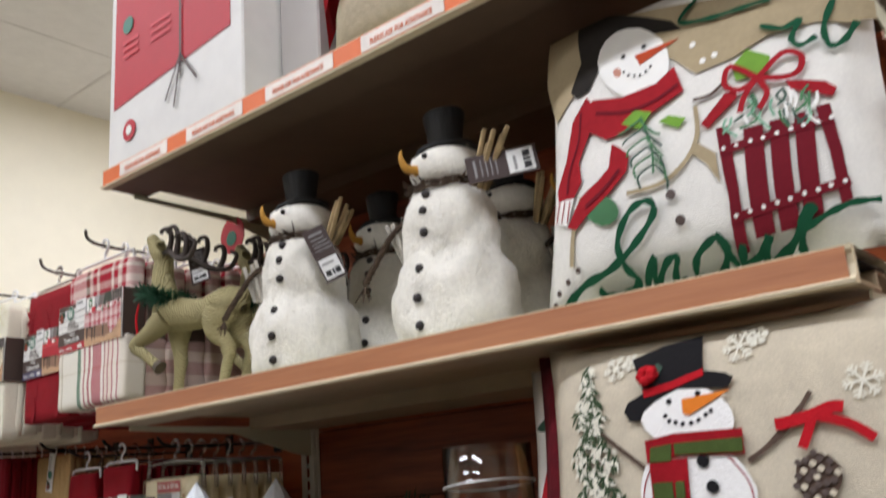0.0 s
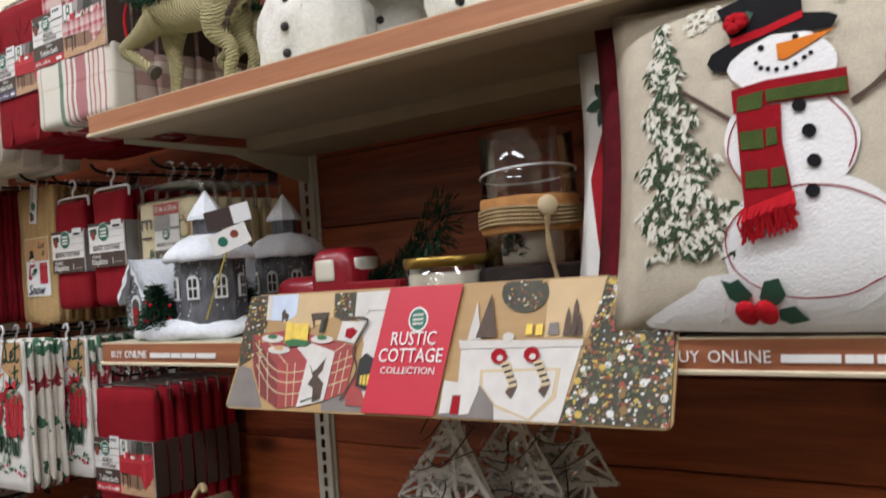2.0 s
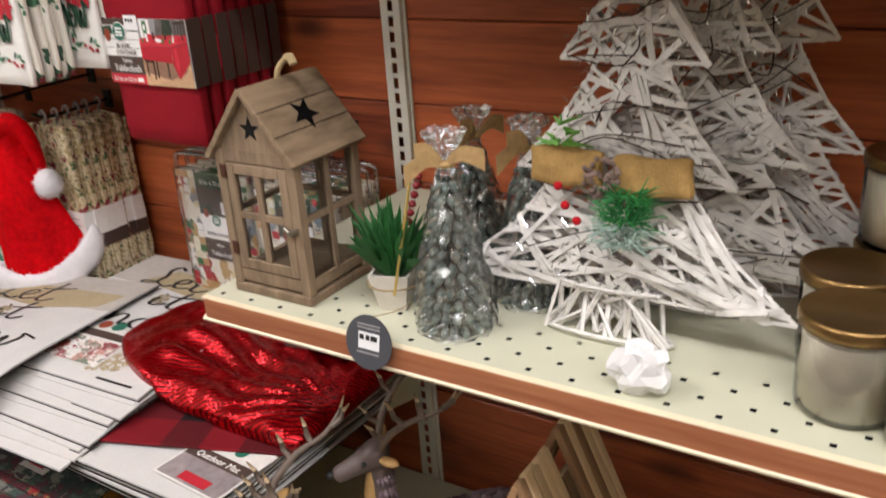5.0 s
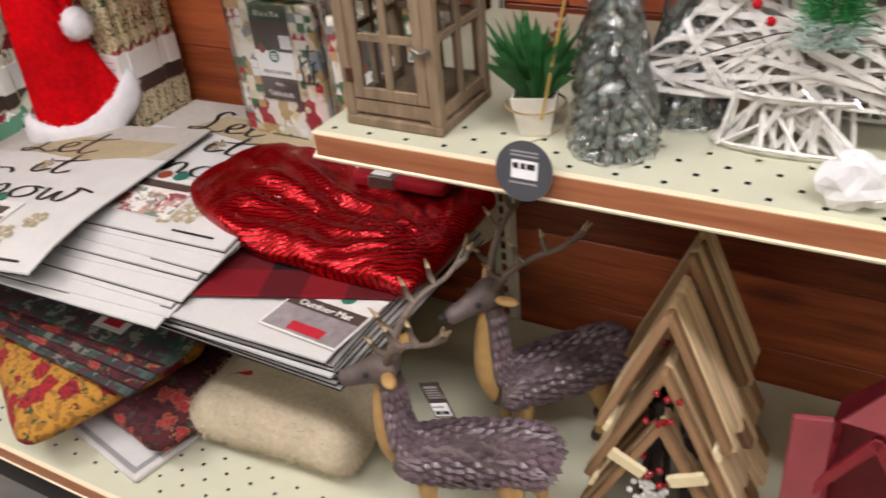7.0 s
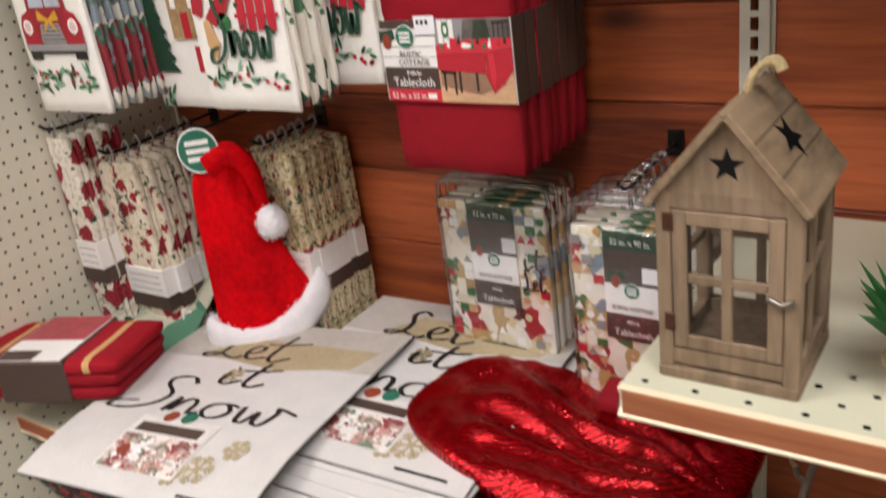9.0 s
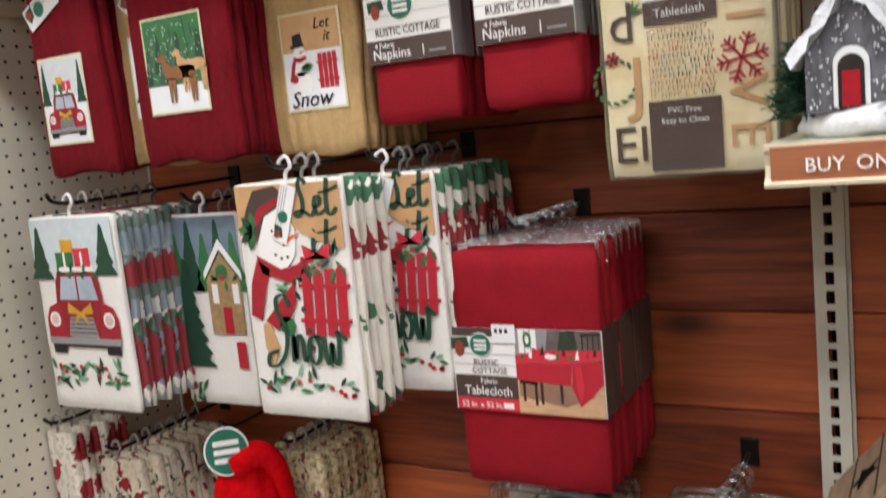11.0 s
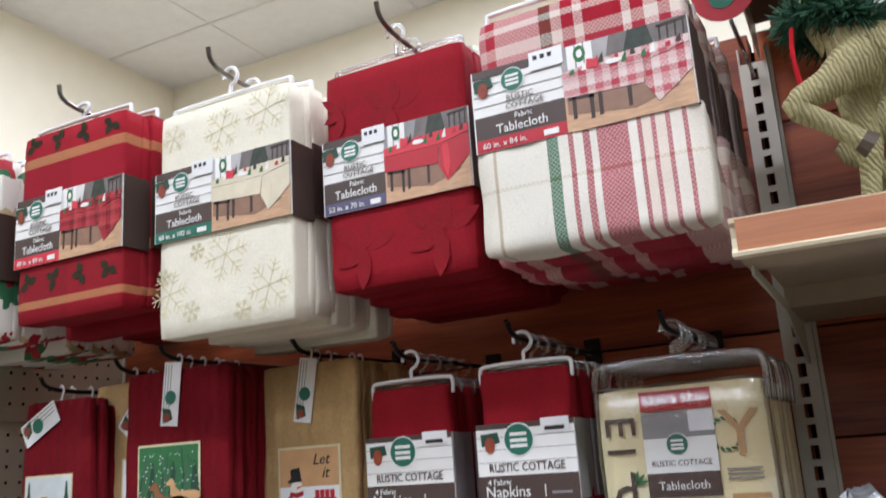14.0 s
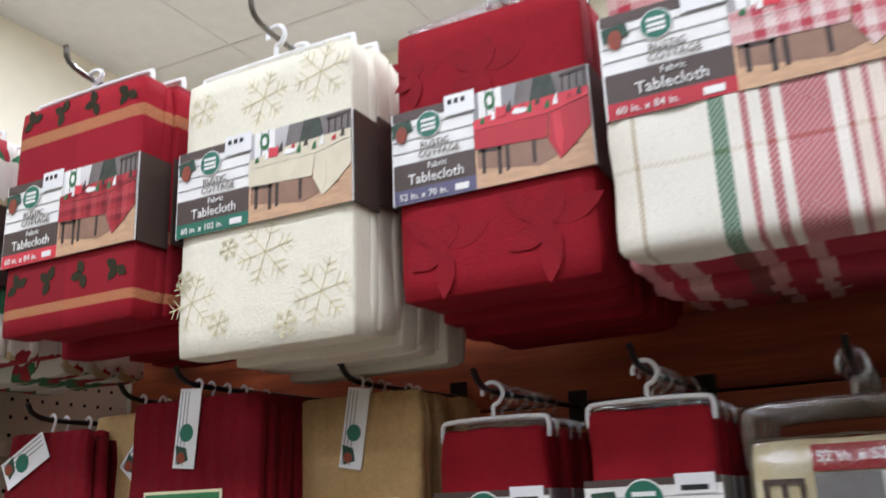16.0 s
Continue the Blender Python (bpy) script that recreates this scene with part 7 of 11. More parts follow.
art(pb, "scarf_tail", REDKNIT, 10, -72, 23, -35, 24, -35, -7, -28, -51, -47, -59, -67, -64, -70, -14)
art(pb, "scarf_stripe", GREENKNIT, 13, -69, 4, -50, 4, -49, -12, -68, -11)
art(pb, "scarf_stripe", GREENKNIT, 13, -47, 4, -39, 4, -38, -10, -47, -11)
art(pb, "scarf_stripe", GREENKNIT, 13, -65, -30, -47, -30, -47, -45, -65, -44)
art(pb, "scarf_stripe", GREENKNIT, 13, -44, -30, -33, -29, -31, -44, -44, -45)
brush(pb, "arm_line", STEM, 1, 4, -77, 17, -114, 45, -135, 61)
brush(pb, "arm_line", STEM, 1, 4, 18, 18, 37, 30, 66, 59)
brush(pb, "arm_line", STEM, 1, 4, 18, 17, 51, 40, 74, 70)
art(pb, "holly_leaf", DKGREEN, 9, -93, -117, -85, -120, -78, -117, -68, -130, -77, -139, -88, -133)
art(pb, "holly_leaf", DKGREEN, 9, -63, -133, -57, -120, -45, -118, -41, -131, -48, -138, -59, -141)
art(pb, "holly_leaf", DKGREEN, 9, -49, -142, -36, -140, -27, -151, -43, -154, -51, -150)
art(pb, "hat_leaf", DKGREEN, 9, -72, 107, -64, 115, -58, 110, -61, 103)
brush(pb, "ribbon", REDFELT, 8, 10, 75, 50, 55, 46, 44, 45)
brush(pb, "ribbon", REDFELT, 8, 10, 75, 50, 90, 55, 99, 54)
brush(pb, "ribbon", REDFELT, 8, 8, 75, 50, 70, 37, 64, 24)
brush(pb, "ribbon", REDFELT, 8, 8, 75, 50, 101, 41, 119, 28)
art(pb, "cone_felt", STEM, 4, 91, -1, 88, -8, 84, -13, 78, -17, 70, -18, 64, -17, 59, -12, 56, -6, 56, 2, 57, 10, 62, 15, 68, 19, 75, 20, 82, 18, 87, 13, 91, 7)
rnd = random.Random(8)
bm = bmesh.new()
for k in range(110):
    f = rnd.random()
    px, pz = -0.069 + 0.042 * f, -0.062 + 0.012 * f
    tube([(px, -0.006, pz), (px + rnd.uniform(-0.004, 0.004), -0.01 - rnd.random() * 0.006, pz - 0.012), (px + rnd.uniform(-0.006, 0.006), -0.008, pz - rnd.uniform(0.018, 0.03))], 0.0012, 4, bm)
part("scarf_fringe", bm, REDFELT, pb, "red yarn fringe")
for k in range(26):
    a, f = k * 2.4, (k / 26) ** 0.5
    leaf(pb, 0.073 + 0.018 * f * math.cos(a), 0.004 + 0.022 * f * math.sin(a), 0.006, 0.006, -1.57, -0.0045, BROWNPR if k % 3 else LINEN)
snowy, green = bmesh.new(), bmesh.new()
for k in range(980):
    f = rnd.random() ** 0.75
    px = max(-0.183, -0.148 + 0.030 * f + rnd.uniform(-1, 1) * (0.005 + 0.056 * f) * (0.72 + 0.28 * math.cos(f * 30)))
    pz, L, W, a = 0.128 - 0.222 * f, rnd.uniform(0.007, 0.014), rnd.uniform(0.0014, 0.0026), -1.57 + rnd.uniform(-1.2, 1.2)
    c, sn = math.cos(a), math.sin(a)
    poly([(px + c * u * L - sn * v * W, pz + sn * u * L + c * v * W) for u, v in ((0, 0), (0.4, 1), (1, 0), (0.4, -1))], -0.0008 - 0.0002 * (k % 5), 0.0003, green if k % 2 else snowy)
part("fir_stitching", green, FIRST, pb, "dark green stitched fir")["kind"] = "stuff"
part("snow_stitching", snowy, SNOWST, pb, "white stitched snow on the fir")["kind"] = "stuff"
for a, b, r in ((-0.112, 0.118, 0.014), (0.014, 0.121, 0.016), (0.115, 0.075, 0.016), (-0.095, 0.122, 0.009), (0.03, 0.128, 0.01)):
    flake(pb, a, b, r, -0.0006, SNOWST, 0.0022)
for px in (-0.075, -0.059):
    part("holly_berry", ball(px, -0.007, -0.1445, 0.0098), REDFELT, pb, "red felt holly berry", smooth=True)
bm = bmesh.new()
for k in range(9):
    ball(-0.072 + 0.006 * math.cos(k * 2.4), -0.006 - 0.002 * (k % 3), 0.103 + 0.006 * math.sin(k * 2.4), 0.0052, bm)
part("hat_flower", bm, REDFELT, pb, "red felt hat flower", smooth=True)
drape_all(pb, fnB, ("cover",))

pc = thing("throw_pillow", "deep red woven pillow with dark piping", "pillow", 1.058, -0.425, ZB + 0.160, rx=-10)
bm, _ = pillow_mesh(0.43, 0.32, 0.032, 16, 7)
part("cover", bm, mat("deep_red_velvet", "5c0d18", 0.9, var=0.35, scale=90, bump=0.6), pc, smooth=True)
pd = thing("throw_pillow", "white printed pillow with red scarf and holly", "pillow", 1.005, -0.365, ZB + 0.158, rx=-10)
bm, fnD = pillow_mesh(0.43, 0.312, 0.034, 16, 9)
part("cover", bm, CANVAS, pd, smooth=True)
pr(pd, "scarf_print", CRIMSON, [(-0.165, -0.13), (-0.135, -0.13), (-0.15, 0.02), (-0.17, 0.05), (-0.185, 0.0)], y0)
pr(pd, "fringe_print", WHITE, [(-0.165, -0.145), (-0.135, -0.145), (-0.135, -0.128), (-0.165, -0.128)], y0)
for k in range(6):
    leaf(pd, -0.165, 0.085, 0.03, 0.014, k * 1.1, y0 - 0.0002 * k, DKGREEN)
pr(pd, "hat_print", BROWNPR, [(-0.17, 0.04), (-0.14, 0.05), (-0.14, 0.09), (-0.165, 0.1)], y0)
drape_all(pd, fnD, ("cover",))


# ---- plush snowmen ----
SNOWFUR = mat("shaggy_white_fur", "ece8dd", 0.95, var=0.12, scale=130, bump=1.0, bscale=260, sheen=0.15)
HATM = mat("black_sisal_hat", "17181a", 0.6, var=0.3, scale=90, bump=0.8, stretch=(1, 1, 0.1))
TWIG = mat("brown_twig", "4a3c30", 0.85, var=0.35, scale=120, bump=0.6)
FROST = mat("frosted_twig", "b8b2a6", 0.85, var=0.4, scale=120, bump=0.6)
COALM = mat("coal_button", "1d1614", 0.5)
CARROT = mat("straw_nose", "c08a34", 0.7, var=0.2)
CARD = mat("brown_card", "3d2c28", 0.6, var=0.08)


def price_tag(parent, x, y, z, w, h, rz=0, ry=0, name="swing_tag"):
    t = part(name, box(-w / 2, w / 2, -0.0005, 0.0005, -h, 0), CARD, parent, "brown card swing tag")
    t.matrix_basis = pose(x, y, z, 0, ry, rz)
    s = part("price_label", box(-w * 0.42, w * 0.42, -0.0012, -0.0006, -h * 0.95, -h * 0.58), WHITEPL, t, "white price label")
    for k, (a, b) in enumerate(((-0.34, -0.1), (-0.04, 0.06), (0.1, 0.34))):
        part("print_bar", box(w * a, w * b, -0.0018, -0.0013, -h * 0.90, -h * 0.80), BLACKPR, t)
    part("print_bar", box(-w * 0.34, w * 0.2, -0.0018, -0.0013, -h * 0.70, -h * 0.66), GREYPR, t)
    for k in (0.10, 0.20, 0.27, 0.34, 0.41):
        part("print_bar", box(-w * 0.32, w * (0.32 if k < 0.15 else 0.1 + k), -0.0012, -0.0006, -h * k - (0.0032 if k < 0.15 else 0.0014), -h * k), GREYPR, t)
    return t


def sticks(parent, material, label, base, dirn, n, L, r, spread, rn):
    """A bundle of split sticks, thick ended, all much the same way."""
    d = Vector(dirn).normalized()
    u = d.orthogonal().normalized()
    w = d.cross(u)
    for k in range(n):
        a = 6.2832 * k / n
        o = Vector(base) + (u * math.cos(a) + w * math.sin(a)) * spread * rn.uniform(0.5, 1.1)
        e = o + (d + (u * math.cos(a) + w * math.sin(a)) * 0.12 + Vector((rn.uniform(-1, 1), rn.uniform(-1, 1), rn.uniform(-1, 1))) * 0.06) * L * rn.uniform(0.7, 1.1)
        part("stick", tube([o, (o + e) / 2, e], [r * rn.uniform(0.7, 1), r, r * 0.75], 6), material, parent, label)


def snowman(x, y, face, s=1.0, seed=0, tag=None):
    """A plush snowman; face: the bearing of its buttons, degrees from -y towards -x."""
    t = thing("plush_snowman", "shaggy white plush snowman with black top hat", "snowman", x, y, ZA, rz=-face, group="plush snowmen")
    prof = [(0.080, 0.0), (0.092, 0.008), (0.097, 0.03), (0.098, 0.065), (0.093, 0.092), (0.082, 0.112), (0.074, 0.124), (0.0725, 0.136), (0.074, 0.156), (0.0715, 0.182), (0.063, 0.206), (0.050, 0.222), (0.040, 0.230)]
    prof = [(p.x, p.y) for p in spline([(a, b, 0) for a, b in prof], 3)]
    bm = lathe([(r * s * 0.89, z * s) for r, z in prof], 60, amp=0.004, fs=26, seed=seed)
    rn = random.Random(seed)
    for v in bm.verts:
        d = Vector((v.co.x, v.co.y, 0)).normalized() if v.co.xy.length > 0.01 else Vector((0, 0, 1))
        q = v.co + Vector((seed, 0, 0))
        v.co += d * (0.006 * noise.noise(Vector((q.x * 34, q.y * 34, q.z * 22))) + 0.003 * noise.noise(Vector((q.x * 110, q.y * 110, q.z * 45))))
    bm.normal_update()
    tufts(bm, 9000, 0.0055, rn, lambda c: c.z > 0.003, 0.9)
    part("body", bm, SNOWFUR, t, smooth=True)
    hd = radians(-24)
    bm = lathe([(0.03 * s, 0.222 * s), (0.048 * s, 0.229 * s), (0.0545 * s, 0.248 * s), (0.051 * s, 0.268 * s), (0.03 * s, 0.282 * s)], 40, amp=0.002, fs=40, seed=seed + 3)
    bm.normal_update()
    tufts(bm, 900, 0.003, rn, None, 0.9)
    part("head", bm, SNOWFUR, t, smooth=True)
    bm = bmesh.new()
    for k in range(3):
        tube([((0.051 + 0.002 * math.sin(5 * a + 2 * k)) * s * math.cos(a), (0.051 + 0.002 * math.cos(4 * a + k)) * s * math.sin(a), (0.227 + 0.004 * math.sin(a * 3 + 2.1 * k) + 0.006 * math.sin(a)) * s) for a in [2 * math.pi * i / 36 for i in range(37)]], 0.0024, 5, bm)
    for k in range(26):
        a = rn.uniform(0, 6.2832)
        p = Vector((0.053 * s * math.cos(a), 0.053 * s * math.sin(a), 0.227 * s))
        tube([p, p + Vector((math.cos(a) * 0.012, math.sin(a) * 0.012, rn.uniform(-0.008, 0.014)))], [0.0014, 0.0005], 4, bm, cap=False)
    part("twig_collar", bm, TWIG, t, "twisted twig collar")
    hat_ = lathe([(0.043 * s, 0.276 * s), (0.0455 * s, 0.279 * s), (0.043 * s, 0.283 * s), (0.0255 * s, 0.285 * s), (0.0245 * s, 0.292 * s), (0.0265 * s, 0.312 * s), (0.0305 * s, 0.336 * s), (0.029 * s, 0.338 * s), (0.020 * s, 0.336 * s)], 44, amp=0.0012, fs=60, seed=seed)
    for v in hat_.verts:
        if v.co.z > 0.286 * s:
            k = 1 + 0.035 * math.sin(22 * math.atan2(v.co.y, v.co.x))
            v.co.x, v.co.y = v.co.x * k, v.co.y * k
        v.co.z += 0.10 * v.co.x
    part("top_hat", hat_, HATM, t, "black ribbed top hat", smooth=True)
    for z, rr in ((0.022, 0.090), (0.058, 0.092), (0.098, 0.083), (0.150, 0.068), (0.180, 0.067), (0.206, 0.058)):
        part("coal_button", ball(0, -rr * s * 0.985, z * s, 0.0068 * s, sy=0.7), COALM, t, smooth=True)
    fx, fy = math.sin(hd), -math.cos(hd)
    part("nose", tube(spline([(0.05 * s * fx, 0.05 * s * fy, 0.247 * s), (0.066 * s * fx, 0.066 * s * fy, 0.249 * s), (0.074 * s * fx, 0.074 * s * fy, 0.262 * s), (0.073 * s * fx, 0.073 * s * fy, 0.274 * s)], 4), [0.0085 * s - 0.0006 * s * i for i in range(13)], 8), CARROT, t, "straw-coloured nose", smooth=True)
    for a in (-0.42, 0.42):
        part("eye", ball(0.0535 * s * math.sin(hd + a), -0.0535 * s * math.cos(hd + a), 0.262 * s, 0.0042 * s), COALM, t)
    bm = bmesh.new()
    pts = spline([(-0.062 * s, -0.020 * s, 0.190 * s), (-0.080 * s, -0.034 * s, 0.170 * s), (-0.105 * s, -0.045 * s, 0.130 * s), (-0.120 * s, -0.05 * s, 0.105 * s)], 6)
    for k in range(3):
        tube([p + Vector((0.003 * math.sin(i * 1.1 + 2.1 * k), 0.003 * math.cos(i * 1.1 + 2.1 * k), 0)) for i, p in enumerate(pts)], 0.0026, 5, bm)
    for k in range(9):
        p = pts[-1] - Vector((0, 0, 0.004))
        tube([p, p + Vector((rn.uniform(-0.014, 0.006), rn.uniform(-0.01, 0.01), rn.uniform(-0.024, -0.006)))], [0.002, 0.0006], 4, bm, cap=False)
    part("twig_arm", bm, TWIG, t, "braided drooping twig arm")
    sticks(t, FROST, "greyish frosted stick", (-0.072 * s, -0.012 * s, 0.135 * s), (-0.22, -0.1, 1), 6, 0.062, 0.0042, 0.011, rn)
    sticks(t, BIRCH, "pale split stick", (0.066 * s, -0.02 * s, 0.205 * s), (0.62, -0.18, 1), 6, 0.075, 0.0044, 0.010, rn)
    if tag:
        price_tag(t, *tag)
    return t


BIRCH = mat("pale_split_wood", "95805f", 0.85, var=0.8, scale=90, bump=0.6, stretch=(1, 1, 0.3))
snowman(0.695, -0.352, -4, 0.97, 2, (0.064, -0.050, 0.214, 0.036, 0.092, 30, -97))
snowman(0.393, -0.352, -15, 0.965, 5, (0.058, -0.062, 0.212, 0.034, 0.086, 30, -24))
snowman(0.412, -0.185, -15, 0.95, 9)
snowman(0.665, -0.165, 2, 0.95, 12)
snowman(0.80, -0.145, 2, 0.93, 14)


# ---- reindeer ----
def feather_rows(bm, pts, rad, rows, n, L, W, rn, arc=(0.0, 6.2832), s0=0.02):
    """Overlapping pointed scales set in rows round a bent tube."""
    for row in range(rows):
        f = s0 + (0.97 - s0) * row / (rows - 1)
        x = f * (len(pts) - 1)
        i = min(len(pts) - 2, int(x))
        c = pts[i].lerp(pts[i + 1], x - i)
        ax = (pts[min(len(pts) - 1, i + 2)] - pts[max(0, i - 1)]).normalized()
        r = rad[i] + (rad[i + 1] - rad[i]) * (x - i)
        up = Vector((0, 1, 0)).cross(ax).normalized()
        for k in range(n):
            a = arc[0] + (arc[1] - arc[0]) * (k + 0.5 * (row % 2)) / n + rn.uniform(-0.08, 0.08)
            nrm = Vector((0, 1, 0)) * math.cos(a) + up * math.sin(a)
            sd = ax.cross(nrm)
            p = c + nrm * r * 0.99 + ax * rn.uniform(-0.002, 0.002)
            l, w = L * rn.uniform(0.85, 1.15), W * rn.uniform(0.9, 1.15)
            at = lambda u, v, h: p + ax * l * u + sd * w * v + nrm * h
            vs = [bm.verts.new(q) for q in (at(0, 0, 0), at(0.35, 0.9, 0.001), at(0.7, 0.85, 0.003), at(1, 0, 0.006), at(0.7, -0.85, 0.003), at(0.35, -0.9, 0.001), at(0.55, 0, 0.0072))]
            for q in range(6):
                bm.faces.new((vs[q], vs[(q + 1) % 6], vs[6]))


def feathered_deer(x, y, rz, seed, lift=0.0, leg_up=0.0, size=1.0):
    """A short-legged resin deer with an upright neck, its nose along -x."""
    t = thing("feathered_reindeer", "grey-brown resin reindeer with leaf-feather coat", "reindeer figure", x, y, ZDECK, rz, "feathered reindeer")
    rn = random.Random(seed)
    pts = spline([(-0.122, 0, 0.105), (-0.098, 0, 0.101), (-0.05, 0, 0.104), (0.0, 0, 0.107), (0.05, 0, 0.110), (0.082, 0, 0.108), (0.098, 0, 0.100)], 5)
    n = len(pts)
    rad = [0.004 + 0.043 * math.sin(math.pi * min(1.0, max(0.0, 0.10 + 0.86 * i / (n - 1)))) ** 0.42 + 0.006 * math.exp(-((i / (n - 1) - 0.84) / 0.14) ** 2) for i in range(n)]
    part("body", tube(pts, rad, 18), DEERHEAD, t, smooth=True)
    hz = 0.262 + lift
    npts = spline([(-0.088, 0, 0.108), (-0.112, 0, 0.140), (-0.118, 0, 0.192 + 0.5 * lift), (-0.116, 0, hz - 0.005)], 5)
    nrad = [0.036 - 0.019 * (i / (len(npts) - 1)) ** 0.6 for i in range(len(npts))]
    part("neck", tube(npts, nrad, 14), DEERHEAD, t, smooth=True)
    tp = spline([(-0.108, 0, 0.070), (-0.122, 0, 0.105), (-0.130, 0, 0.140), (-0.131, 0, 0.192 + 0.5 * lift), (-0.126, 0, hz - 0.014)], 5)
    part("throat", tube(tp, [0.014 + 0.009 * math.sin(math.pi * i / (len(tp) - 1)) - 0.004 * i / len(tp) for i in range(len(tp))], 10), DEERTAN, t, "tan throat", smooth=True)
    hp = spline([(-0.100, 0, hz + 0.004), (-0.118, 0, hz + 0.008), (-0.140, 0, hz - 0.001), (-0.166, 0, hz - 0.011), (-0.190, 0, hz - 0.019)], 4)
    part("head", tube(hp, [1.18 * q for q in (0.010, 0.0165, 0.0195, 0.021, 0.0215, 0.021, 0.020, 0.0185, 0.017, 0.0155, 0.0145, 0.0138, 0.013, 0.0125, 0.012, 0.0105, 0.005)][:len(hp)], 12), DEERHEAD, t, smooth=True)
    part("nose", ball(-0.195, 0, hz - 0.015, 0.008, sz=0.8), BLACKPR, t, "dark nose", smooth=True)
    for sy in (-1, 1):
        part("eye", ball(-0.144, sy * 0.0215, hz + 0.007, 0.0045), BLACKPR, t, "dark glossy eye", smooth=True)
        ear = part("ear", ball(0, 0, 0, 0.025, None, 3, 0.42, 1.0, 0.26), DEERTAN, t, "tan inside of the ear", smooth=True)
        ear.matrix_basis = pose(-0.106, sy * 0.038, hz + 0.014, sy * 14, 0, -sy * 24)
        main = spline([(-0.114, sy * 0.010, hz + 0.018), (-0.100, sy * 0.030, hz + 0.056), (-0.070, sy * 0.056, hz + 0.090), (-0.032, sy * 0.078, hz + 0.112), (-0.010, sy * 0.098, hz + 0.146)], 4)
        m = len(main)
        bm = tube(main, [0.0072 - 0.0003 * i for i in range(m)], 8)
        tips = bmesh.new()
        tube([main[-1], main[-1] + Vector((0.004, sy * 0.007, 0.016))], [0.0034, 0.001], 6, tips)
        for k, v in ((3, (-0.034, 0.004, 0.040)), (7, (-0.024, 0.006, 0.046)), (10, (-0.014, 0.002, 0.050)), (13, (0.026, 0.014, 0.030))):
            p, d = main[k], Vector((v[0], sy * v[1], v[2])) * rn.uniform(0.85, 1.15)
            tube([p, p + d * 0.35 + Vector((d.x * 0.2, 0, 0)), p + d * 0.68], [0.0050, 0.0044, 0.0036], 6, bm)
            tube([p + d * 0.66, p + d], [0.0037, 0.0012], 6, tips)
        a = part("antler", bm, ANT_T, t, smooth=True)
        part("antler_tip", tips, ANTIP, a, "pale tan antler tips", smooth=True)
        hx = 0.060 + 0.014 * sy
        leg = spline([(hx, sy * 0.020, 0.098), (hx + 0.006, sy * 0.025, 0.066), (hx + 0.018, sy * 0.025, 0.042), (hx + 0.010, sy * 0.025, 0.018), (hx + 0.006, sy * 0.025, 0.004)], 4)
        lr = [max(0.009, 0.027 - 0.0023 * i) for i in range(len(leg))]
        part("hind_leg", tube(leg, lr, 10), DEERTAN, t, smooth=True)
        fx = -0.084 - 0.010 * sy
        fleg = spline([(fx, sy * 0.018, 0.090), (fx - 0.004, sy * 0.022, 0.058), (fx, sy * 0.022, 0.030), (fx - 0.002, sy * 0.022, 0.004)], 4)
        part("fore_leg", tube(fleg, [max(0.009, 0.020 - 0.0018 * i) for i in range(len(fleg))], 10), DEERTAN, t, smooth=True)
        for lx in (hx + 0.005, fx - 0.003):
            part("hoof", lathe([(0.0125, 0), (0.0115, 0.008), (0.009, 0.014)], 12, None, lx, sy * (0.025 if lx > 0 else 0.022), 0), HOOF, t, "dark red-brown hoof", smooth=True)
    part("tail", tube([(0.092, 0, 0.122), (0.106, 0, 0.118), (0.108, 0, 0.098)], [0.011, 0.012, 0.003], 8), DEERTAN, t, "tan tail", smooth=True)
    bm = bmesh.new()
    feather_rows(bm, pts, rad, 19, 22, 0.022, 0.0066, rn)
    feather_rows(bm, npts[::-1], nrad[::-1], 11, 11, 0.016, 0.0050, rn, (-3.47, 0.33), 0.12)
    part("feather_coat", bm, FEATH, t, "overlapping carved grey-brown leaf feathers")["kind"] = "stuff"
    for o in t.children:
        kind = o.name.split(".")[0]
        if kind in ("hind_leg", "fore_leg"):
            o.scale.z = 1 + leg_up / 0.09
        elif kind != "hoof":
            o.location.z += leg_up
    t.scale = (size, size, size)
    return t


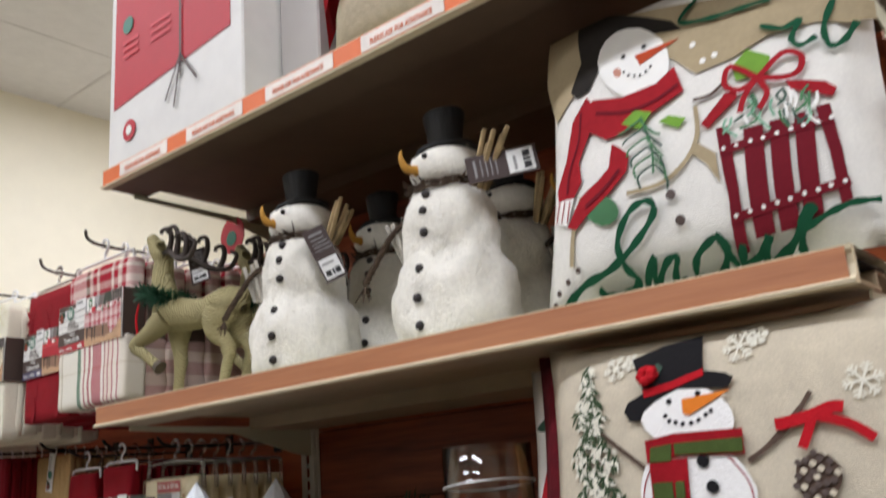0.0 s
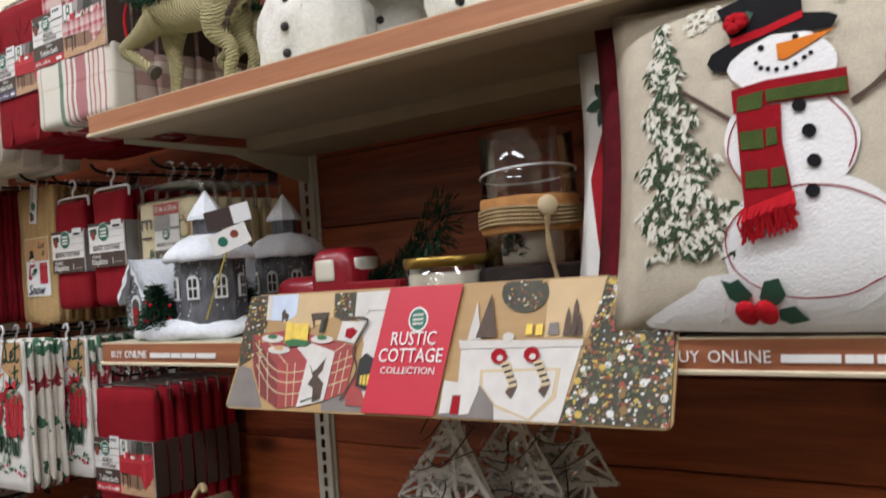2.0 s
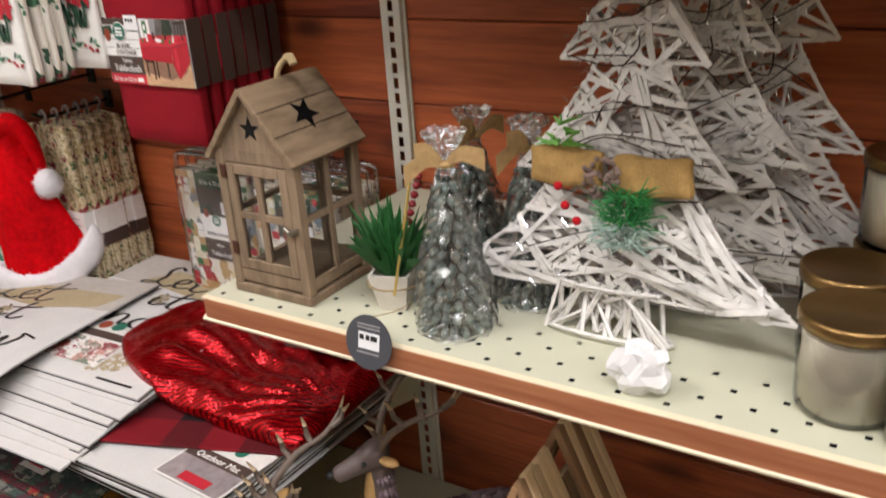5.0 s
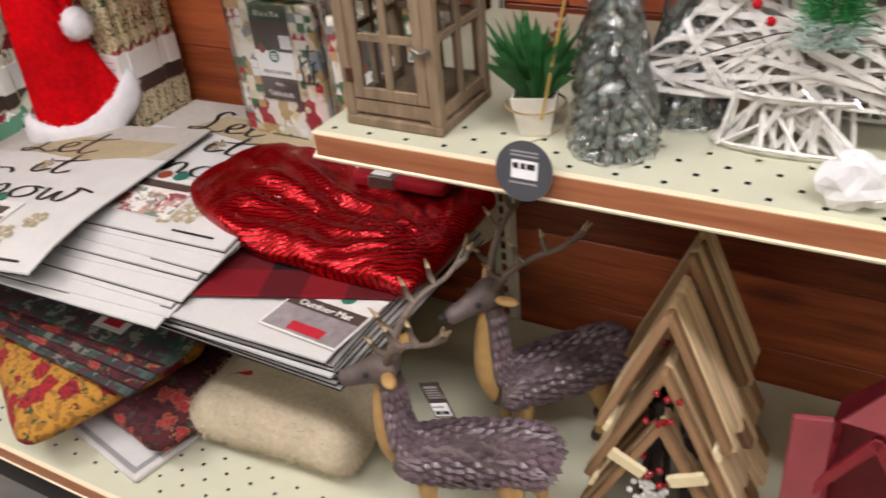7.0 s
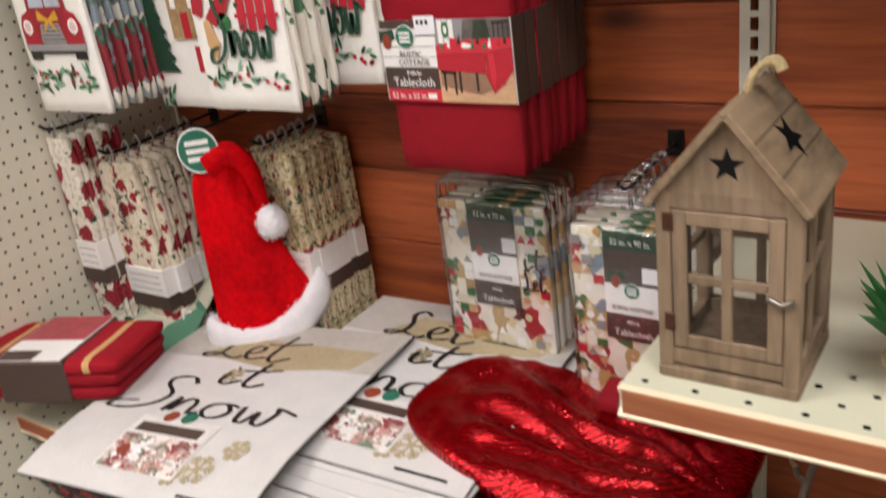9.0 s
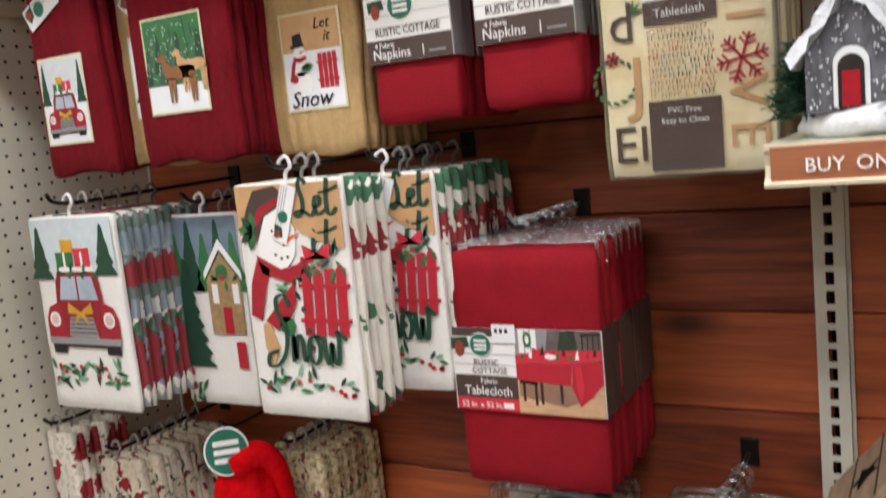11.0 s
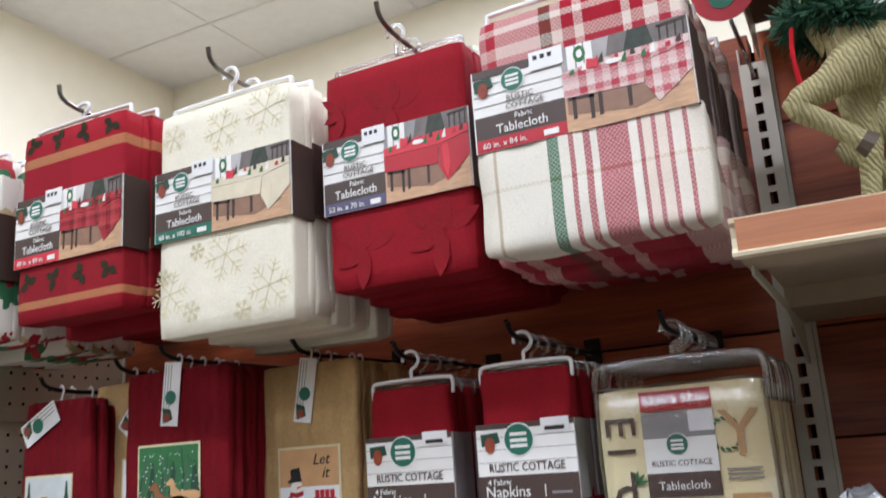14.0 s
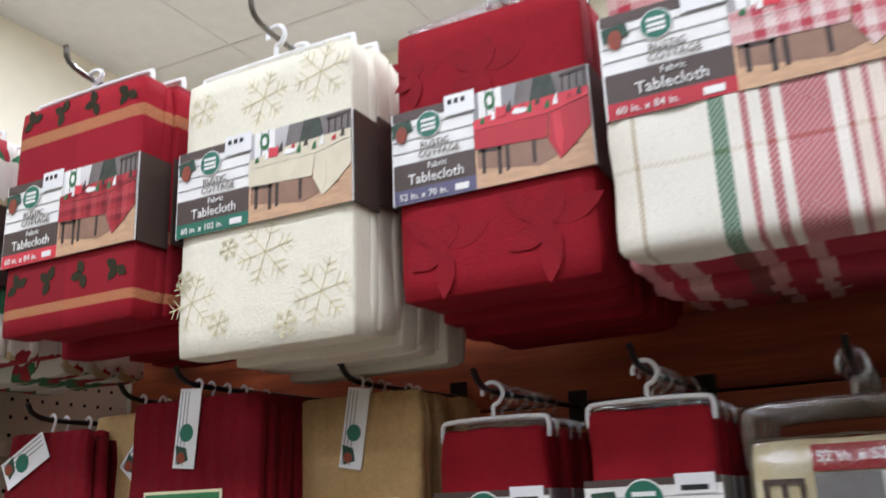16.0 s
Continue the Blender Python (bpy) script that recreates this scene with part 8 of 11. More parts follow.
def carved(name, light, dark, ringscale=34):
    m = mat(name, light, 0.75, var=0.12, scale=60)
    nt = m.node_tree
    b = nt.nodes["Principled BSDF"]
    tc = nt.nodes.new("ShaderNodeTexCoord")
    wv = nt.nodes.new("ShaderNodeTexWave")
    wv.wave_type, wv.rings_direction = "RINGS", "SPHERICAL"
    wv.inputs["Scale"].default_value, wv.inputs["Distortion"].default_value, wv.inputs["Detail"].default_value, wv.inputs["Detail Scale"].default_value = ringscale, 5, 2.0, 1.6
    mp = nt.nodes.new("ShaderNodeMapping")
    mp.inputs["Location"].default_value = (-0.055, 0.03, -0.14)
    mp.inputs["Scale"].default_value = (1, 0.6, 0.7)
    nt.links.new(tc.outputs["Object"], mp.inputs[0])
    nt.links.new(mp.outputs[0], wv.inputs[0])
    cr = nt.nodes.new("ShaderNodeValToRGB")
    cr.color_ramp.elements[0].color, cr.color_ramp.elements[0].position = (*rgb(dark), 1), 0.02
    cr.color_ramp.elements[1].color, cr.color_ramp.elements[1].position = (*rgb(light), 1), 0.2
    nt.links.new(wv.outputs["Fac"], cr.inputs[0])
    nt.links.new(cr.outputs[0], b.inputs["Base Color"])
    bp = nt.nodes.new("ShaderNodeBump")
    bp.inputs["Strength"].default_value, bp.inputs["Distance"].default_value = 0.7, 0.003
    nt.links.new(wv.outputs["Fac"], bp.inputs["Height"])
    nt.links.new(bp.outputs[0], b.inputs["Normal"])
    return m


CARVED = carved("carved_olive_wood", "b0a57a", "8a7f58", 88)
ANTLERB = mat("dark_antler", "3a2f28", 0.7, var=0.3, scale=90, bump=0.5)
WREATHM = mat("green_tinsel", "1e4a30", 0.7, var=0.4, scale=200)


def wreath(parent, cx, cy, cz, r, tilt, seed=0, name="wreath", n=260, L=0.016):
    rn = random.Random(seed)
    bm = bmesh.new()
    for k in range(n):
        a = rn.uniform(0, 2 * math.pi)
        p = Vector((r * math.cos(a), r * math.sin(a), 0))
        d = Vector((rn.uniform(-1, 1), rn.uniform(-1, 1), rn.uniform(-1, 1))).normalized()
        tube([p, p + d * L * rn.uniform(0.6, 1.2)], [0.0014, 0.0007], 3, bm, cap=False)
    o = part(name, bm, WREATHM, parent, "small green tinsel wreath")
    o.matrix_basis = pose(cx, cy, cz, 0, tilt, 0)
    o["kind"] = "stuff"
    return o


def carved_deer(x, y, rz, seed, tag=False):
    """A prancing carved deer, its nose up and along -x, antlers swept back and curled."""
    t = thing("carved_reindeer", "olive carved-wood reindeer with a green wreath collar", "reindeer figure", x, y, ZA, rz, group="carved reindeer")
    s = 0.170
    V = lambda *p: [(a * s, b * s, c * s) for a, b, c in p]
    pts = spline(V((-0.50, 0, 0.86), (-0.40, 0, 0.86), (-0.2, 0, 0.82), (0.05, 0, 0.80), (0.28, 0, 0.83), (0.43, 0, 0.83), (0.52, 0, 0.78)), 4)
    rr = [0.06, 0.12, 0.155, 0.17, 0.178, 0.178, 0.172, 0.166, 0.16, 0.153, 0.147, 0.143, 0.142, 0.145, 0.152, 0.16, 0.168, 0.174, 0.176, 0.172, 0.165, 0.15, 0.128, 0.09, 0.04]
    part("body", tube(pts, [r * s * 1.05 for r in rr], 18), CARVED, t, smooth=True)
    pts = spline(V((-0.34, 0, 0.88), (-0.44, 0, 1.06), (-0.47, 0, 1.25), (-0.45, 0, 1.43)), 5)
    part("neck", tube(pts, [s * (0.165 - 0.075 * (i / 15) ** 0.8) for i in range(16)], 14), CARVED, t, smooth=True)
    pts = spline(V((-0.38, 0, 1.41), (-0.46, 0, 1.46), (-0.55, 0, 1.56), (-0.61, 0, 1.67), (-0.63, 0, 1.70)), 4)
    part("head", tube(pts, [s * r for r in (0.03, 0.07, 0.092, 0.103, 0.107, 0.106, 0.1, 0.093, 0.086, 0.078, 0.072, 0.066, 0.062, 0.058, 0.05, 0.036, 0.02)], 14), CARVED, t, smooth=True)
    part("tail", tube(V((0.47, 0, 0.88), (0.56, 0, 0.93), (0.60, 0, 1.0)), [0.07 * s, 0.06 * s, 0.012 * s], 8), CARVED, t, smooth=True)
    for sy in (-1, 1):
        part("ear", tube(V((-0.40, sy * 0.08, 1.50), (-0.36, sy * 0.17, 1.54), (-0.33, sy * 0.24, 1.53)), [0.03 * s, 0.05 * s, 0.008 * s], 8), CARVED, t, smooth=True)
        o = 0.04 * (1 if sy > 0 else -1)
        leg = spline(V((0.34, sy * 0.09, 0.80), (0.33 + o, sy * 0.115, 0.58), (0.47 + o, sy * 0.11, 0.40), (0.43 + o, sy * 0.11, 0.20), (0.40 + o, sy * 0.11, 0.045)), 4)
        part("hind_leg", tube(leg, [s * r for r in (0.15, 0.165, 0.16, 0.145, 0.122, 0.098, 0.08, 0.07, 0.064, 0.06, 0.056, 0.053, 0.051, 0.05, 0.05, 0.052, 0.055)], 12), CARVED, t, smooth=True)
        part("hoof", tube(V((0.40 + o, sy * 0.11, 0.06), (0.385 + o, sy * 0.11, 0.0)), [0.056 * s, 0.072 * s], 10), HOOF, t, "dark brown hoof")
        if sy < 0:
            leg = V((-0.33, -0.10, 0.80), (-0.52, -0.12, 0.66), (-0.70, -0.12, 0.56), (-0.56, -0.12, 0.44), (-0.42, -0.12, 0.33))
        else:
            leg = V((-0.32, 0.10, 0.80), (-0.35, 0.11, 0.58), (-0.33, 0.11, 0.38), (-0.35, 0.11, 0.20), (-0.37, 0.11, 0.045))
        sl = spline(leg, 4)
        part("fore_leg", tube(sl, [s * r for r in (0.13, 0.13, 0.12, 0.105, 0.09, 0.08, 0.072, 0.068, 0.07, 0.064, 0.058, 0.053, 0.05, 0.05, 0.05, 0.052, 0.054)], 12), CARVED, t, smooth=True)
        a, b = Vector(leg[-1]), (Vector(leg[-1]) - Vector(leg[-2])).normalized()
        part("hoof", tube([a - b * 0.002, a + b * 0.0085], [0.056 * s, 0.07 * s], 10), HOOF, t, "dark brown hoof")
        bm = bmesh.new()
        main = spline(V((-0.40, sy * 0.06, 1.48), (-0.26, sy * 0.14, 1.44), (-0.06, sy * 0.24, 1.32), (0.12, sy * 0.30, 1.30), (0.2, sy * 0.32, 1.42), (0.13, sy * 0.32, 1.48)), 5)
        tube(main, [s * (0.036 - 0.0007 * i) for i in range(len(main))], 8, bm)
        for k, h in ((4, 0.22), (8, 0.28), (12, 0.24)):
            p = main[k]
            tube(spline([p, p + Vector((0.05 * s, sy * 0.02 * s, h * 0.55 * s)), p + Vector((0.03 * s, sy * 0.03 * s, h * s)), p + Vector((-0.05 * s, sy * 0.03 * s, h * 1.04 * s)), p + Vector((-0.07 * s, sy * 0.03 * s, h * 0.86 * s))], 4), [s * (0.032 - 0.0009 * i) for i in range(17)], 7, bm)
        part("antler", bm, ANTLERB, t, "dark brown curled antler", smooth=True)
    wreath(t, -0.445 * s, 0, 1.02 * s, 0.19 * s, 18, seed, n=1300, L=0.022)
    part("ribbon", tube(spline(V((-0.66, -0.12, 0.98), (-0.68, -0.14, 0.82), (-0.66, -0.13, 0.62)), 4), [0.0022] * 8 + [0.0015], 5), REDFELT, t, "thin red ribbon")
    if tag:
        price_tag(t, -0.040, 0.036, 0.262, 0.036, 0.062, 6, -12)
    return t


HOOF = mat("dark_hoof", "4d4030", 0.6, var=0.2)
carved_deer(0.178, -0.392, 16, 0, True)
carved_deer(0.215, -0.245, 8, 3)
carved_deer(0.235, -0.115, 12, 5)

FEATH = mat("grey_brown_feather", "66555a", 0.3, var=0.6, scale=70, bump=0.3)
DEERHEAD = mat("taupe_resin", "5d4f4a", 0.55, var=0.3, scale=80, bump=0.4)
DEERTAN = mat("tan_resin", "b08a55", 0.6, var=0.25, scale=50, bump=0.4)
ANT_T = mat("antler_resin", "6b5c50", 0.55, var=0.4, scale=40)
ANTIP = mat("antler_tip_resin", "a08a6a", 0.5, var=0.3, scale=60)
HOOF = mat("hoof_resin", "3a211c", 0.4, var=0.3, scale=60)
dA = feathered_deer(0.205, -0.512, 20, 3, 0.0, 0.085, 0.92)
price_tag(dA, -0.046, -0.058, 0.378, 0.034, 0.058, -20, -22)
feathered_deer(0.229, -0.268, 47, 8, 0.020, 0.05, 0.95)


# ---- top shelf: boxed tree, cloth sack, notice strip ----
for k in range(6):
    x0 = 0.012 + 0.2 * k
    part("notice", box(x0 + 0.05, x0 + 0.195, -0.0078, -0.0068, 0.0062, LIP - 0.0045), mat("notice_white", "e8dfd6", 0.5), shelf_z, "white notice strip", loc=(0, -SD + 0.006, -LIP))
    letters("PLEASE ASK FOR ASSISTANCE", 0.0115, ORANGE, shelf_z, x0 + 0.122, -SD - 0.0026, -LIP + 0.0115, "CENTER", squeeze=0.72)
CARTON = mat("white_carton", "dcdad6", 0.55, var=0.06, scale=30, bump=0.1)
bx = thing("tree_box", "white and red carton of a small pre-lit tree", "box", 0.0, 0, ZZ)
part("carton", box(0.012, 0.405, -0.472, -0.10, 0.0, 0.52, 0.003), CARTON, bx)
pr(bx, "red_panel", REDPR, [(0.03, 0.11), (0.375, 0.14), (0.375, 0.51), (0.03, 0.51)], -0.4735, 0.001)
fir(bx, 0.24, 0.30, 0.19, 0.16, -0.4746, DKGREEN, 5)
rnd = random.Random(3)
for k in range(36):
    leaf(bx, 0.24 + rnd.uniform(-0.07, 0.07), 0.32 + rnd.uniform(-0.03, 0.1), 0.03, 0.008, rnd.uniform(3.6, 5.8), -0.4756, [GREENPR, DKGREEN, GOLDPR][k % 3])
for ln in ([(0.24, 0.30), (0.243, 0.1)], [(0.242, 0.14), (0.2, 0.07)], [(0.242, 0.14), (0.29, 0.08)], [(0.242, 0.13), (0.225, 0.05)]):
    part("stand_print", stroke(ln, 0.005, -0.4765), BROWNPR, bx)
pr(bx, "round_print", REDPR, ring(0.085, 0.055, 0.02), -0.4745)
pr(bx, "round_print", WHITE, ring(0.085, 0.055, 0.009), -0.4755)
pr(bx, "badge_disc", TEALPR, ring(0.075, 0.42, 0.024), -0.4755)
letters("Pre-Lit Tree", 0.034, WHITE, bx, 0.05, -0.476, 0.34)
pr(bx, "badge_disc", TEALPR, ring(0.075, 0.265, 0.017), -0.4755)
for k in range(3):
    pr(bx, "text_bar", PINKPR, R(0.06, 0.11, 0.2 + 0.014 * k, 0.206 + 0.014 * k), -0.4755)
    pr(bx, "text_bar", PINKPR, R(0.15, 0.21, 0.2 + 0.014 * k, 0.206 + 0.014 * k), -0.4755)
bx2 = thing("grey_carton", "plain pale grey cardboard carton", "box", 0, 0, ZZ)
part("carton", box(0.409, 0.50, -0.40, -0.1, 0, 0.5, 0.003), mat("grey_carton", "b3aeaa", 0.6, var=0.06, scale=20), bx2)
SACKM = mat("cream_fleece", "b8ab93", 0.95, var=0.15, scale=90, bump=0.8)
sk = thing("plush_sack", "beige fleece figure base with red felt petals", "decoration", 0.66, -0.30, ZZ)
bm = lathe([(0.14, 0), (0.165, 0.03), (0.16, 0.1), (0.13, 0.2), (0.08, 0.32), (0.03, 0.4)], 30, amp=0.012, fs=14, seed=4)
part("fleece_body", bm, SACKM, sk, smooth=True)
for k, a in enumerate((-2.5, -1.9, -1.3, -0.7)):
    c, s_ = math.cos(a), math.sin(a)
    pts = [(0, 0.0), (0.06, -0.06), (0.035, -0.16), (0, -0.2 + 0.04 * (k % 2)), (-0.035, -0.15), (-0.06, -0.05)]
    bm = bmesh.new()
    vs = [bm.verts.new((-s_ * u + c * (0.12 + 0.05 * min(1, -v * 6)), c * u + s_ * (0.12 + 0.05 * min(1, -v * 6)), 0.26 + v)) for u, v in pts]
    ctr = bm.verts.new((c * 0.178, s_ * 0.178, 0.18))
    for i in range(len(vs)):
        bm.faces.new((vs[i - 1], vs[i], ctr))
    bmesh.ops.solidify(bm, geom=bm.faces[:], thickness=0.004)
    part("felt_petal", bm, REDFELT, sk, "red felt petal")
rs = thing("round_sign", "small round red sign on a clear stem", "sign", 0.0, -0.19, 0)
part("disc", poly(ring(-0.004, 2.03, 0.038, 30), 0, 0.002), REDPR, rs)
part("green_logo", poly(ring(-0.006, 2.024, 0.016, 20), -0.001, 0.0008), TEALPR, rs)
part("stem", tube([(0, 0.003, 1.99), (0, 0.1, 1.985), (0, 0.188, 1.985)], 0.003, 6), CLEARPL, rs)

# ---- middle shelf: houses, truck, jar, hurricane lamp, header sign ----
STONE = mat("glitter_grey_resin", "55565a", 0.4, var=0.85, scale=110, bump=1.0, stretch=(1, 1, 0.35))
SNOWM = mat("sparkle_snow", "e4e7ea", 0.75, var=0.14, scale=160, bump=1.0)
WINM = mat("window_white", "dfe2e0", 0.5)
WINDK = mat("window_dark", "2a2522", 0.3)
NEEDLE = mat("fir_needles", "1f3d2a", 0.8, var=0.4, scale=150)


def needles(cx, cy, cz, r, h, n, seed, L=0.014, bm=None, cone=True, rad=0.0009):
    """A bushy little fir of separate needles."""
    rn = random.Random(seed)
    bm = bm or bmesh.new()
    for k in range(n):
        f = rn.random()
        rr = r * (1 - f) * rn.uniform(0.3, 1) if cone else r * rn.random()
        a = rn.uniform(0, 6.283)
        p = Vector((cx + rr * math.cos(a), cy + rr * math.sin(a), cz + h * f))
        d = Vector((math.cos(a) + rn.uniform(-0.5, 0.5), math.sin(a) + rn.uniform(-0.5, 0.5), rn.uniform(-0.5, 0.8))).normalized()
        tube([p, p + d * L * rn.uniform(0.6, 1.3)], [rad * 1.4, rad * 0.5], 3, bm, cap=False)
    return bm


def arch(w, h, n=8):
    return [(-w / 2, 0), (w / 2, 0)] + [(w / 2 * math.cos(math.pi * k / n), h - w / 2 + w / 2 * math.sin(math.pi * k / n)) for k in range(n + 1)]


def put(o, m):
    o.matrix_basis = m
    return o


def wall_window(parent, ang, rr, z, w=0.022, h=0.036):
    m = pose(0, 0, 0, 0, 0, ang) @ pose(0, -rr, z)
    wn = put(part("window", poly(arch(w, h), -0.003, 0.003), WINM, parent, "white arched window"), m)
    for sx in (-1, 1):
        for k in (0, 1):
            x0 = 0.0015 if sx > 0 else -w / 2 + 0.003
            part("pane", poly(R(x0, x0 + w / 2 - 0.0045, 0.003 + k * h * 0.42, 0.003 + k * h * 0.42 + h * 0.34), -0.0038, 0.0006), WINDK, wn)


def church(x, y, rz, seed=0, tag=True):
    t = thing("snowy_church", "glittery grey church ornament with snowy roof", "ornament", x, y, ZB, rz, group="snowy churches")
    bm = lathe([(0.080, 0), (0.090, 0.006), (0.088, 0.018), (0.072, 0.027), (0.02, 0.03)], 44, cx=-0.044, amp=0.006, fs=36, seed=seed, sx=1.36, sy=0.78)
    part("snow_base", bm, SNOWM, t, smooth=True)
    bm = lathe([(0.052, 0.02), (0.0525, 0.07), (0.052, 0.122)], 8)
    bmesh.ops.subdivide_edges(bm, edges=bm.edges[:], cuts=5, use_grid_fill=True)
    for v in bm.verts:
        v.co += Vector((v.co.x, v.co.y, 0)).normalized() * 0.0022 * noise.noise(Vector((v.co.x * 160, v.co.y * 160, v.co.z * 40)))
    part("tower", bm, STONE, t)
    bm = bmesh.new()
    rn = random.Random(seed + 40)
    for k in range(260):
        a, z = rn.uniform(0, 6.2832), rn.uniform(0.03, 0.122)
        q = 0.0525 * math.cos(math.pi / 8) / math.cos((a + math.pi / 8) % (math.pi / 4) - math.pi / 8) + 0.001
        L = rn.uniform(0.001, 0.0042)
        tube([(q * math.cos(a), q * math.sin(a), z), (q * math.cos(a), q * math.sin(a), z + L)], rn.uniform(0.0004, 0.001), 3, bm)
    part("frost_fleck", bm, SNOWM, t, "white frost flecks")["kind"] = "stuff"
    bm = lathe([(0.054, 0.116), (0.0665, 0.115), (0.068, 0.120), (0.062, 0.129), (0.046, 0.142), (0.028, 0.152)], 40, amp=0.003, fs=60, seed=seed + 2)
    for v in bm.verts:
        if v.co.z < 0.121:
            v.co.z -= 0.004 * max(0, noise.noise(Vector((v.co.x * 90, v.co.y * 90, seed))))
    part("snow_roof", bm, SNOWM, t, smooth=True)
    part("cupola", lathe([(0.0215, 0.148), (0.0215, 0.178)], 8), STONE, t)
    part("cupola_roof", lathe([(0.029, 0.175), (0.0285, 0.180), (0.016, 0.199), (0.001, 0.219)], 8, amp=0.001, fs=60), SNOWM, t, "snow-covered cone roof")
    for a in (22.5, 67.5, 112.5, -22.5):
        wall_window(t, a, 0.0495, 0.058, 0.019, 0.035)
    porch = part("porch", box(-0.034, 0.034, -0.045, 0.04, 0.02, 0.075), STONE, t)
    put(porch, pose(-0.116, -0.002, 0, 0, 0, -6))
    bm = bmesh.new()
    f0 = [bm.verts.new((u, -0.045, v)) for u, v in ((-0.034, 0.075), (0.034, 0.075), (0, 0.118))]
    f1 = [bm.verts.new((u, 0.04, v)) for u, v in ((-0.034, 0.075), (0.034, 0.075), (0, 0.118))]
    bm.faces.new(f0)
    bm.faces.new(f1[::-1])
    for i in range(3):
        bm.faces.new((f0[i - 1], f0[i], f1[i], f1[i - 1]))
    part("gable", bm, STONE, porch)
    bm = bmesh.new()
    for k in range(150):
        u, v = rn.uniform(-0.034, 0.034), rn.uniform(0.022, 0.11)
        if v < 0.075 or abs(u) < (0.118 - v) * 0.8:
            box(u, u + rn.uniform(0.0005, 0.0016), -0.0465, -0.045, v, v + rn.uniform(0.0006, 0.003), bm=bm)
    part("frost_fleck", bm, SNOWM, porch, "white frost flecks")["kind"] = "stuff"
    for sx in (-1, 1):
        bm = bmesh.new()
        q = [(sx * 0.046, 0.064), (0, 0.124), (0, 0.112), (sx * 0.042, 0.056)]
        a0 = [bm.verts.new((u, -0.055, v)) for u, v in q]
        a1 = [bm.verts.new((u, 0.04, v)) for u, v in q]
        bm.faces.new(a0)
        bm.faces.new(a1[::-1])
        for i in range(4):
            bm.faces.new((a0[i - 1], a0[i], a1[i], a1[i - 1]))
        bmesh.ops.subdivide_edges(bm, edges=bm.edges[:], cuts=7, use_grid_fill=True)
        for v in bm.verts:
            v.co += Vector(noise.noise_vector(v.co * 90 + Vector((seed, sx, 0)))) * 0.0045
        part("snow_slope", bm, SNOWM, porch, smooth=True)
    part("door_arch", poly(arch(0.026, 0.046), -0.0475, 0.002), WINM, porch, "white arched door frame", loc=(0, 0, 0.024))
    part("door_recess", poly(arch(0.019, 0.040), -0.0485, 0.002), WINDK, porch, "dark arched doorway", loc=(0, 0, 0.024))
    part("door", poly(R(-0.0065, 0.0065, 0, 0.027), -0.0492, 0.002), CRIMSON, porch, "red door", loc=(0, 0, 0.024))
    part("little_fir", needles(-0.160, -0.012, 0.018, 0.026, 0.06, 620, seed + 5), NEEDLE, t)["kind"] = "stuff"
    part("little_fir", needles(-0.062, -0.052, 0.018, 0.032, 0.062, 820, seed + 6), NEEDLE, t)["kind"] = "stuff"
    bm = bmesh.new()
    rn = random.Random(seed)
    for q in range(10):
        ball(-0.062 + rn.uniform(-0.03, 0.03), -0.06 + rn.uniform(-0.02, 0.01), 0.04 + rn.uniform(-0.01, 0.03), 0.003, bm, 1)
    part("berries", bm, REDFELT, t, "tiny red berries")
    if tag:
        tg = put(part("swing_tag", box(-0.032, 0.032, -0.0006, 0.0006, -0.014, 0.014), CARD, t, "brown and white swing tag"), pose(0.085, -0.03, 0.172, 0, -12, 40))
        part("price_label", box(0.006, 0.032, -0.0012, -0.0006, -0.012, 0.014), WHITEPL, tg)
        t2 = put(part("swing_tag", box(-0.028, 0.028, -0.0006, 0.0006, -0.015, 0.015), WHITE, t, "white swing tag with badge"), pose(0.092, -0.035, 0.140, 0, -20, 40))
        part("tag_badge", poly(ring(-0.010, 0, 0.007), -0.0012, 0.0006), TEALPR, t2)
        part("tag_cone", poly(ring(0.009, 0.004, 0.006, 8), -0.0012, 0.0006), CONE, t2)
        part("wire", tube(spline([(0.085, -0.035, 0.125), (0.078, -0.05, 0.08), (0.062, -0.06, 0.03)], 5), 0.0013, 5), mat("yellow_wire", "b9a44a", 0.4, 0.4), t, "thin yellow cord")
    return t


church(0.188, -0.405, 0, 2)
church(0.172, -0.235, -4, 7, False)

TRUCKR = mat("truck_red", "8a1220", 0.35, var=0.08, scale=40, coat=0.3)
tk = thing("toy_truck", "red ceramic pickup truck with tree in its bed", "toy truck", 0.392, -0.322, ZB)
part("chassis", box(-0.125, 0.125, -0.045, 0.045, 0.018, 0.045, 0.006, seg=2), TRUCKR, tk)
bm = rbox(0.1, 0.08, 0.05, 0.022, 8, cx=-0.07, cz=0.055)
part("bonnet", bm, TRUCKR, tk, smooth=True)
bm = rbox(0.082, 0.084, 0.09, 0.02, 8, cx=-0.002, cz=0.072)
for v in bm.verts:
    if v.co.z > 0.08:
        v.co.x = -0.002 + (v.co.x + 0.002) * (1 - (v.co.z - 0.08) * 5)
part("cab", bm, TRUCKR, tk, smooth=True)
CABW = mat("cream_window", "d8d2c0", 0.3, var=0.05)
for sx in (-1, 1):
    part("cab_window", rbox(0.036, 0.004, 0.03, 0.006, 4, cx=-0.005, cy=sx * 0.0425, cz=0.086), CABW, tk, "cream side window", smooth=True)
part("rear_window", rbox(0.004, 0.05, 0.028, 0.002, 4, cx=0.036, cz=0.088), CABW, tk, "cream rear window", smooth=True)
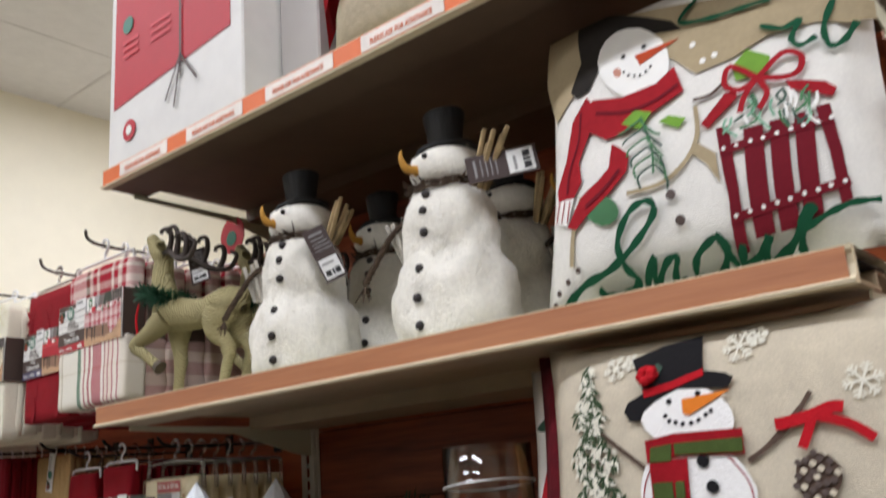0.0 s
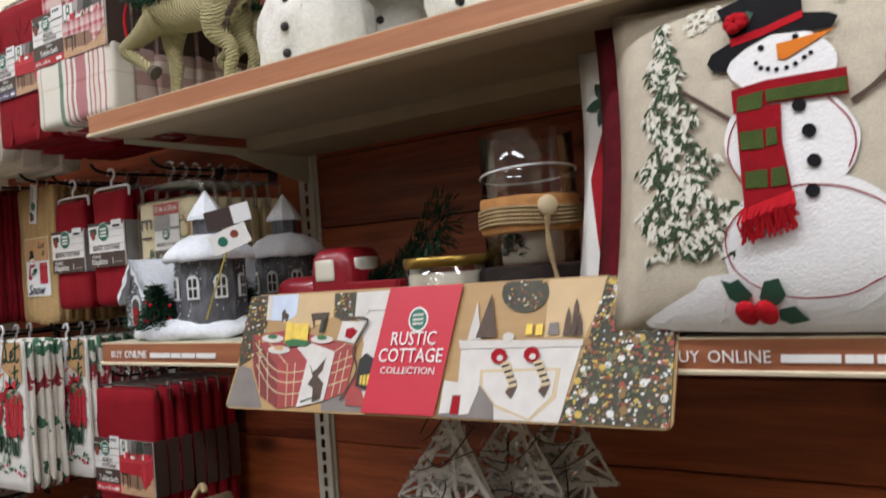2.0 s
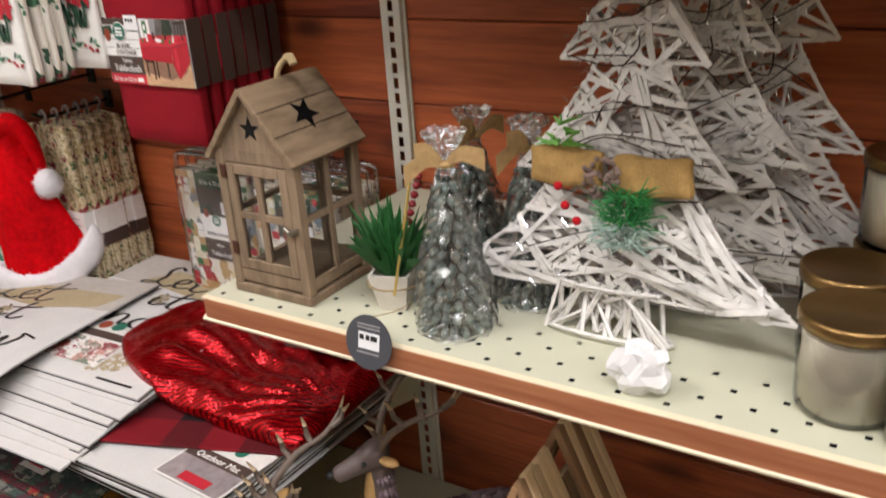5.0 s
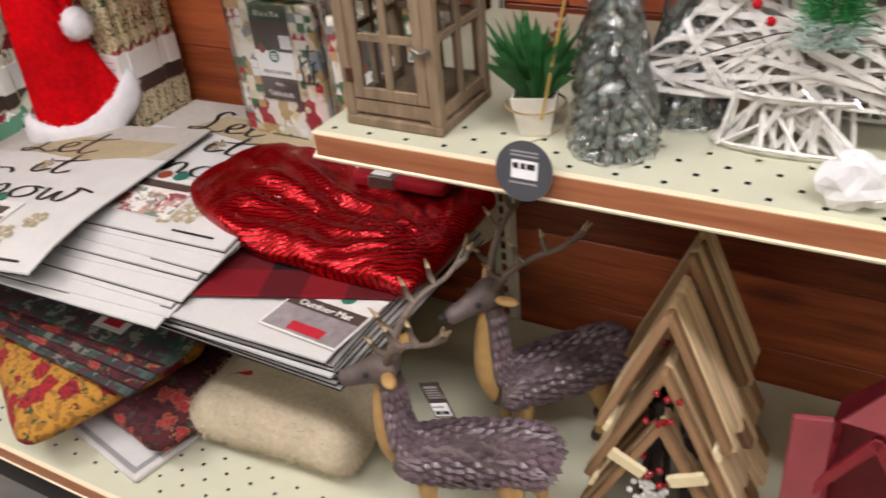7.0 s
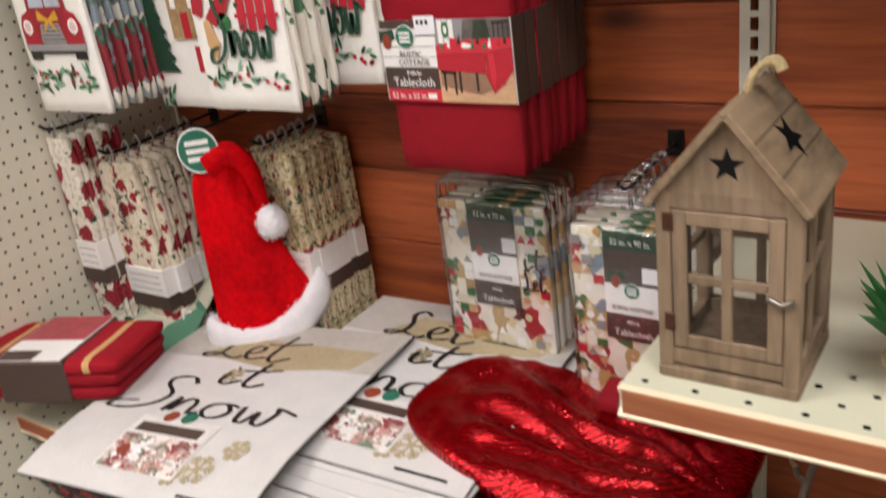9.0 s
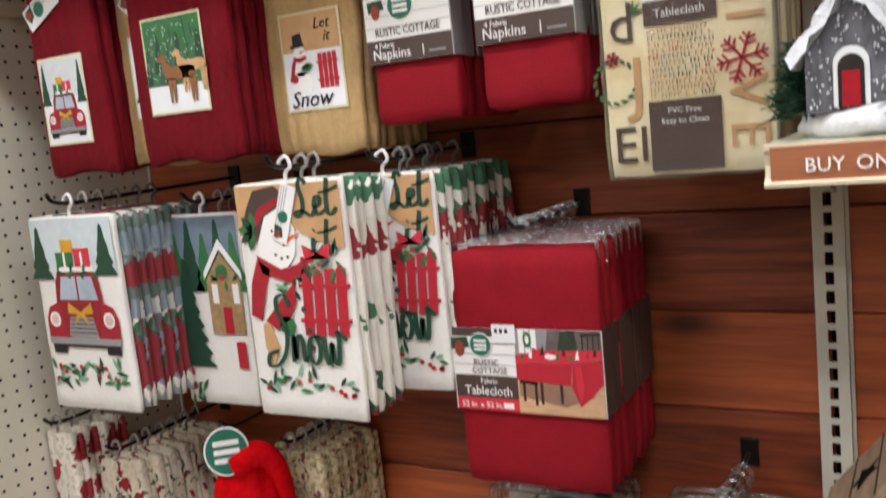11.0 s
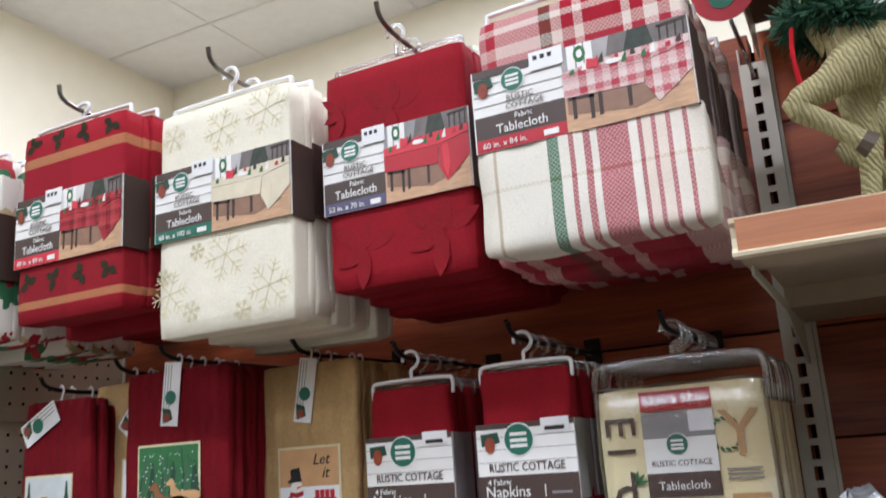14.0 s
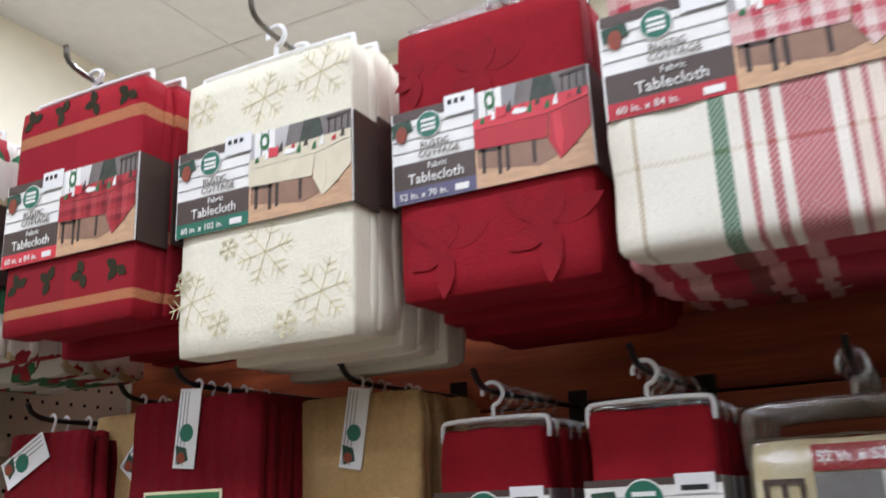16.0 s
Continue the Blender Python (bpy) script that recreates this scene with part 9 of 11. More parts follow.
for sy in (-1, 1):
    part("bed_side", box(0.035, 0.128, sy * 0.044 - 0.003, sy * 0.044 + 0.003, 0.04, 0.068, 0.002), TRUCKR, tk)
    for wx in (-0.078, 0.08):
        w = part("wheel", lathe([(0.022, -0.008), (0.024, -0.005), (0.024, 0.005), (0.022, 0.008)], 20), BLACKPR, tk, "black wheel", smooth=True)
        put(w, pose(wx, sy * 0.042, 0.024, 90))
part("tailgate", box(0.124, 0.13, -0.044, 0.044, 0.03, 0.068, 0.002), TRUCKR, tk)
bm = bmesh.new()
rn = random.Random(5)
for k in range(1100):
    f = rn.random()
    r = 0.012 + 0.026 * f
    a = rn.uniform(0, 6.283)
    ax = Vector((0.04 + 0.14 * f, 0.0, 0.062 + 0.085 * f * f))
    p = ax + Vector((0, math.cos(a), math.sin(a))) * r * rn.uniform(0.2, 1)
    d = Vector((0.5, math.cos(a), math.sin(a))).normalized()
    tube([p, p + d * 0.012], [0.0012, 0.0005], 3, bm, cap=False)
part("bottle_brush_tree", bm, NEEDLE, tk, "dark green bottle-brush tree lying in the bed")["kind"] = "stuff"

GOLD = mat("gold_lid", "a88b45", 0.28, 0.9, var=0.08)
WAX = mat("cream_wax", "e6dfc9", 0.5, var=0.04)
JARG = glass("jar_glass", (0.97, 0.97, 0.96), 0.02, 0.9)


def jar(x, y, z, r, h, label, lid=GOLD, paint=None, group="candle jars"):
    t = thing("candle_jar", label, "candle", x, y, z, group=group)
    part("wax", lathe([(r * 0.85, 0.004), (r * 0.93, 0.01), (r * 0.93, h * 0.78), (r * 0.9, h * 0.79)], 28), WAX, t, "cream candle wax", smooth=True)
    part("glass", lathe([(r * 0.9, 0), (r, 0.006), (r, h * 0.86), (r * 0.97, h * 0.88)], 28), JARG, t, "clear glass jar", smooth=True)
    part("lid", lathe([(r * 1.0, h * 0.86), (r * 1.04, h * 0.87), (r * 1.05, h * 0.97), (r * 1.02, h), (r * 0.98, h), (r * 0.95, h * 0.985)], 32), lid, t, "metal lid", smooth=True)
    if paint:
        for k in range(3):
            fir(t, -0.03 + 0.014 * k, h * 0.2, h * (0.4 - 0.08 * (k % 2)), 0.012, -r * 0.96 - 0.001, paint, 2)
    return t


jar(0.617, -0.385, ZB, 0.052, 0.092, "white candle jar with gold lid and red print", paint=REDPR, group="")

hl = thing("hurricane_holder", "glass hurricane candle holder wrapped in bark and twine", "candle holder", 0.716, -0.345, ZB)
LOG = mat("dark_log", "2e2622", 0.85, var=0.4, scale=70, bump=0.9)
BARK = mat("bark_wrap", "b5804c", 0.85, var=0.3, scale=60, bump=0.8)
TWINE = mat("jute_twine", "9c8560", 0.95, var=0.3, scale=300, bump=0.8)
part("log_base", lathe([(0.066, 0), (0.068, 0.02), (0.066, 0.072), (0.062, 0.074)], 28, amp=0.003, fs=30), LOG, hl, "dark bark-edged log slice")
part("glass_cylinder", open_tube([(0.054, 0.075), (0.056, 0.08), (0.0562, 0.15), (0.056, 0.229), (0.0545, 0.231)]), glass("hurricane_glass", (0.97, 0.97, 0.97), 0.03, 0.93), hl, "clear glass cylinder", smooth=True)
part("candle", lathe([(0.036, 0.076), (0.037, 0.08), (0.037, 0.118), (0.034, 0.12)], 24), WAX, hl, "short white candle", smooth=True)
part("bark_wrap", lathe([(0.0575, 0.112), (0.059, 0.114), (0.059, 0.152), (0.0575, 0.154)], 40, amp=0.001, fs=40), BARK, hl, "tan bark wrap", smooth=True)
bm = bmesh.new()
for k in range(5):
    z = 0.122 + 0.0045 * k
    tube([(0.0608 * math.cos(a), 0.0608 * math.sin(a), z + 0.0015 * math.sin(3 * a)) for a in [2 * math.pi * i / 40 for i in range(41)]], 0.0024, 5, bm)
part("twine_wrap", bm, TWINE, hl, "wound jute twine")
part("white_cord", tube([(0.0572 * math.cos(a), 0.0572 * math.sin(a), 0.182 + 0.006 * math.sin(a + 2.2)) for a in [2 * math.pi * i / 40 for i in range(41)]], 0.0012, 5), WHITEPL, hl, "thin white cord")
o = part("wood_button", lathe([(0.011, 0), (0.012, 0.002), (0.011, 0.004)], 18), mat("pale_button", "cdb892", 0.6), hl, "pale wooden button", smooth=True)
put(o, pose(0.048, -0.042, 0.14, 90, 0, 48))
part("twine_tail", tube(spline([(0.047, -0.045, 0.13), (0.052, -0.05, 0.1), (0.058, -0.05, 0.06), (0.064, -0.052, 0.02)], 5), 0.0022, 5), TWINE, hl, "hanging twine ends")
part("twine_tail", tube(spline([(0.05, -0.043, 0.13), (0.05, -0.05, 0.095), (0.062, -0.05, 0.05), (0.07, -0.05, 0.015)], 5), 0.0022, 5), TWINE, hl)
part("sprig", needles(0.0, -0.04, 0.085, 0.016, 0.03, 160, 3, 0.01), NEEDLE, hl, "tiny fir sprig")["kind"] = "stuff"
h2 = thing("hurricane_holder", "glass hurricane candle holder standing behind another", "candle holder", 0.80, -0.20, ZB)
part("log_base", lathe([(0.06, 0), (0.062, 0.02), (0.06, 0.06), (0.056, 0.062)], 24, amp=0.003, fs=30), LOG, h2)
part("glass_cylinder", open_tube([(0.05, 0.063), (0.051, 0.07), (0.051, 0.21), (0.05, 0.212)], 32), MATS["hurricane_glass"], h2, "clear glass cylinder", smooth=True)
part("bark_wrap", lathe([(0.0525, 0.1), (0.054, 0.102), (0.054, 0.135), (0.0525, 0.137)], 32), BARK, h2, smooth=True)

# shelf strip wording
for xx in (0.03, 0.93):
    letters("BUY", 0.0155, WHITE, shelf_b, xx, -SD - 0.0026, -LIP + 0.0112)
    letters("ONLINE", 0.0155, WHITE, shelf_b, xx + 0.036, -SD - 0.0026, -LIP + 0.0112, thick=0.0005)
    for k, (a, b) in enumerate(((0.1, 0.148), (0.151, 0.172), (0.175, 0.205), (0.208, 0.25))):
        part("web_bar", box(xx + a, xx + b, -SD - 0.0028, -SD - 0.002, -LIP + 0.0115, -LIP + 0.0185), WHITE, shelf_b)

# ---- header sign hanging in front of the middle shelf ----
SGW, SGH = 0.592, 0.150
sg = thing("header_sign", "long printed cardboard sign with a red panel", "sign", 0.648, -0.489, 1.314, rz=1.5, rx=-22)
pts = []
for cx, cz, a0 in ((SGW / 2 - 0.008, SGH / 2 - 0.008, 0), (-SGW / 2 + 0.02, SGH / 2 - 0.008, 90), (-SGW / 2 + 0.008, -SGH / 2 + 0.008, 180), (SGW / 2 - 0.008, -SGH / 2 + 0.008, 270)):
    pts += [(cx + 0.008 * math.cos(radians(a0 + 22.5 * k)), cz + 0.008 * math.sin(radians(a0 + 22.5 * k))) for k in range(5)]
WOODPR = mat("pine_wall_print", "b08d5c", 0.5, var=0.12, scale=20, stretch=(1, 1, 5))
part("board", poly(pts, 0, 0.002), WOODPR, sg)


PERSP = (0.00103819, 6.08453e-05, -0.646969, -7.99828e-05, -0.00330464, 1.08711, 0.000313174, 0.000121691)


def SG(*v):
    """Places on the board, from a slanted drawing of it."""
    a, b, c, d, f, g, p, q = PERSP
    out = []
    for x, y in v:
        k = p * x + q * y + 1
        u, w = (a * x + b * y + c) / k, (d * x + f * y + g) / k
        out.append((max(-0.496, min(0.496, u)) * SGW, max(-0.488, min(0.488, w)) * SGH))
    return out


SIGNW = mat("sign_pale_print", "cfc9c0", 0.55, var=0.12, scale=40)


def sgp(name, m, lay, *v):
    return pr(sg, name, m, SG(*v), -0.0005 * lay, 0.0004)


def sgl(name, m, lay, w, *v):
    return part(name, stroke([(p.x, p.y) for p in spline([(a, b, 0) for a, b in SG(*v)], 4)], w, -0.0005 * lay), m, sg)


ring2 = lambda x, y, r, n=16, k=1.0: [(x + r * math.cos(6.2832 * i / n), y + k * r * math.sin(6.2832 * i / n)) for i in range(n)]
PALEPR = mat("pale_print", "d3cec6", 0.5, var=0.12, scale=50)
SKYPR = mat("bright_window_print", "c3cede", 0.5, var=0.15, scale=60)
SHADPR = mat("grey_floor_print", "7a726c", 0.5, var=0.25, scale=40)
SPRUCE = mat("spruce_print", "3c3a26", 0.5, var=0.7, scale=220)
CLOTHPR = mat("red_plaid_print", "a03c3a", 0.5, var=0.25, scale=60)
CLOTHDK = mat("red_plaid_shade_print", "7c2a2c", 0.5, var=0.25, scale=60)
TANST = mat("tan_stripe_print", "cdb891", 0.5)
DKWOOD = mat("dark_wood_print", "4a3626", 0.5, var=0.4, scale=90)
FIREPR = mat("flame_yellow_print", "e3c24e", 0.5, var=0.3, scale=90)
BEIGEW = mat("lit_wall_print", "cdb083", 0.5, var=0.12, scale=40)
sgp("lit_wall_print", BEIGEW, 1, (247, 162), (352, 156), (352, 225), (290, 262), (225, 250), (205, 240), (247, 220))
sgp("window_print", SKYPR, 2, (165, 162), (247, 158), (247, 222), (222, 240), (165, 238))
sgp("curtain_print", SIGNW, 3, (160, 165), (172, 164), (176, 236), (162, 240))
sgp("window_deer_print", DKWOOD, 3, (205, 215), (212, 205), (216, 216), (226, 222), (222, 246), (214, 232), (208, 246))
sgp("spruce_print", SPRUCE, 2, (106, 168), (162, 165), (164, 250), (150, 300), (128, 352), (100, 372), (96, 330))
sgp("spruce_print", SPRUCE, 2, (350, 158), (412, 154), (414, 222), (392, 238), (356, 226))
sgp("wall_print", PALEPR, 1, (410, 155), (512, 146), (490, 420), (470, 480), (436, 462), (448, 300), (428, 238), (412, 225))
sgl("wall_line", GREYPR, 2, 0.0008, (424, 208), (508, 204))
sgp("flower_print", SIGNW, 3, *ring2(440, 205, 14, 9))
sgp("floor_print", SHADPR, 1, (98, 366), (135, 378), (180, 492), (73, 491))
sgp("floor_print", SHADPR, 1, (345, 470), (412, 438), (440, 380), (470, 494), (350, 494))
sgp("table_top_print", CLOTHPR, 3, (128, 284), (240, 264), (380, 298), (430, 310), (330, 350), (208, 368))
sgp("table_side_print", CLOTHDK, 3, (128, 286), (210, 366), (225, 493), (172, 455), (142, 376))
sgp("table_front_print", CLOTHPR, 3, (210, 367), (330, 350), (430, 311), (414, 440), (360, 463), (226, 493))
for ln in ([(140, 306), (214, 384), (330, 372), (424, 336)], [(146, 332), (216, 412), (330, 400), (420, 364)], [(150, 366), (220, 446), (330, 432), (416, 402)], [(150, 300), (170, 450)], [(178, 330), (196, 470)], [(240, 362), (250, 486)], [(262, 360), (268, 482)], [(388, 326), (376, 456)], [(408, 320), (396, 446)], [(160, 282), (236, 362)], [(400, 303), (345, 345)]):
    sgl("stripe_print", TANST, 4, 0.0014, *ln)
sgp("runner_print", PALEPR, 5, (262, 316), (305, 303), (372, 326), (356, 464), (280, 486), (296, 352))
sgp("runner_deer_print", DKWOOD, 6, (306, 365), (316, 384), (326, 378), (348, 346), (344, 380), (332, 396), (350, 416), (346, 462), (324, 470), (322, 430), (306, 420), (318, 398))
sgl("runner_sprig_print", DKGREEN, 6, 0.002, (292, 470), (312, 462), (340, 452))
for x, y in ((190, 292), (212, 324), (332, 292)):
    sgp("plate_print", SIGNW, 6, *ring2(x, y, 32, 14, 0.36))
    sgp("plate_food_print", TANPR if y > 300 else GREENPR, 7, *ring2(x, y - 5, 14, 9, 0.5))
for x in (236, 258, 280):
    sgp("candle_print", FIREPR, 7, (x - 11, 305), (x - 11, 250 - (x % 3) * 4), (x + 10, 248), (x + 11, 300))
sgp("candle_leaf_print", GREENPR, 8, (226, 300), (250, 292), (300, 298), (292, 312), (236, 314))
sgl("green_taper_print", DKGREEN, 7, 0.0024, (326, 272), (334, 228))
sgp("chair_print", DKWOOD, 4, (290, 218), (342, 213), (334, 270), (318, 272), (322, 232), (302, 236), (304, 262))
sgl("chair_frame_print", DKWOOD, 6, 0.003, (376, 234), (456, 234), (424, 318), (440, 380), (402, 462))
sgp("cushion_print", PALEPR, 5, (384, 238), (450, 240), (424, 302), (374, 292))
sgp("cushion_deer_print", CRIMSON, 6, (398, 262), (416, 256), (430, 268), (414, 290), (396, 284))
sgp("chair_cloth_print", CLOTHPR, 4, (412, 440), (438, 388), (468, 460), (462, 478), (418, 476))
sgp("lantern_print", BLACKPR, 5, (444, 346), (462, 328), (486, 344), (487, 420), (474, 434), (440, 422))
sgp("flame_print", FIREPR, 6, (452, 392), (478, 388), (476, 420), (452, 416))
for x in (460, 470):
    sgl("lantern_bar", BLACKPR, 7, 0.0012, (x, 386), (x, 424))
sgp("red_panel", mat("sign_red", "c41a34", 0.4, var=0.04), 8, (512, 140), (714, 126), (668, 506), (466, 500))
sgp("badge_rim", WHITE, 9, *ring2(600, 232, 27, 24, 1.3))
sgp("badge_disc", TEALPR, 10, *ring2(600, 232, 23, 24, 1.3))
for k in (-10, 3, 15):
    sgp("badge_bar", SIGNW, 11, (586, 228 + k), (615, 225 + k), (615, 231 + k), (586, 234 + k))
for w_, x_, y_, s_ in (("RUSTIC", 592, 305, 0.0225), ("COTTAGE", 587, 353, 0.0225), ("COLLECTION", 584, 386, 0.0108)):
    p = SG((x_, y_))[0]
    letters(w_, s_, WHITE, sg, p[0], -0.0055, p[1], "CENTER", squeeze=0.86 if s_ > 0.02 else 1.15)
sgp("back_wall_print", BEIGEW, 1, (945, 100), (1104, 84), (1090, 175), (1052, 272), (945, 276))
sgp("wreath_print", SPRUCE, 3, *ring2(884, 150, 64, 22, 0.88))
sgp("white_cone_print", SIGNW, 4, (738, 286), (756, 178), (774, 284))
sgp("dark_cone_print", DKWOOD, 5, (760, 280), (794, 156), (818, 276))
sgp("hearth_print", PALEPR, 2, (722, 306), (1046, 296), (1002, 514), (828, 508), (722, 402))
sgp("mantel_print", SIGNW, 4, (714, 288), (1052, 279), (1050, 298), (720, 312))
sgp("hearth_panel_print", TANST, 3, (780, 368), (996, 358), (990, 440), (925, 512), (826, 470), (782, 420))
sgp("hearth_inner_print", PALEPR, 4, (790, 376), (986, 366), (980, 436), (922, 500), (830, 462), (792, 416))
sgp("bear_print", SIGNW, 5, *ring2(850, 276, 16, 10, 0.8))
for x, y in ((830, 334), (918, 328)):
    sgp("stocking_print", TANST, 6, (x + 4, y + 14), (x + 30, y + 10), (x + 56, y + 78), (x + 40, y + 112), (x + 24, y + 92), (x + 34, y + 76))
    for k in range(4):
        sgl("stocking_check_print", BLACKPR, 7, 0.0022, (x + 10 + 8 * k, y + 26 + 15 * k), (x + 30 + 8 * k, y + 20 + 15 * k))
    sgp("stocking_toe_print", DKWOOD, 7, (x + 34, y + 84), (x + 56, y + 78), (x + 42, y + 113), (x + 26, y + 96))
    sgp("stocking_cuff_print", CRIMSON, 7, *ring2(x, y - 4, 22, 9))
    sgp("cuff_fur_print", SIGNW, 8, *ring2(x + 4, y + 2, 9, 7))
for x in (904, 931):
    sgp("flame_print", FIREPR, 5, (x - 9, 270), (x - 8, 240), (x + 9, 238), (x + 9, 268))
sgp("mantel_lantern_print", SHADPR, 5, (955, 268), (958, 236), (980, 232), (986, 266))
for x, h in ((1006, 190), (1026, 164), (1038, 205)):
    sgp("mantel_figure_print", DKWOOD, 5, (x - 10, 270), (x - 5, h + 22), (x, h), (x + 7, h + 24), (x + 11, 268))
sgp("armchair_print", SHADPR, 4, (676, 504), (690, 404), (735, 418), (784, 412), (824, 462), (828, 508))
sgp("armchair_cushion_print", PALEPR, 5, (686, 400), (782, 412), (780, 430), (760, 490), (735, 494), (735, 440), (712, 440), (708, 490), (680, 492))
sgp("armchair_deer_print", CRIMSON, 6, (716, 444), (735, 442), (732, 494), (710, 492))
sgp("big_spruce_print", SPRUCE, 3, (1102, 84), (1240, 76), (1303, 80), (1303, 524), (1003, 516), (1018, 450), (1036, 400), (1060, 290), (1088, 180))
rn = random.Random(11)
dots = {m: bmesh.new() for m in ("gold", "white", "amber", "green", "rust")}
for k in range(900):
    y = rn.uniform(84, 518)
    x = rn.uniform(1104 - max(0, (y - 100)) * 0.24, 1302)
    g = rn.choice(list(dots))
    r = rn.uniform(2, 5.5) if rn.random() < 0.93 else rn.uniform(7, 13)
    poly(SG(*ring2(x, y, r, 6)), -0.0022 - 0.0001 * (k % 4), 0.0003, dots[g])
for k in range(170):
    x, y = (rn.uniform(100, 162), rn.uniform(172, 350)) if k < 90 else (rn.uniform(354, 410), rn.uniform(160, 226)) if k < 120 else (884 + rn.uniform(-52, 52), 150 + rn.uniform(-42, 42))
    poly(SG(*ring2(x, y, 3, 6)), -0.0022, 0.0003, dots[rn.choice(("gold", "amber", "white", "rust"))])
for nm, c in (("gold", "c7a94e"), ("white", "dcdcd6"), ("amber", "8a6a3a"), ("green", "5f6a4a"), ("rust", "9a4a34")):
    part("tree_light_print", dots[nm], mat("speck_" + nm, c, 0.5), sg, "printed tree lights")["kind"] = "stuff"
part("clip", box(-0.2, -0.17, 0.002, 0.02, 0.02, 0.05), CLEARPL, sg)
part("clip", box(0.17, 0.2, 0.002, 0.02, 0.02, 0.05), CLEARPL, sg)

# ---- lower shelf: lantern, plant, wax trees, wicker trees, jars, deer plaques ----
WEATH = mat("weathered_wood", "84705a", 0.85, var=0.5, scale=40, bump=0.7, stretch=(3, 3, 0.5), rnd=0.3)
WEATH2 = mat("weathered_roof", "806c55", 0.85, var=0.5, scale=40, bump=0.7, stretch=(2, 0.5, 2))
LGLASS = glass("lantern_glass", (0.98, 0.985, 0.985), 0.02, 0.965)
ln = thing("wooden_lantern", "weathered wooden house lantern with star cut-outs", "lantern", 0.101, -0.398, ZC)
W, D, HB = 0.059, 0.056, 0.198
part("base_slab", box(-W - 0.008, W + 0.008, -D - 0.008, D + 0.008, 0, 0.013, 0.002), WEATH, ln)
part("floor_board", box(-W, W, -D, D, 0.013, 0.02), WEATH, ln)
for sx in (-1, 1):
    for sy in (-1, 1):
        part("post", box(sx * W - 0.007, sx * W + 0.007, sy * D - 0.007, sy * D + 0.007, 0.013, HB, 0.0012), WEATH, ln)
for sy in (-1, 1):
    part("top_rail", box(-W + 0.007, W - 0.007, sy * D - 0.005, sy * D + 0.005, HB - 0.016, HB), WEATH, ln)
    part("bottom_rail", box(-W + 0.007, W - 0.007, sy * D - 0.005, sy * D + 0.005, 0.018, 0.034), WEATH, ln)
for sx in (-1, 1):
    part("top_rail", box(sx * W - 0.005, sx * W + 0.005, -D + 0.007, D - 0.007, HB - 0.014, HB), WEATH, ln)
    part("bottom_rail", box(sx * W - 0.005, sx * W + 0.005, -D + 0.007, D - 0.007, 0.018, 0.032), WEATH, ln)
    part("mullion", box(sx * W - 0.004, sx * W + 0.004, -0.004, 0.004, 0.032, HB - 0.014), WEATH, ln)
    part("cross_bar", box(sx * W - 0.0035, sx * W + 0.0035, -D + 0.007, D - 0.007, 0.108, 0.116), WEATH, ln)
    part("side_glass", sheet("x", sx * W, -D + 0.006, D - 0.006, 0.03, HB - 0.012), LGLASS, ln, "clear glass side")
part("back_glass", sheet("y", D, -W + 0.006, W - 0.006, 0.03, HB - 0.012), LGLASS, ln, "clear glass back")
part("back_mullion", box(-0.004, 0.004, D - 0.004, D + 0.004, 0.03, HB - 0.012), WEATH, ln)
part("back_bar", box(-W + 0.006, W - 0.006, D - 0.0035, D + 0.0035, 0.108, 0.116), WEATH, ln)
dr = part("door", box(-W + 0.008, -W + 0.022, -D - 0.006, -D + 0.002, 0.036, HB - 0.018, 0.001), WEATH, ln, "framed glass door")
part("stile", box(W - 0.022, W - 0.008, -D - 0.006, -D + 0.002, 0.036, HB - 0.018, 0.001), WEATH, dr)
part("rail", box(-W + 0.022, W - 0.022, -D - 0.006, -D + 0.002, 0.036, 0.05, 0.001), WEATH, dr)
part("rail", box(-W + 0.022, W - 0.022, -D - 0.006, -D + 0.002, HB - 0.032, HB - 0.018, 0.001), WEATH, dr)
part("mullion", box(-0.005, 0.005, -D - 0.0055, -D + 0.001, 0.05, HB - 0.032, 0.001), WEATH, dr)
part("cross_bar", box(-W + 0.022, W - 0.022, -D - 0.005, -D, 0.106, 0.116, 0.001), WEATH, dr)
part("pane", sheet("y", -D - 0.002, -W + 0.02, W - 0.02, 0.045, HB - 0.025), LGLASS, dr, "clear glass pane")
NICKEL = mat("worn_nickel", "8c857a", 0.35, 0.9, var=0.2)
RUST = mat("rusty_hinge", "5c3a2c", 0.6, 0.6, var=0.3)
part("latch", tube([(W - 0.02, -D - 0.008, 0.103), (W - 0.008, -D - 0.013, 0.101), (W + 0.002, -D - 0.008, 0.104)], 0.0035, 8), NICKEL, dr, "metal latch", smooth=True)
for z in (0.055, 0.16):
    part("hinge", box(-W + 0.0, -W + 0.01, -D - 0.0085, -D - 0.006, z, z + 0.018, 0.0008), RUST, dr, "rusty hinge")


def star(cx, cz, r, rot=0.0):
    return [(cx + (r if k % 2 == 0 else r * 0.42) * math.sin(math.pi * k / 5 + rot), cz + (r if k % 2 == 0 else r * 0.42) * math.cos(math.pi * k / 5 + rot)) for k in range(10)]


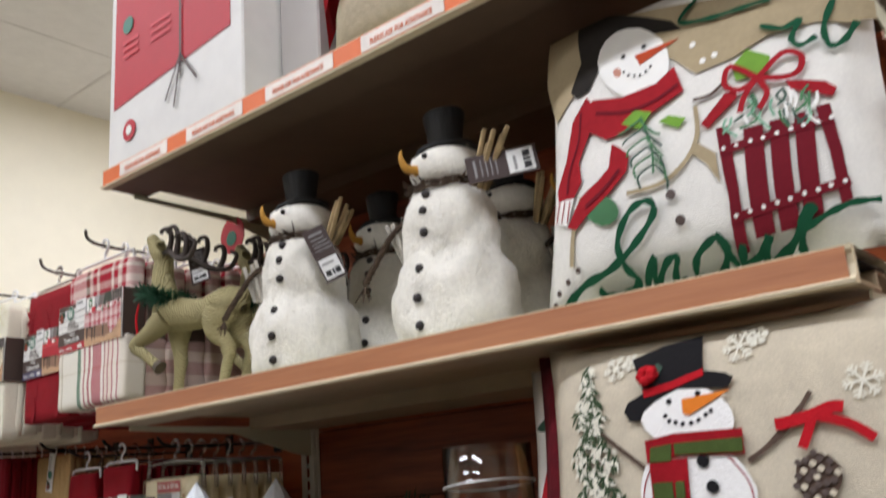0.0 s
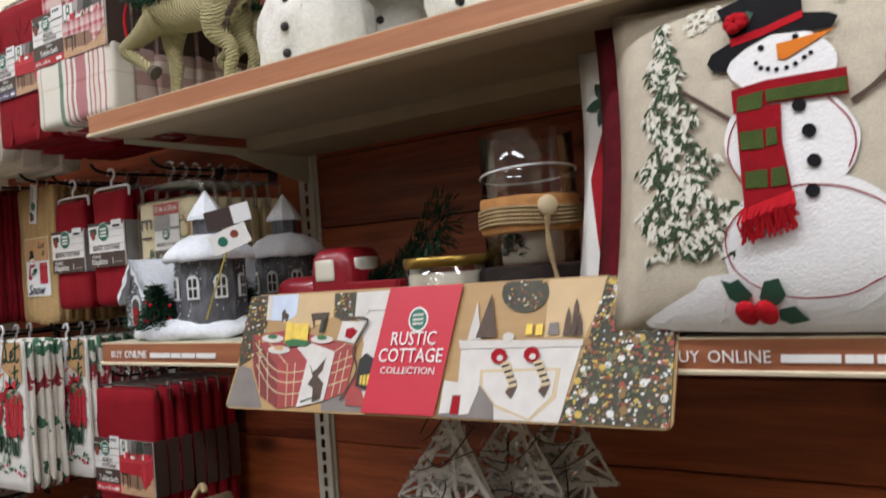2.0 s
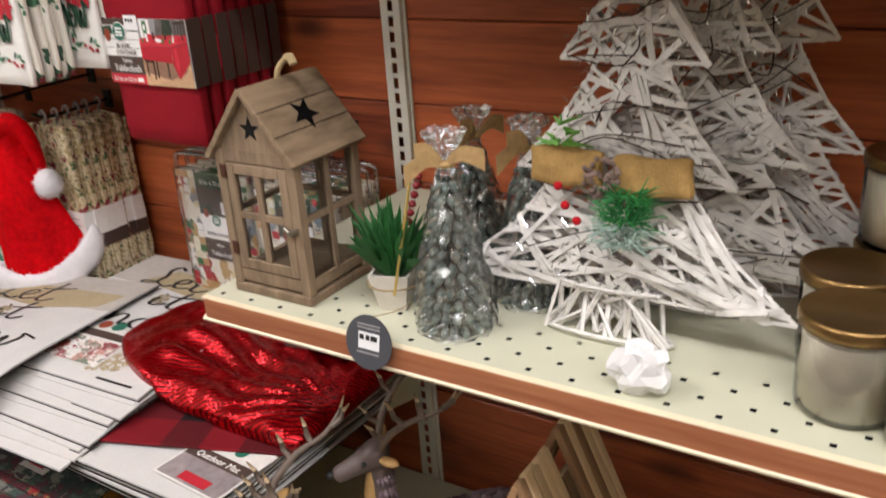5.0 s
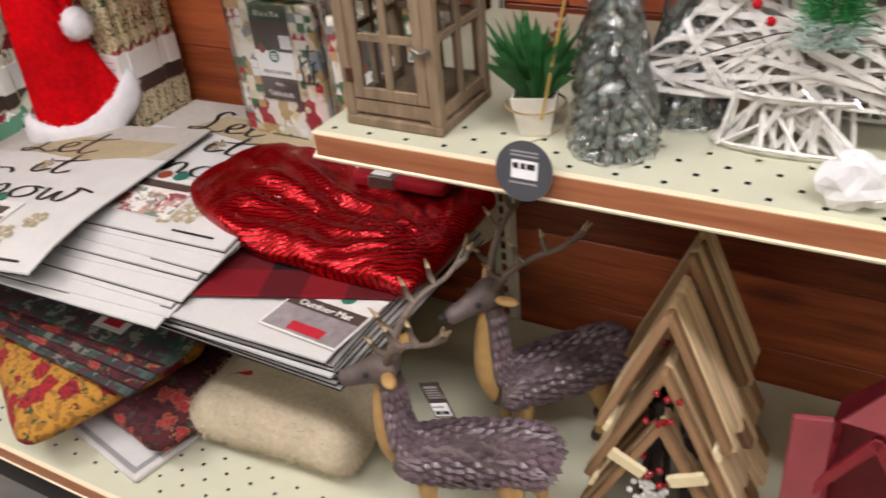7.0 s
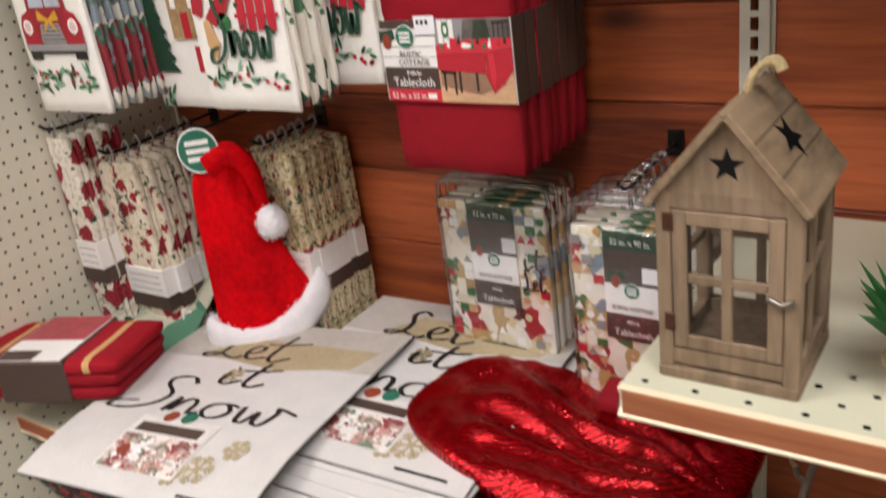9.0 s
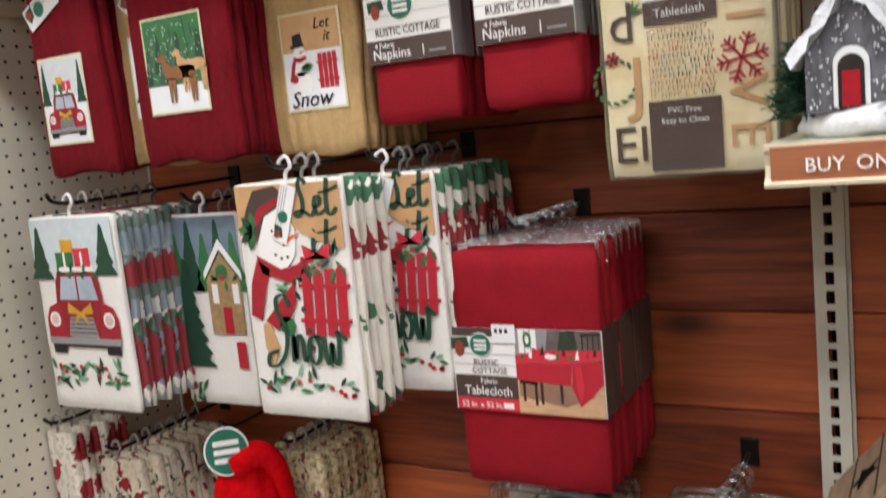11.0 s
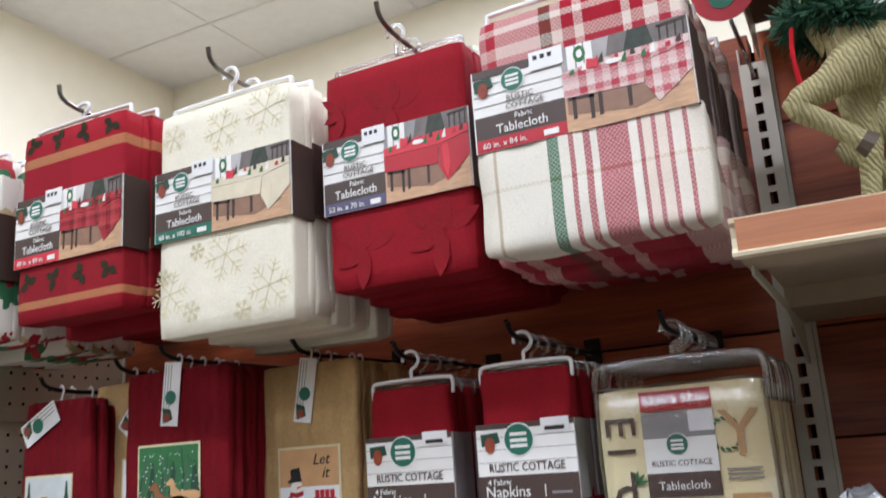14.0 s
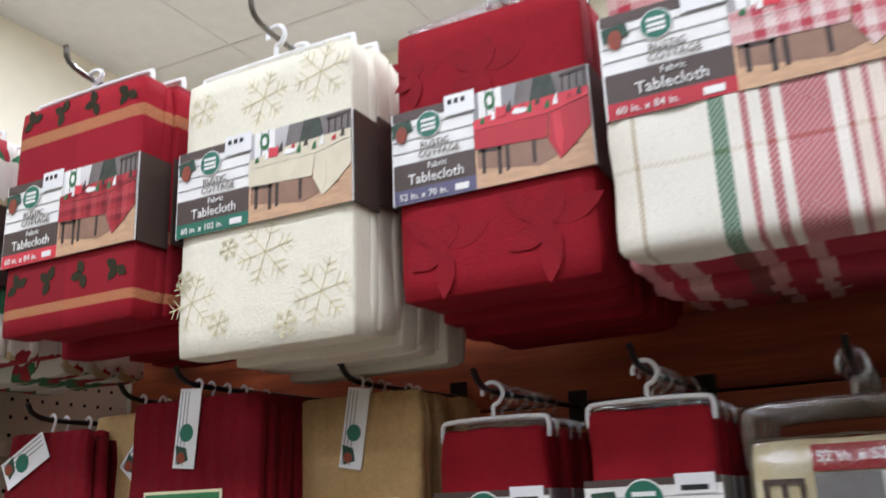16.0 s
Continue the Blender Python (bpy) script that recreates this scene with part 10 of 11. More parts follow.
RZ = 0.275
for sy in (-1, 1):
    bm = bmesh.new()
    y = sy * D
    out = [(-W - 0.004, HB), (W + 0.004, HB), (0, RZ - 0.004)]
    poly(out, y - 0.004, 0.008, bm)
    g = part("gable", bm, WEATH, ln)
    part("star_opening", poly(star(0, HB + 0.028, 0.016), y + sy * 0.0042 - 0.0005, 0.001), DARK, g, "dark star cut-out")
sl = math.atan2(RZ - HB + 0.008, W + 0.011)
LR = math.hypot(RZ - HB + 0.008, W + 0.011)
for sx in (-1, 1):
    rf = part("roof_panel", box(0, LR + 0.004, -D - 0.015, D + 0.015, -0.004, 0.004, 0.0012), WEATH2, ln)
    m = Matrix.Translation((0, 0, RZ)) @ Matrix.Rotation(sl if sx > 0 else math.pi - sl, 4, "Y")
    rf.matrix_basis = m
    st = bmesh.new()
    zz = 0.0046 if sx > 0 else -0.0046
    f = [st.verts.new((LR * 0.5 + a, b, zz)) for a, b in star(0, 0, 0.024, 0.3)]
    st.faces.new(f)
    bmesh.ops.solidify(st, geom=st.faces[:], thickness=0.0006)
    part("star_opening", st, DARK, rf, "dark star cut-out")
    for k in (0.33, 0.66):
        part("board_joint", box(LR * k - 0.0006, LR * k + 0.0006, -D - 0.015, D + 0.015, zz - 0.0005, zz + 0.0003), mat("joint_dark", "3a3026", 0.9), rf)
part("rope_loop", tube(spline([(0, 0.0, RZ - 0.004), (0.002, 0.0, RZ + 0.010), (0.010, 0.004, RZ + 0.022), (0.024, 0.002, RZ + 0.028), (0.030, 0.0, RZ + 0.020)], 5), [0.004] * 12 + [0.0055] * 9, 7), mat("jute_rope", "b09a72", 0.95, var=0.3, scale=300, bump=0.8), ln, "jute rope loop", smooth=True)

pl = thing("potted_plant", "small faux plant in a white footed pot", "plant", 0.262, -0.408, ZC)
bm = lathe([(0.022, 0), (0.024, 0.003), (0.035, 0.044), (0.036, 0.05), (0.032, 0.05), (0.03, 0.04)], 4, seed=0)
bmesh.ops.rotate(bm, cent=(0, 0, 0), matrix=Matrix.Rotation(math.pi / 4 + 0.3, 3, "Z"), verts=bm.verts[:])
part("pot", bm, mat("white_pot", "d6cfc2", 0.6, var=0.12, scale=60, bump=0.2), pl, "chalky white square pot")
part("twine", tube([(0.034 * math.cos(a), 0.034 * math.sin(a), 0.035) for a in [6.2832 * k / 20 for k in range(21)]], 0.0014, 4), TWINE, pl)
bm = bmesh.new()
rn = random.Random(2)
for k in range(150):
    a = rn.uniform(0, 6.283)
    r, hh = rn.uniform(0.012, 0.05), rn.uniform(0.03, 0.088)
    b0 = Vector((0.012 * math.cos(a), 0.012 * math.sin(a), 0.042))
    tp = Vector((r * 1.2 * math.cos(a), r * 1.2 * math.sin(a), 0.045 + hh))
    sd = Vector((-math.sin(a), math.cos(a), 0)) * 0.0045
    mid = (b0 + tp) / 2 + Vector((0, 0, 0.014))
    v = [bm.verts.new(p) for p in (b0 - sd * 0.5, b0 + sd * 0.5, mid + sd, tp, mid - sd)]
    bm.faces.new(v)
part("leaves", bm, mat("faux_leaf", "23602c", 0.5, var=0.4, scale=60), pl, "bright green blade leaves")["kind"] = "stuff"
bm = bmesh.new()
for k in range(9):
    ball(0.008 + 0.004 * k, 0.012, 0.075 + 0.012 * k, 0.0055, bm, 1)
part("berry_stem", bm, mat("dark_red_berry", "7a141a", 0.4), pl, "dark red berry spray", smooth=True)
part("gold_stick", tube([(0.02, -0.03, 0.03), (0.045, -0.012, 0.175)], 0.0018, 6), mat("gold_stick", "c9ab5e", 0.4, 0.5), pl, "thin gold stick")

WAXG = mat("silver_green_wax", "56645d", 0.30, var=0.5, scale=110, bump=0.4)
CELLO = glass("cellophane", (0.99, 0.995, 0.995), 0.05, 0.80, 0.5, 120)
RAFFIA = mat("raffia_bow", "a98a5e", 0.85, var=0.25, scale=120, bump=0.4)


def wax_tree(x, y, h, r, seed):
    t = thing("wax_tree", "grey-green tree candle wrapped in cellophane", "candle", x, y, ZC, seed * 25, group="wrapped tree candles")
    rn = random.Random(seed)
    bm = bmesh.new()
    rows = 12
    for j in range(rows):
        f = j / rows
        rr = r * (1 - f * 0.80)
        n = max(6, int(round(14 * (1 - f) + 3)))
        w = min(0.0074, rr * 2.15 / n)
        for k in range(n):
            a = 6.2832 * (k + 0.5 * (j % 2) + rn.uniform(-0.14, 0.14)) / n
            m = Matrix.Rotation(a, 4, "Z") @ Matrix.Translation((rr * 0.86, 0, 0.009 + h * 0.95 * f + rn.uniform(-0.0015, 0.0015))) @ Matrix.Rotation(0.55 + rn.uniform(-0.2, 0.2), 4, "Y") @ Matrix.Diagonal((0.010 + 0.4 * w, w, 0.0048, 1))
            bmesh.ops.create_icosphere(bm, subdivisions=1, radius=1.0, matrix=m)
    part("wax_scale", bm, WAXG, t, "overlapping wax scales", smooth=True)["kind"] = "stuff"
    # Core much darker than the scales: shade between them put into its colour.
    part("core", lathe([(r * 0.84, 0), (r * 0.82, 0.012), (r * 0.14, h * 0.97)], 20), mat("wax_gap_shade", "1d2623", 0.4), t)
    prof = [(r * 1.12, 0.001), (r * 1.16, 0.02), (r * 1.02, h * 0.35), (r * 0.62, h * 0.75), (r * 0.2, h * 1.03), (r * 0.16, h * 1.08), (r * 0.42, h * 1.18), (r * 0.6, h * 1.24)]
    prof = [(q.x, q.y) for q in spline([(a, b, 0) for a, b in prof], 6)]
    bm = lathe(prof, 30)
    for v in bm.verts:
        a = math.atan2(v.co.y, v.co.x)
        k = 1 + 0.07 * math.sin(9 * a + 3 * noise.noise(v.co * 30 + Vector((seed, 0, 0))))
        v.co = Vector((v.co.x * k, v.co.y * k, v.co.z)) + Vector((rn.uniform(-1, 1), rn.uniform(-1, 1), rn.uniform(-1, 1))) * 0.0028
        v.co.z = max(v.co.z, 0.001)
    bmesh.ops.delete(bm, geom=[f for f in bm.faces if len(f.verts) > 4], context="FACES_ONLY")
    part("cellophane", bm, CELLO, t, "crinkled clear cellophane").visible_shadow = False
    bm = bmesh.new()
    for sx, sz in ((-1, -0.012), (1, 0.006), (-0.7, 0.014)):
        pts = spline([(0, -r * 0.2, h * 1.05), (sx * 0.02, -r * 0.34, h * 1.05 + 0.012 + sz * 0.4), (sx * 0.045, -r * 0.3, h * 1.05 + sz)], 5)
        for i, p in enumerate(pts[:-1]):
            q = pts[i + 1]
            w0, w1 = 0.004 + 0.010 * i / len(pts), 0.004 + 0.010 * (i + 1) / len(pts)
            bm.faces.new([bm.verts.new(v) for v in (p - Vector((0, 0, w0)), q - Vector((0, 0, w1)), q + Vector((0, 0, w1)), p + Vector((0, 0, w0)))])
    tube([(0.2 * r * math.cos(a), 0.2 * r * math.sin(a), h * 1.05) for a in [6.2832 * k / 16 for k in range(17)]], 0.004, 6, bm)
    part("raffia_bow", bm, RAFFIA, t, "tan paper raffia bow")
    return t


wax_tree(0.360, -0.425, 0.192, 0.041, 1)
wax_tree(0.408, -0.320, 0.185, 0.041, 2)
wax_tree(0.305, -0.275, 0.180, 0.041, 3)

WICK = mat("white_wicker", "d9d5cd", 0.5, var=0.28, scale=70, bump=0.6)
WICKB = mat("grey_washed_wicker", "b9b0a6", 0.7, var=0.4, scale=50, bump=0.5)
VINE = mat("brown_vine", "3f332b", 0.85, var=0.3, scale=90)
TINSEL = mat("silver_tinsel", "d8dadc", 0.15, 0.9)
BURLAP = mat("burlap_bow", "a5834f", 0.95, var=0.25, scale=420, bump=0.8)


def tier(cx, z0, z1, w0, w1):
    """One swept tier of the tree's outline."""
    L = [(cx - w0 / 2, z0), (cx - w0 / 2 * 0.60 - w1 * 0.05, z0 + (z1 - z0) * 0.36), (cx - w1 / 2 - (w0 - w1) * 0.08, z0 + (z1 - z0) * 0.72), (cx - w1 / 2, z1)]
    return L + [(2 * cx - a, b) for a, b in L[::-1]]


def inside(p, poly_):
    c = False
    for i in range(len(poly_)):
        a, b = poly_[i - 1], poly_[i]
        if (a[1] > p[1]) != (b[1] > p[1]) and p[0] < (b[0] - a[0]) * (p[1] - a[1]) / (b[1] - a[1]) + a[0]:
            c = not c
    return c


def wicker(x, y, lean, s, seed, bow=False, rz=0):
    t = thing("wicker_tree", "white wicker tree decoration with vine and tinsel", "decoration", x, y, ZC, rz, group="white wicker trees", rx=lean)
    rn = random.Random(seed)
    tiers = [tier(0, 0.052 * s, 0.215 * s, 0.40 * s, 0.12 * s), tier(0, 0.182 * s, 0.33 * s, 0.25 * s, 0.06 * s), tier(0, 0.305 * s, 0.437 * s, 0.165 * s, 0.008 * s)]
    vine, tins = bmesh.new(), bmesh.new()
    for ti, T in enumerate(tiers):
        bm = bmesh.new()
        z0, z1 = min(p[1] for p in T), max(p[1] for p in T)
        xm = max(p[0] for p in T)
        made = 0
        back = bmesh.new()
        while made < (78, 52, 27)[ti]:
            px, pz = rn.uniform(-xm, xm), rn.uniform(z0, z1)
            if not inside((px, pz), T):
                continue
            a = rn.uniform(0, math.pi) if rn.random() < 0.45 else rn.choice((0.25, 0.6, 2.5, 2.9)) + rn.uniform(-0.25, 0.25)
            dx, dz = math.cos(a), math.sin(a)
            e = []
            for sg_ in (1, -1):
                k = 0
                while inside((px + sg_ * dx * k, pz + sg_ * dz * k), T) and k < 0.3:
                    k += 0.004
                e.append((px + sg_ * dx * k, pz + sg_ * dz * k))
            L = math.hypot(e[0][0] - e[1][0], e[0][1] - e[1][1])
            if L < 0.03:
                continue
            front = made % 5 < 3
            made += 1
            w = rn.uniform(0.003, 0.0075) if front else rn.uniform(0.0025, 0.0055)
            yy = -rn.uniform(0.010, 0.020) if front else rn.uniform(0.006, 0.018)
            c0, c1 = Vector((e[0][0], yy * 0.3, e[0][1])), Vector((e[1][0], yy * 0.3, e[1][1]))
            dr_ = (c1 - c0).normalized()
            nn = Vector((-dr_.z, 0, dr_.x)) * w / 2
            sag_ = Vector((-dr_.z, 0, dr_.x)) * rn.uniform(-0.05, 0.05) * L
            th = Vector((0, 0.0011, 0))
            ps = []
            for q in range(6):
                u = q / 5
                p = c0.lerp(c1, u) + sag_ * 4 * u * (1 - u)
                p.y = yy * (0.3 + 0.7 * math.sin(math.pi * u) ** 0.6)
                ps.append(p)
            tgt = bm if front else back
            prev = None
            for p in ps:
                cur = [tgt.verts.new(v) for v in (p - nn - th, p + nn - th, p + nn + th, p - nn + th)]
                if prev:
                    for q in range(4):
                        tgt.faces.new((prev[q - 1], prev[q], cur[q], cur[q - 1]))
                prev = cur
        part("wicker_back", back, WICKB, t, "grey-washed inner wicker strips")
        for i in range(len(T)):
            a, b = T[i - 1], T[i]
            tube([(a[0], -0.004, a[1]), (b[0], -0.004, b[1])], 0.0024, 5, bm)
        part("wicker_tier", bm, WICK, t, "woven white wicker tier")
        for k in range(5):
            pz = rn.uniform(z0, z1)
            pts = spline([(rn.uniform(-xm, 0) * 0.7, -0.026, pz), (rn.uniform(-0.02, 0.02), -0.03, pz + rn.uniform(-0.02, 0.04)), (rn.uniform(0, xm) * 0.7, -0.026, pz + rn.uniform(-0.01, 0.05))], 5)
            tube(pts, 0.0010, 4, vine)
        for k in range(190):
            px, pz = rn.uniform(-xm, xm), rn.uniform(z0, z1)
            if inside((px, pz), T):
                p = Vector((px, -0.024 + rn.uniform(-0.006, 0.006), pz))
                d = Vector((rn.uniform(-1, 1), rn.uniform(-0.4, 0.2), rn.uniform(-1, 1))).normalized()
                sd = d.orthogonal().normalized() * 0.0007
                tins.faces.new([tins.verts.new(v) for v in (p - sd, p + sd, p + d * 0.012)])
    part("vine", vine, VINE, t, "thin brown vine")
    part("tinsel", tins, TINSEL, t, "silver tinsel threads")["kind"] = "stuff"
    bm = bmesh.new()
    for k in range(40):
        a, b = rn.uniform(-0.078, 0.078), rn.uniform(-0.055, 0.055)
        tube([(a * s, rn.uniform(-0.024, 0.024), 0.003), (b * s, rn.uniform(-0.02, 0.02), 0.06 * s)], rn.uniform(0.002, 0.0036), 5, bm)
    for zz in (0.004, 0.058):
        tube([((0.078 - 0.3 * zz) * s * math.cos(a), 0.024 * math.sin(a), zz * s) for a in [6.2832 * k / 20 for k in range(21)]], 0.0024, 5, bm)
    part("wicker_foot", bm, WICK, t, "woven white wicker foot")
    if bow:
        for sx in (-1, 1):
            b2 = rbox(0.085, 0.014, 0.042, 0.006, 6, 0.006, 30, 3 + sx, sx * 0.047, -0.042, 0.19)
            part("bow_loop", b2, BURLAP, t, "tan burlap bow loop")
        cn = bmesh.new()
        for k in range(70):
            a, f = rn.uniform(0, 6.283), rn.random()
            rr = 0.02 * math.sin(math.pi * min(0.95, f + 0.08))
            ball(0.0 + rr * math.cos(a), -0.062 + rr * math.sin(a) * 0.7, 0.205 - 0.045 * f, 0.0035, cn, 1)
        part("pine_cone", cn, mat("frosted_cone", "6e5a50", 0.7, var=0.6, scale=200), t, "frosted pine cone")
        part("fir_sprig", needles(0.03, -0.06, 0.138, 0.019, 0.036, 190, 4, 0.024, cone=False), mat("bright_fir", "1d7a3a", 0.6, var=0.3), t, "bright green fir sprig")["kind"] = "stuff"
        part("fir_sprig", needles(0.03, -0.062, 0.115, 0.025, 0.025, 160, 6, 0.02, cone=False), mat("frosted_fir", "9fb5a8", 0.7, var=0.3), t, "frosted fir sprig")["kind"] = "stuff"
        part("leaf_sprig", needles(-0.052, -0.055, 0.212, 0.010, 0.026, 15, 8, 0.022, cone=False, rad=0.002), mat("lime_leaf", "5f9a3a", 0.6), t, "lime green leaf sprig")
        for bx_, bz in ((-0.04, 0.15), (-0.025, 0.135), (-0.05, 0.17)):
            part("berry", ball(bx_, -0.055, bz, 0.005), REDFELT, t, "red berry", smooth=True)
    return t


wicker(0.528, -0.372, -13, 1.0, 1, True)
wicker(0.578, -0.265, -9, 0.99, 2)
wicker(0.625, -0.185, -6, 0.99, 3)
ct = thing("crumpled_tag", "crumpled white paper tag on the shelf", "tag", 0.604, -0.468, ZC)
bm = ball(0, 0, 0.028, 0.03, sub=3, sy=0.6)
for v in bm.verts:
    v.co += Vector(noise.noise_vector(v.co * 55)) * 0.011
    v.co.z = max(v.co.z, 0.0)
part("paper", bm, WHITEPL, ct)
rt = thing("round_tag", "dark grey round card tag with price sticker", "tag", 0.291, -0.507, 0.792, rx=-12)
part("card", poly(ring(0, 0, 0.033, 32), 0, 0.001), mat("slate_card", "45464a", 0.6, var=0.06), rt)
part("price_sticker", poly(R(-0.014, 0.016, -0.008, 0.012), -0.001, 0.0006), WHITEPL, rt, "white price sticker")
for k, (a, b) in enumerate(((-0.012, -0.006), (-0.003, 0.002), (0.004, 0.013))):
    part("sticker_bar", poly(R(a, b, 0.003, 0.009), -0.0018, 0.0006), BLACKPR, rt)
for z in (0.02, 0.016, -0.014):
    part("print_bar", poly(R(-0.016, 0.016, z, z + 0.002), -0.001, 0.0005), GREYPR, rt)
part("string", tube([(0, 0.002, 0.03), (0.012, 0.03, 0.032), (0.02, 0.07, 0.04)], 0.0007, 4), TWINE, rt)
DKLID = mat("bronze_lid", "8a6c42", 0.32, 0.85, var=0.15)
for x, y in ((0.785, -0.405), (0.765, -0.305), (0.865, -0.34), (0.868, -0.435)):
    jar(x, y, ZC, 0.048, 0.102, "cream candle jar with bronze lid", DKLID)
jar(0.80, -0.215, ZC, 0.046, 0.098, "cream candle jar with bronze lid", DKLID)
jar(0.80, -0.215, ZC + 0.0985, 0.046, 0.10, "cream candle jar with bronze lid", DKLID)

DPLAQ = mat("grey_deer_wood", "453d38", 0.32, var=0.7, scale=60, bump=0.9, stretch=(0.5, 1, 1.4))
MINT = mat("mint_wood", "bccac0", 0.55, var=0.25, scale=40)
nt = MINT.node_tree
tc, mp, wv, bp = (nt.nodes.new("ShaderNode" + k) for k in ("TexCoord", "Mapping", "TexWave", "Bump"))
mp.inputs["Location"].default_value, mp.inputs["Scale"].default_value = (-0.035, 0, -0.17), (1, 0.2, 0.75)
wv.wave_type, wv.rings_direction = "RINGS", "SPHERICAL"
wv.inputs["Scale"].default_value, wv.inputs["Distortion"].default_value, wv.inputs["Detail"].default_value = 42, 3.5, 3
bp.inputs["Strength"].default_value, bp.inputs["Distance"].default_value = 0.9, 0.002
nt.links.new(tc.outputs["Object"], mp.inputs[0])
nt.links.new(mp.outputs[0], wv.inputs[0])
nt.links.new(wv.outputs["Fac"], bp.inputs["Height"])
nt.links.new(bp.outputs[0], nt.nodes["Principled BSDF"].inputs["Normal"])
ANTW = mat("white_antler", "a59d8c", 0.5, var=0.75, scale=55, bump=0.6)


def deer_plaque(x, y, z, seed, rz):
    t = thing("deer_plaque", "grey wooden deer head with pale antlers", "decoration", x, y, z, rz, group="wooden deer heads")
    bm = poly([(-0.014, 0), (0.085, 0), (0.084, 0.10), (0.07, 0.19), (0.05, 0.237), (0.006, 0.236), (-0.004, 0.215), (-0.012, 0.12)], -0.02, 0.04)
    bmesh.ops.bevel(bm, geom=bm.edges[:], offset=0.007, segments=2, affect="EDGES")
    part("block_base", bm, MINT, t, "mint painted wooden base with carved grain", smooth=True)
    for nm, pts in (("muzzle", [(0, 0.328), (-0.002, 0.311), (0.031, 0.280), (0.036, 0.318)]), ("cheek", [(0.037, 0.318), (0.033, 0.279), (0.05, 0.268), (0.073, 0.293), (0.070, 0.303)]), ("neck", [(0.032, 0.276), (0.05, 0.267), (0.072, 0.291), (0.066, 0.238), (0.006, 0.237)])):
        bm = poly(pts, -0.019, 0.038)
        bmesh.ops.bevel(bm, geom=bm.edges[:], offset=0.003, segments=1, affect="EDGES")
        part(nm, bm, DPLAQ, t, "carved dark grey wooden " + nm)
    for sy in (-1, 1):
        o = sy * 0.016
        bm = tube(spline([(0.066, o, 0.302), (0.082, o * 2, 0.330), (0.098, o * 2.4, 0.336), (0.092, o * 2.4, 0.352), (0.078, o * 2.2, 0.347)], 5), 0.0040, 7)
        tube(spline([(0.069, o, 0.299), (0.088, o * 2, 0.303), (0.106, o * 2.2, 0.312), (0.100, o * 2.4, 0.324), (0.082, o * 2, 0.316)], 5), 0.0038, 7, bm)
        tube(spline([(0.085, o * 2, 0.331), (0.11, o * 2.4, 0.329), (0.14, o * 2.6, 0.336), (0.15, o * 2.6, 0.358)], 5), 0.0036, 7, bm)
        part("antler", bm, ANTW, t, "pale curved antler", smooth=True)
    price_tag(t, 0.085, -0.035, 0.296, 0.024, 0.085, 0, -8)
    return t


for k in range(5):
    deer_plaque(0.889 + 0.062 * k, -0.425 + 0.055 * k, ZC, k, -6)

# ---- base deck ----
PALEW = mat("pale_slat_wood", "c9ae88", 0.8, var=0.45, scale=60, bump=0.6, stretch=(0.12, 1, 1), rnd=0.5)
PALEW2 = mat("bark_slat_wood", "86674a", 0.85, var=0.6, scale=60, bump=0.8, stretch=(0.12, 1, 1), rnd=0.5)


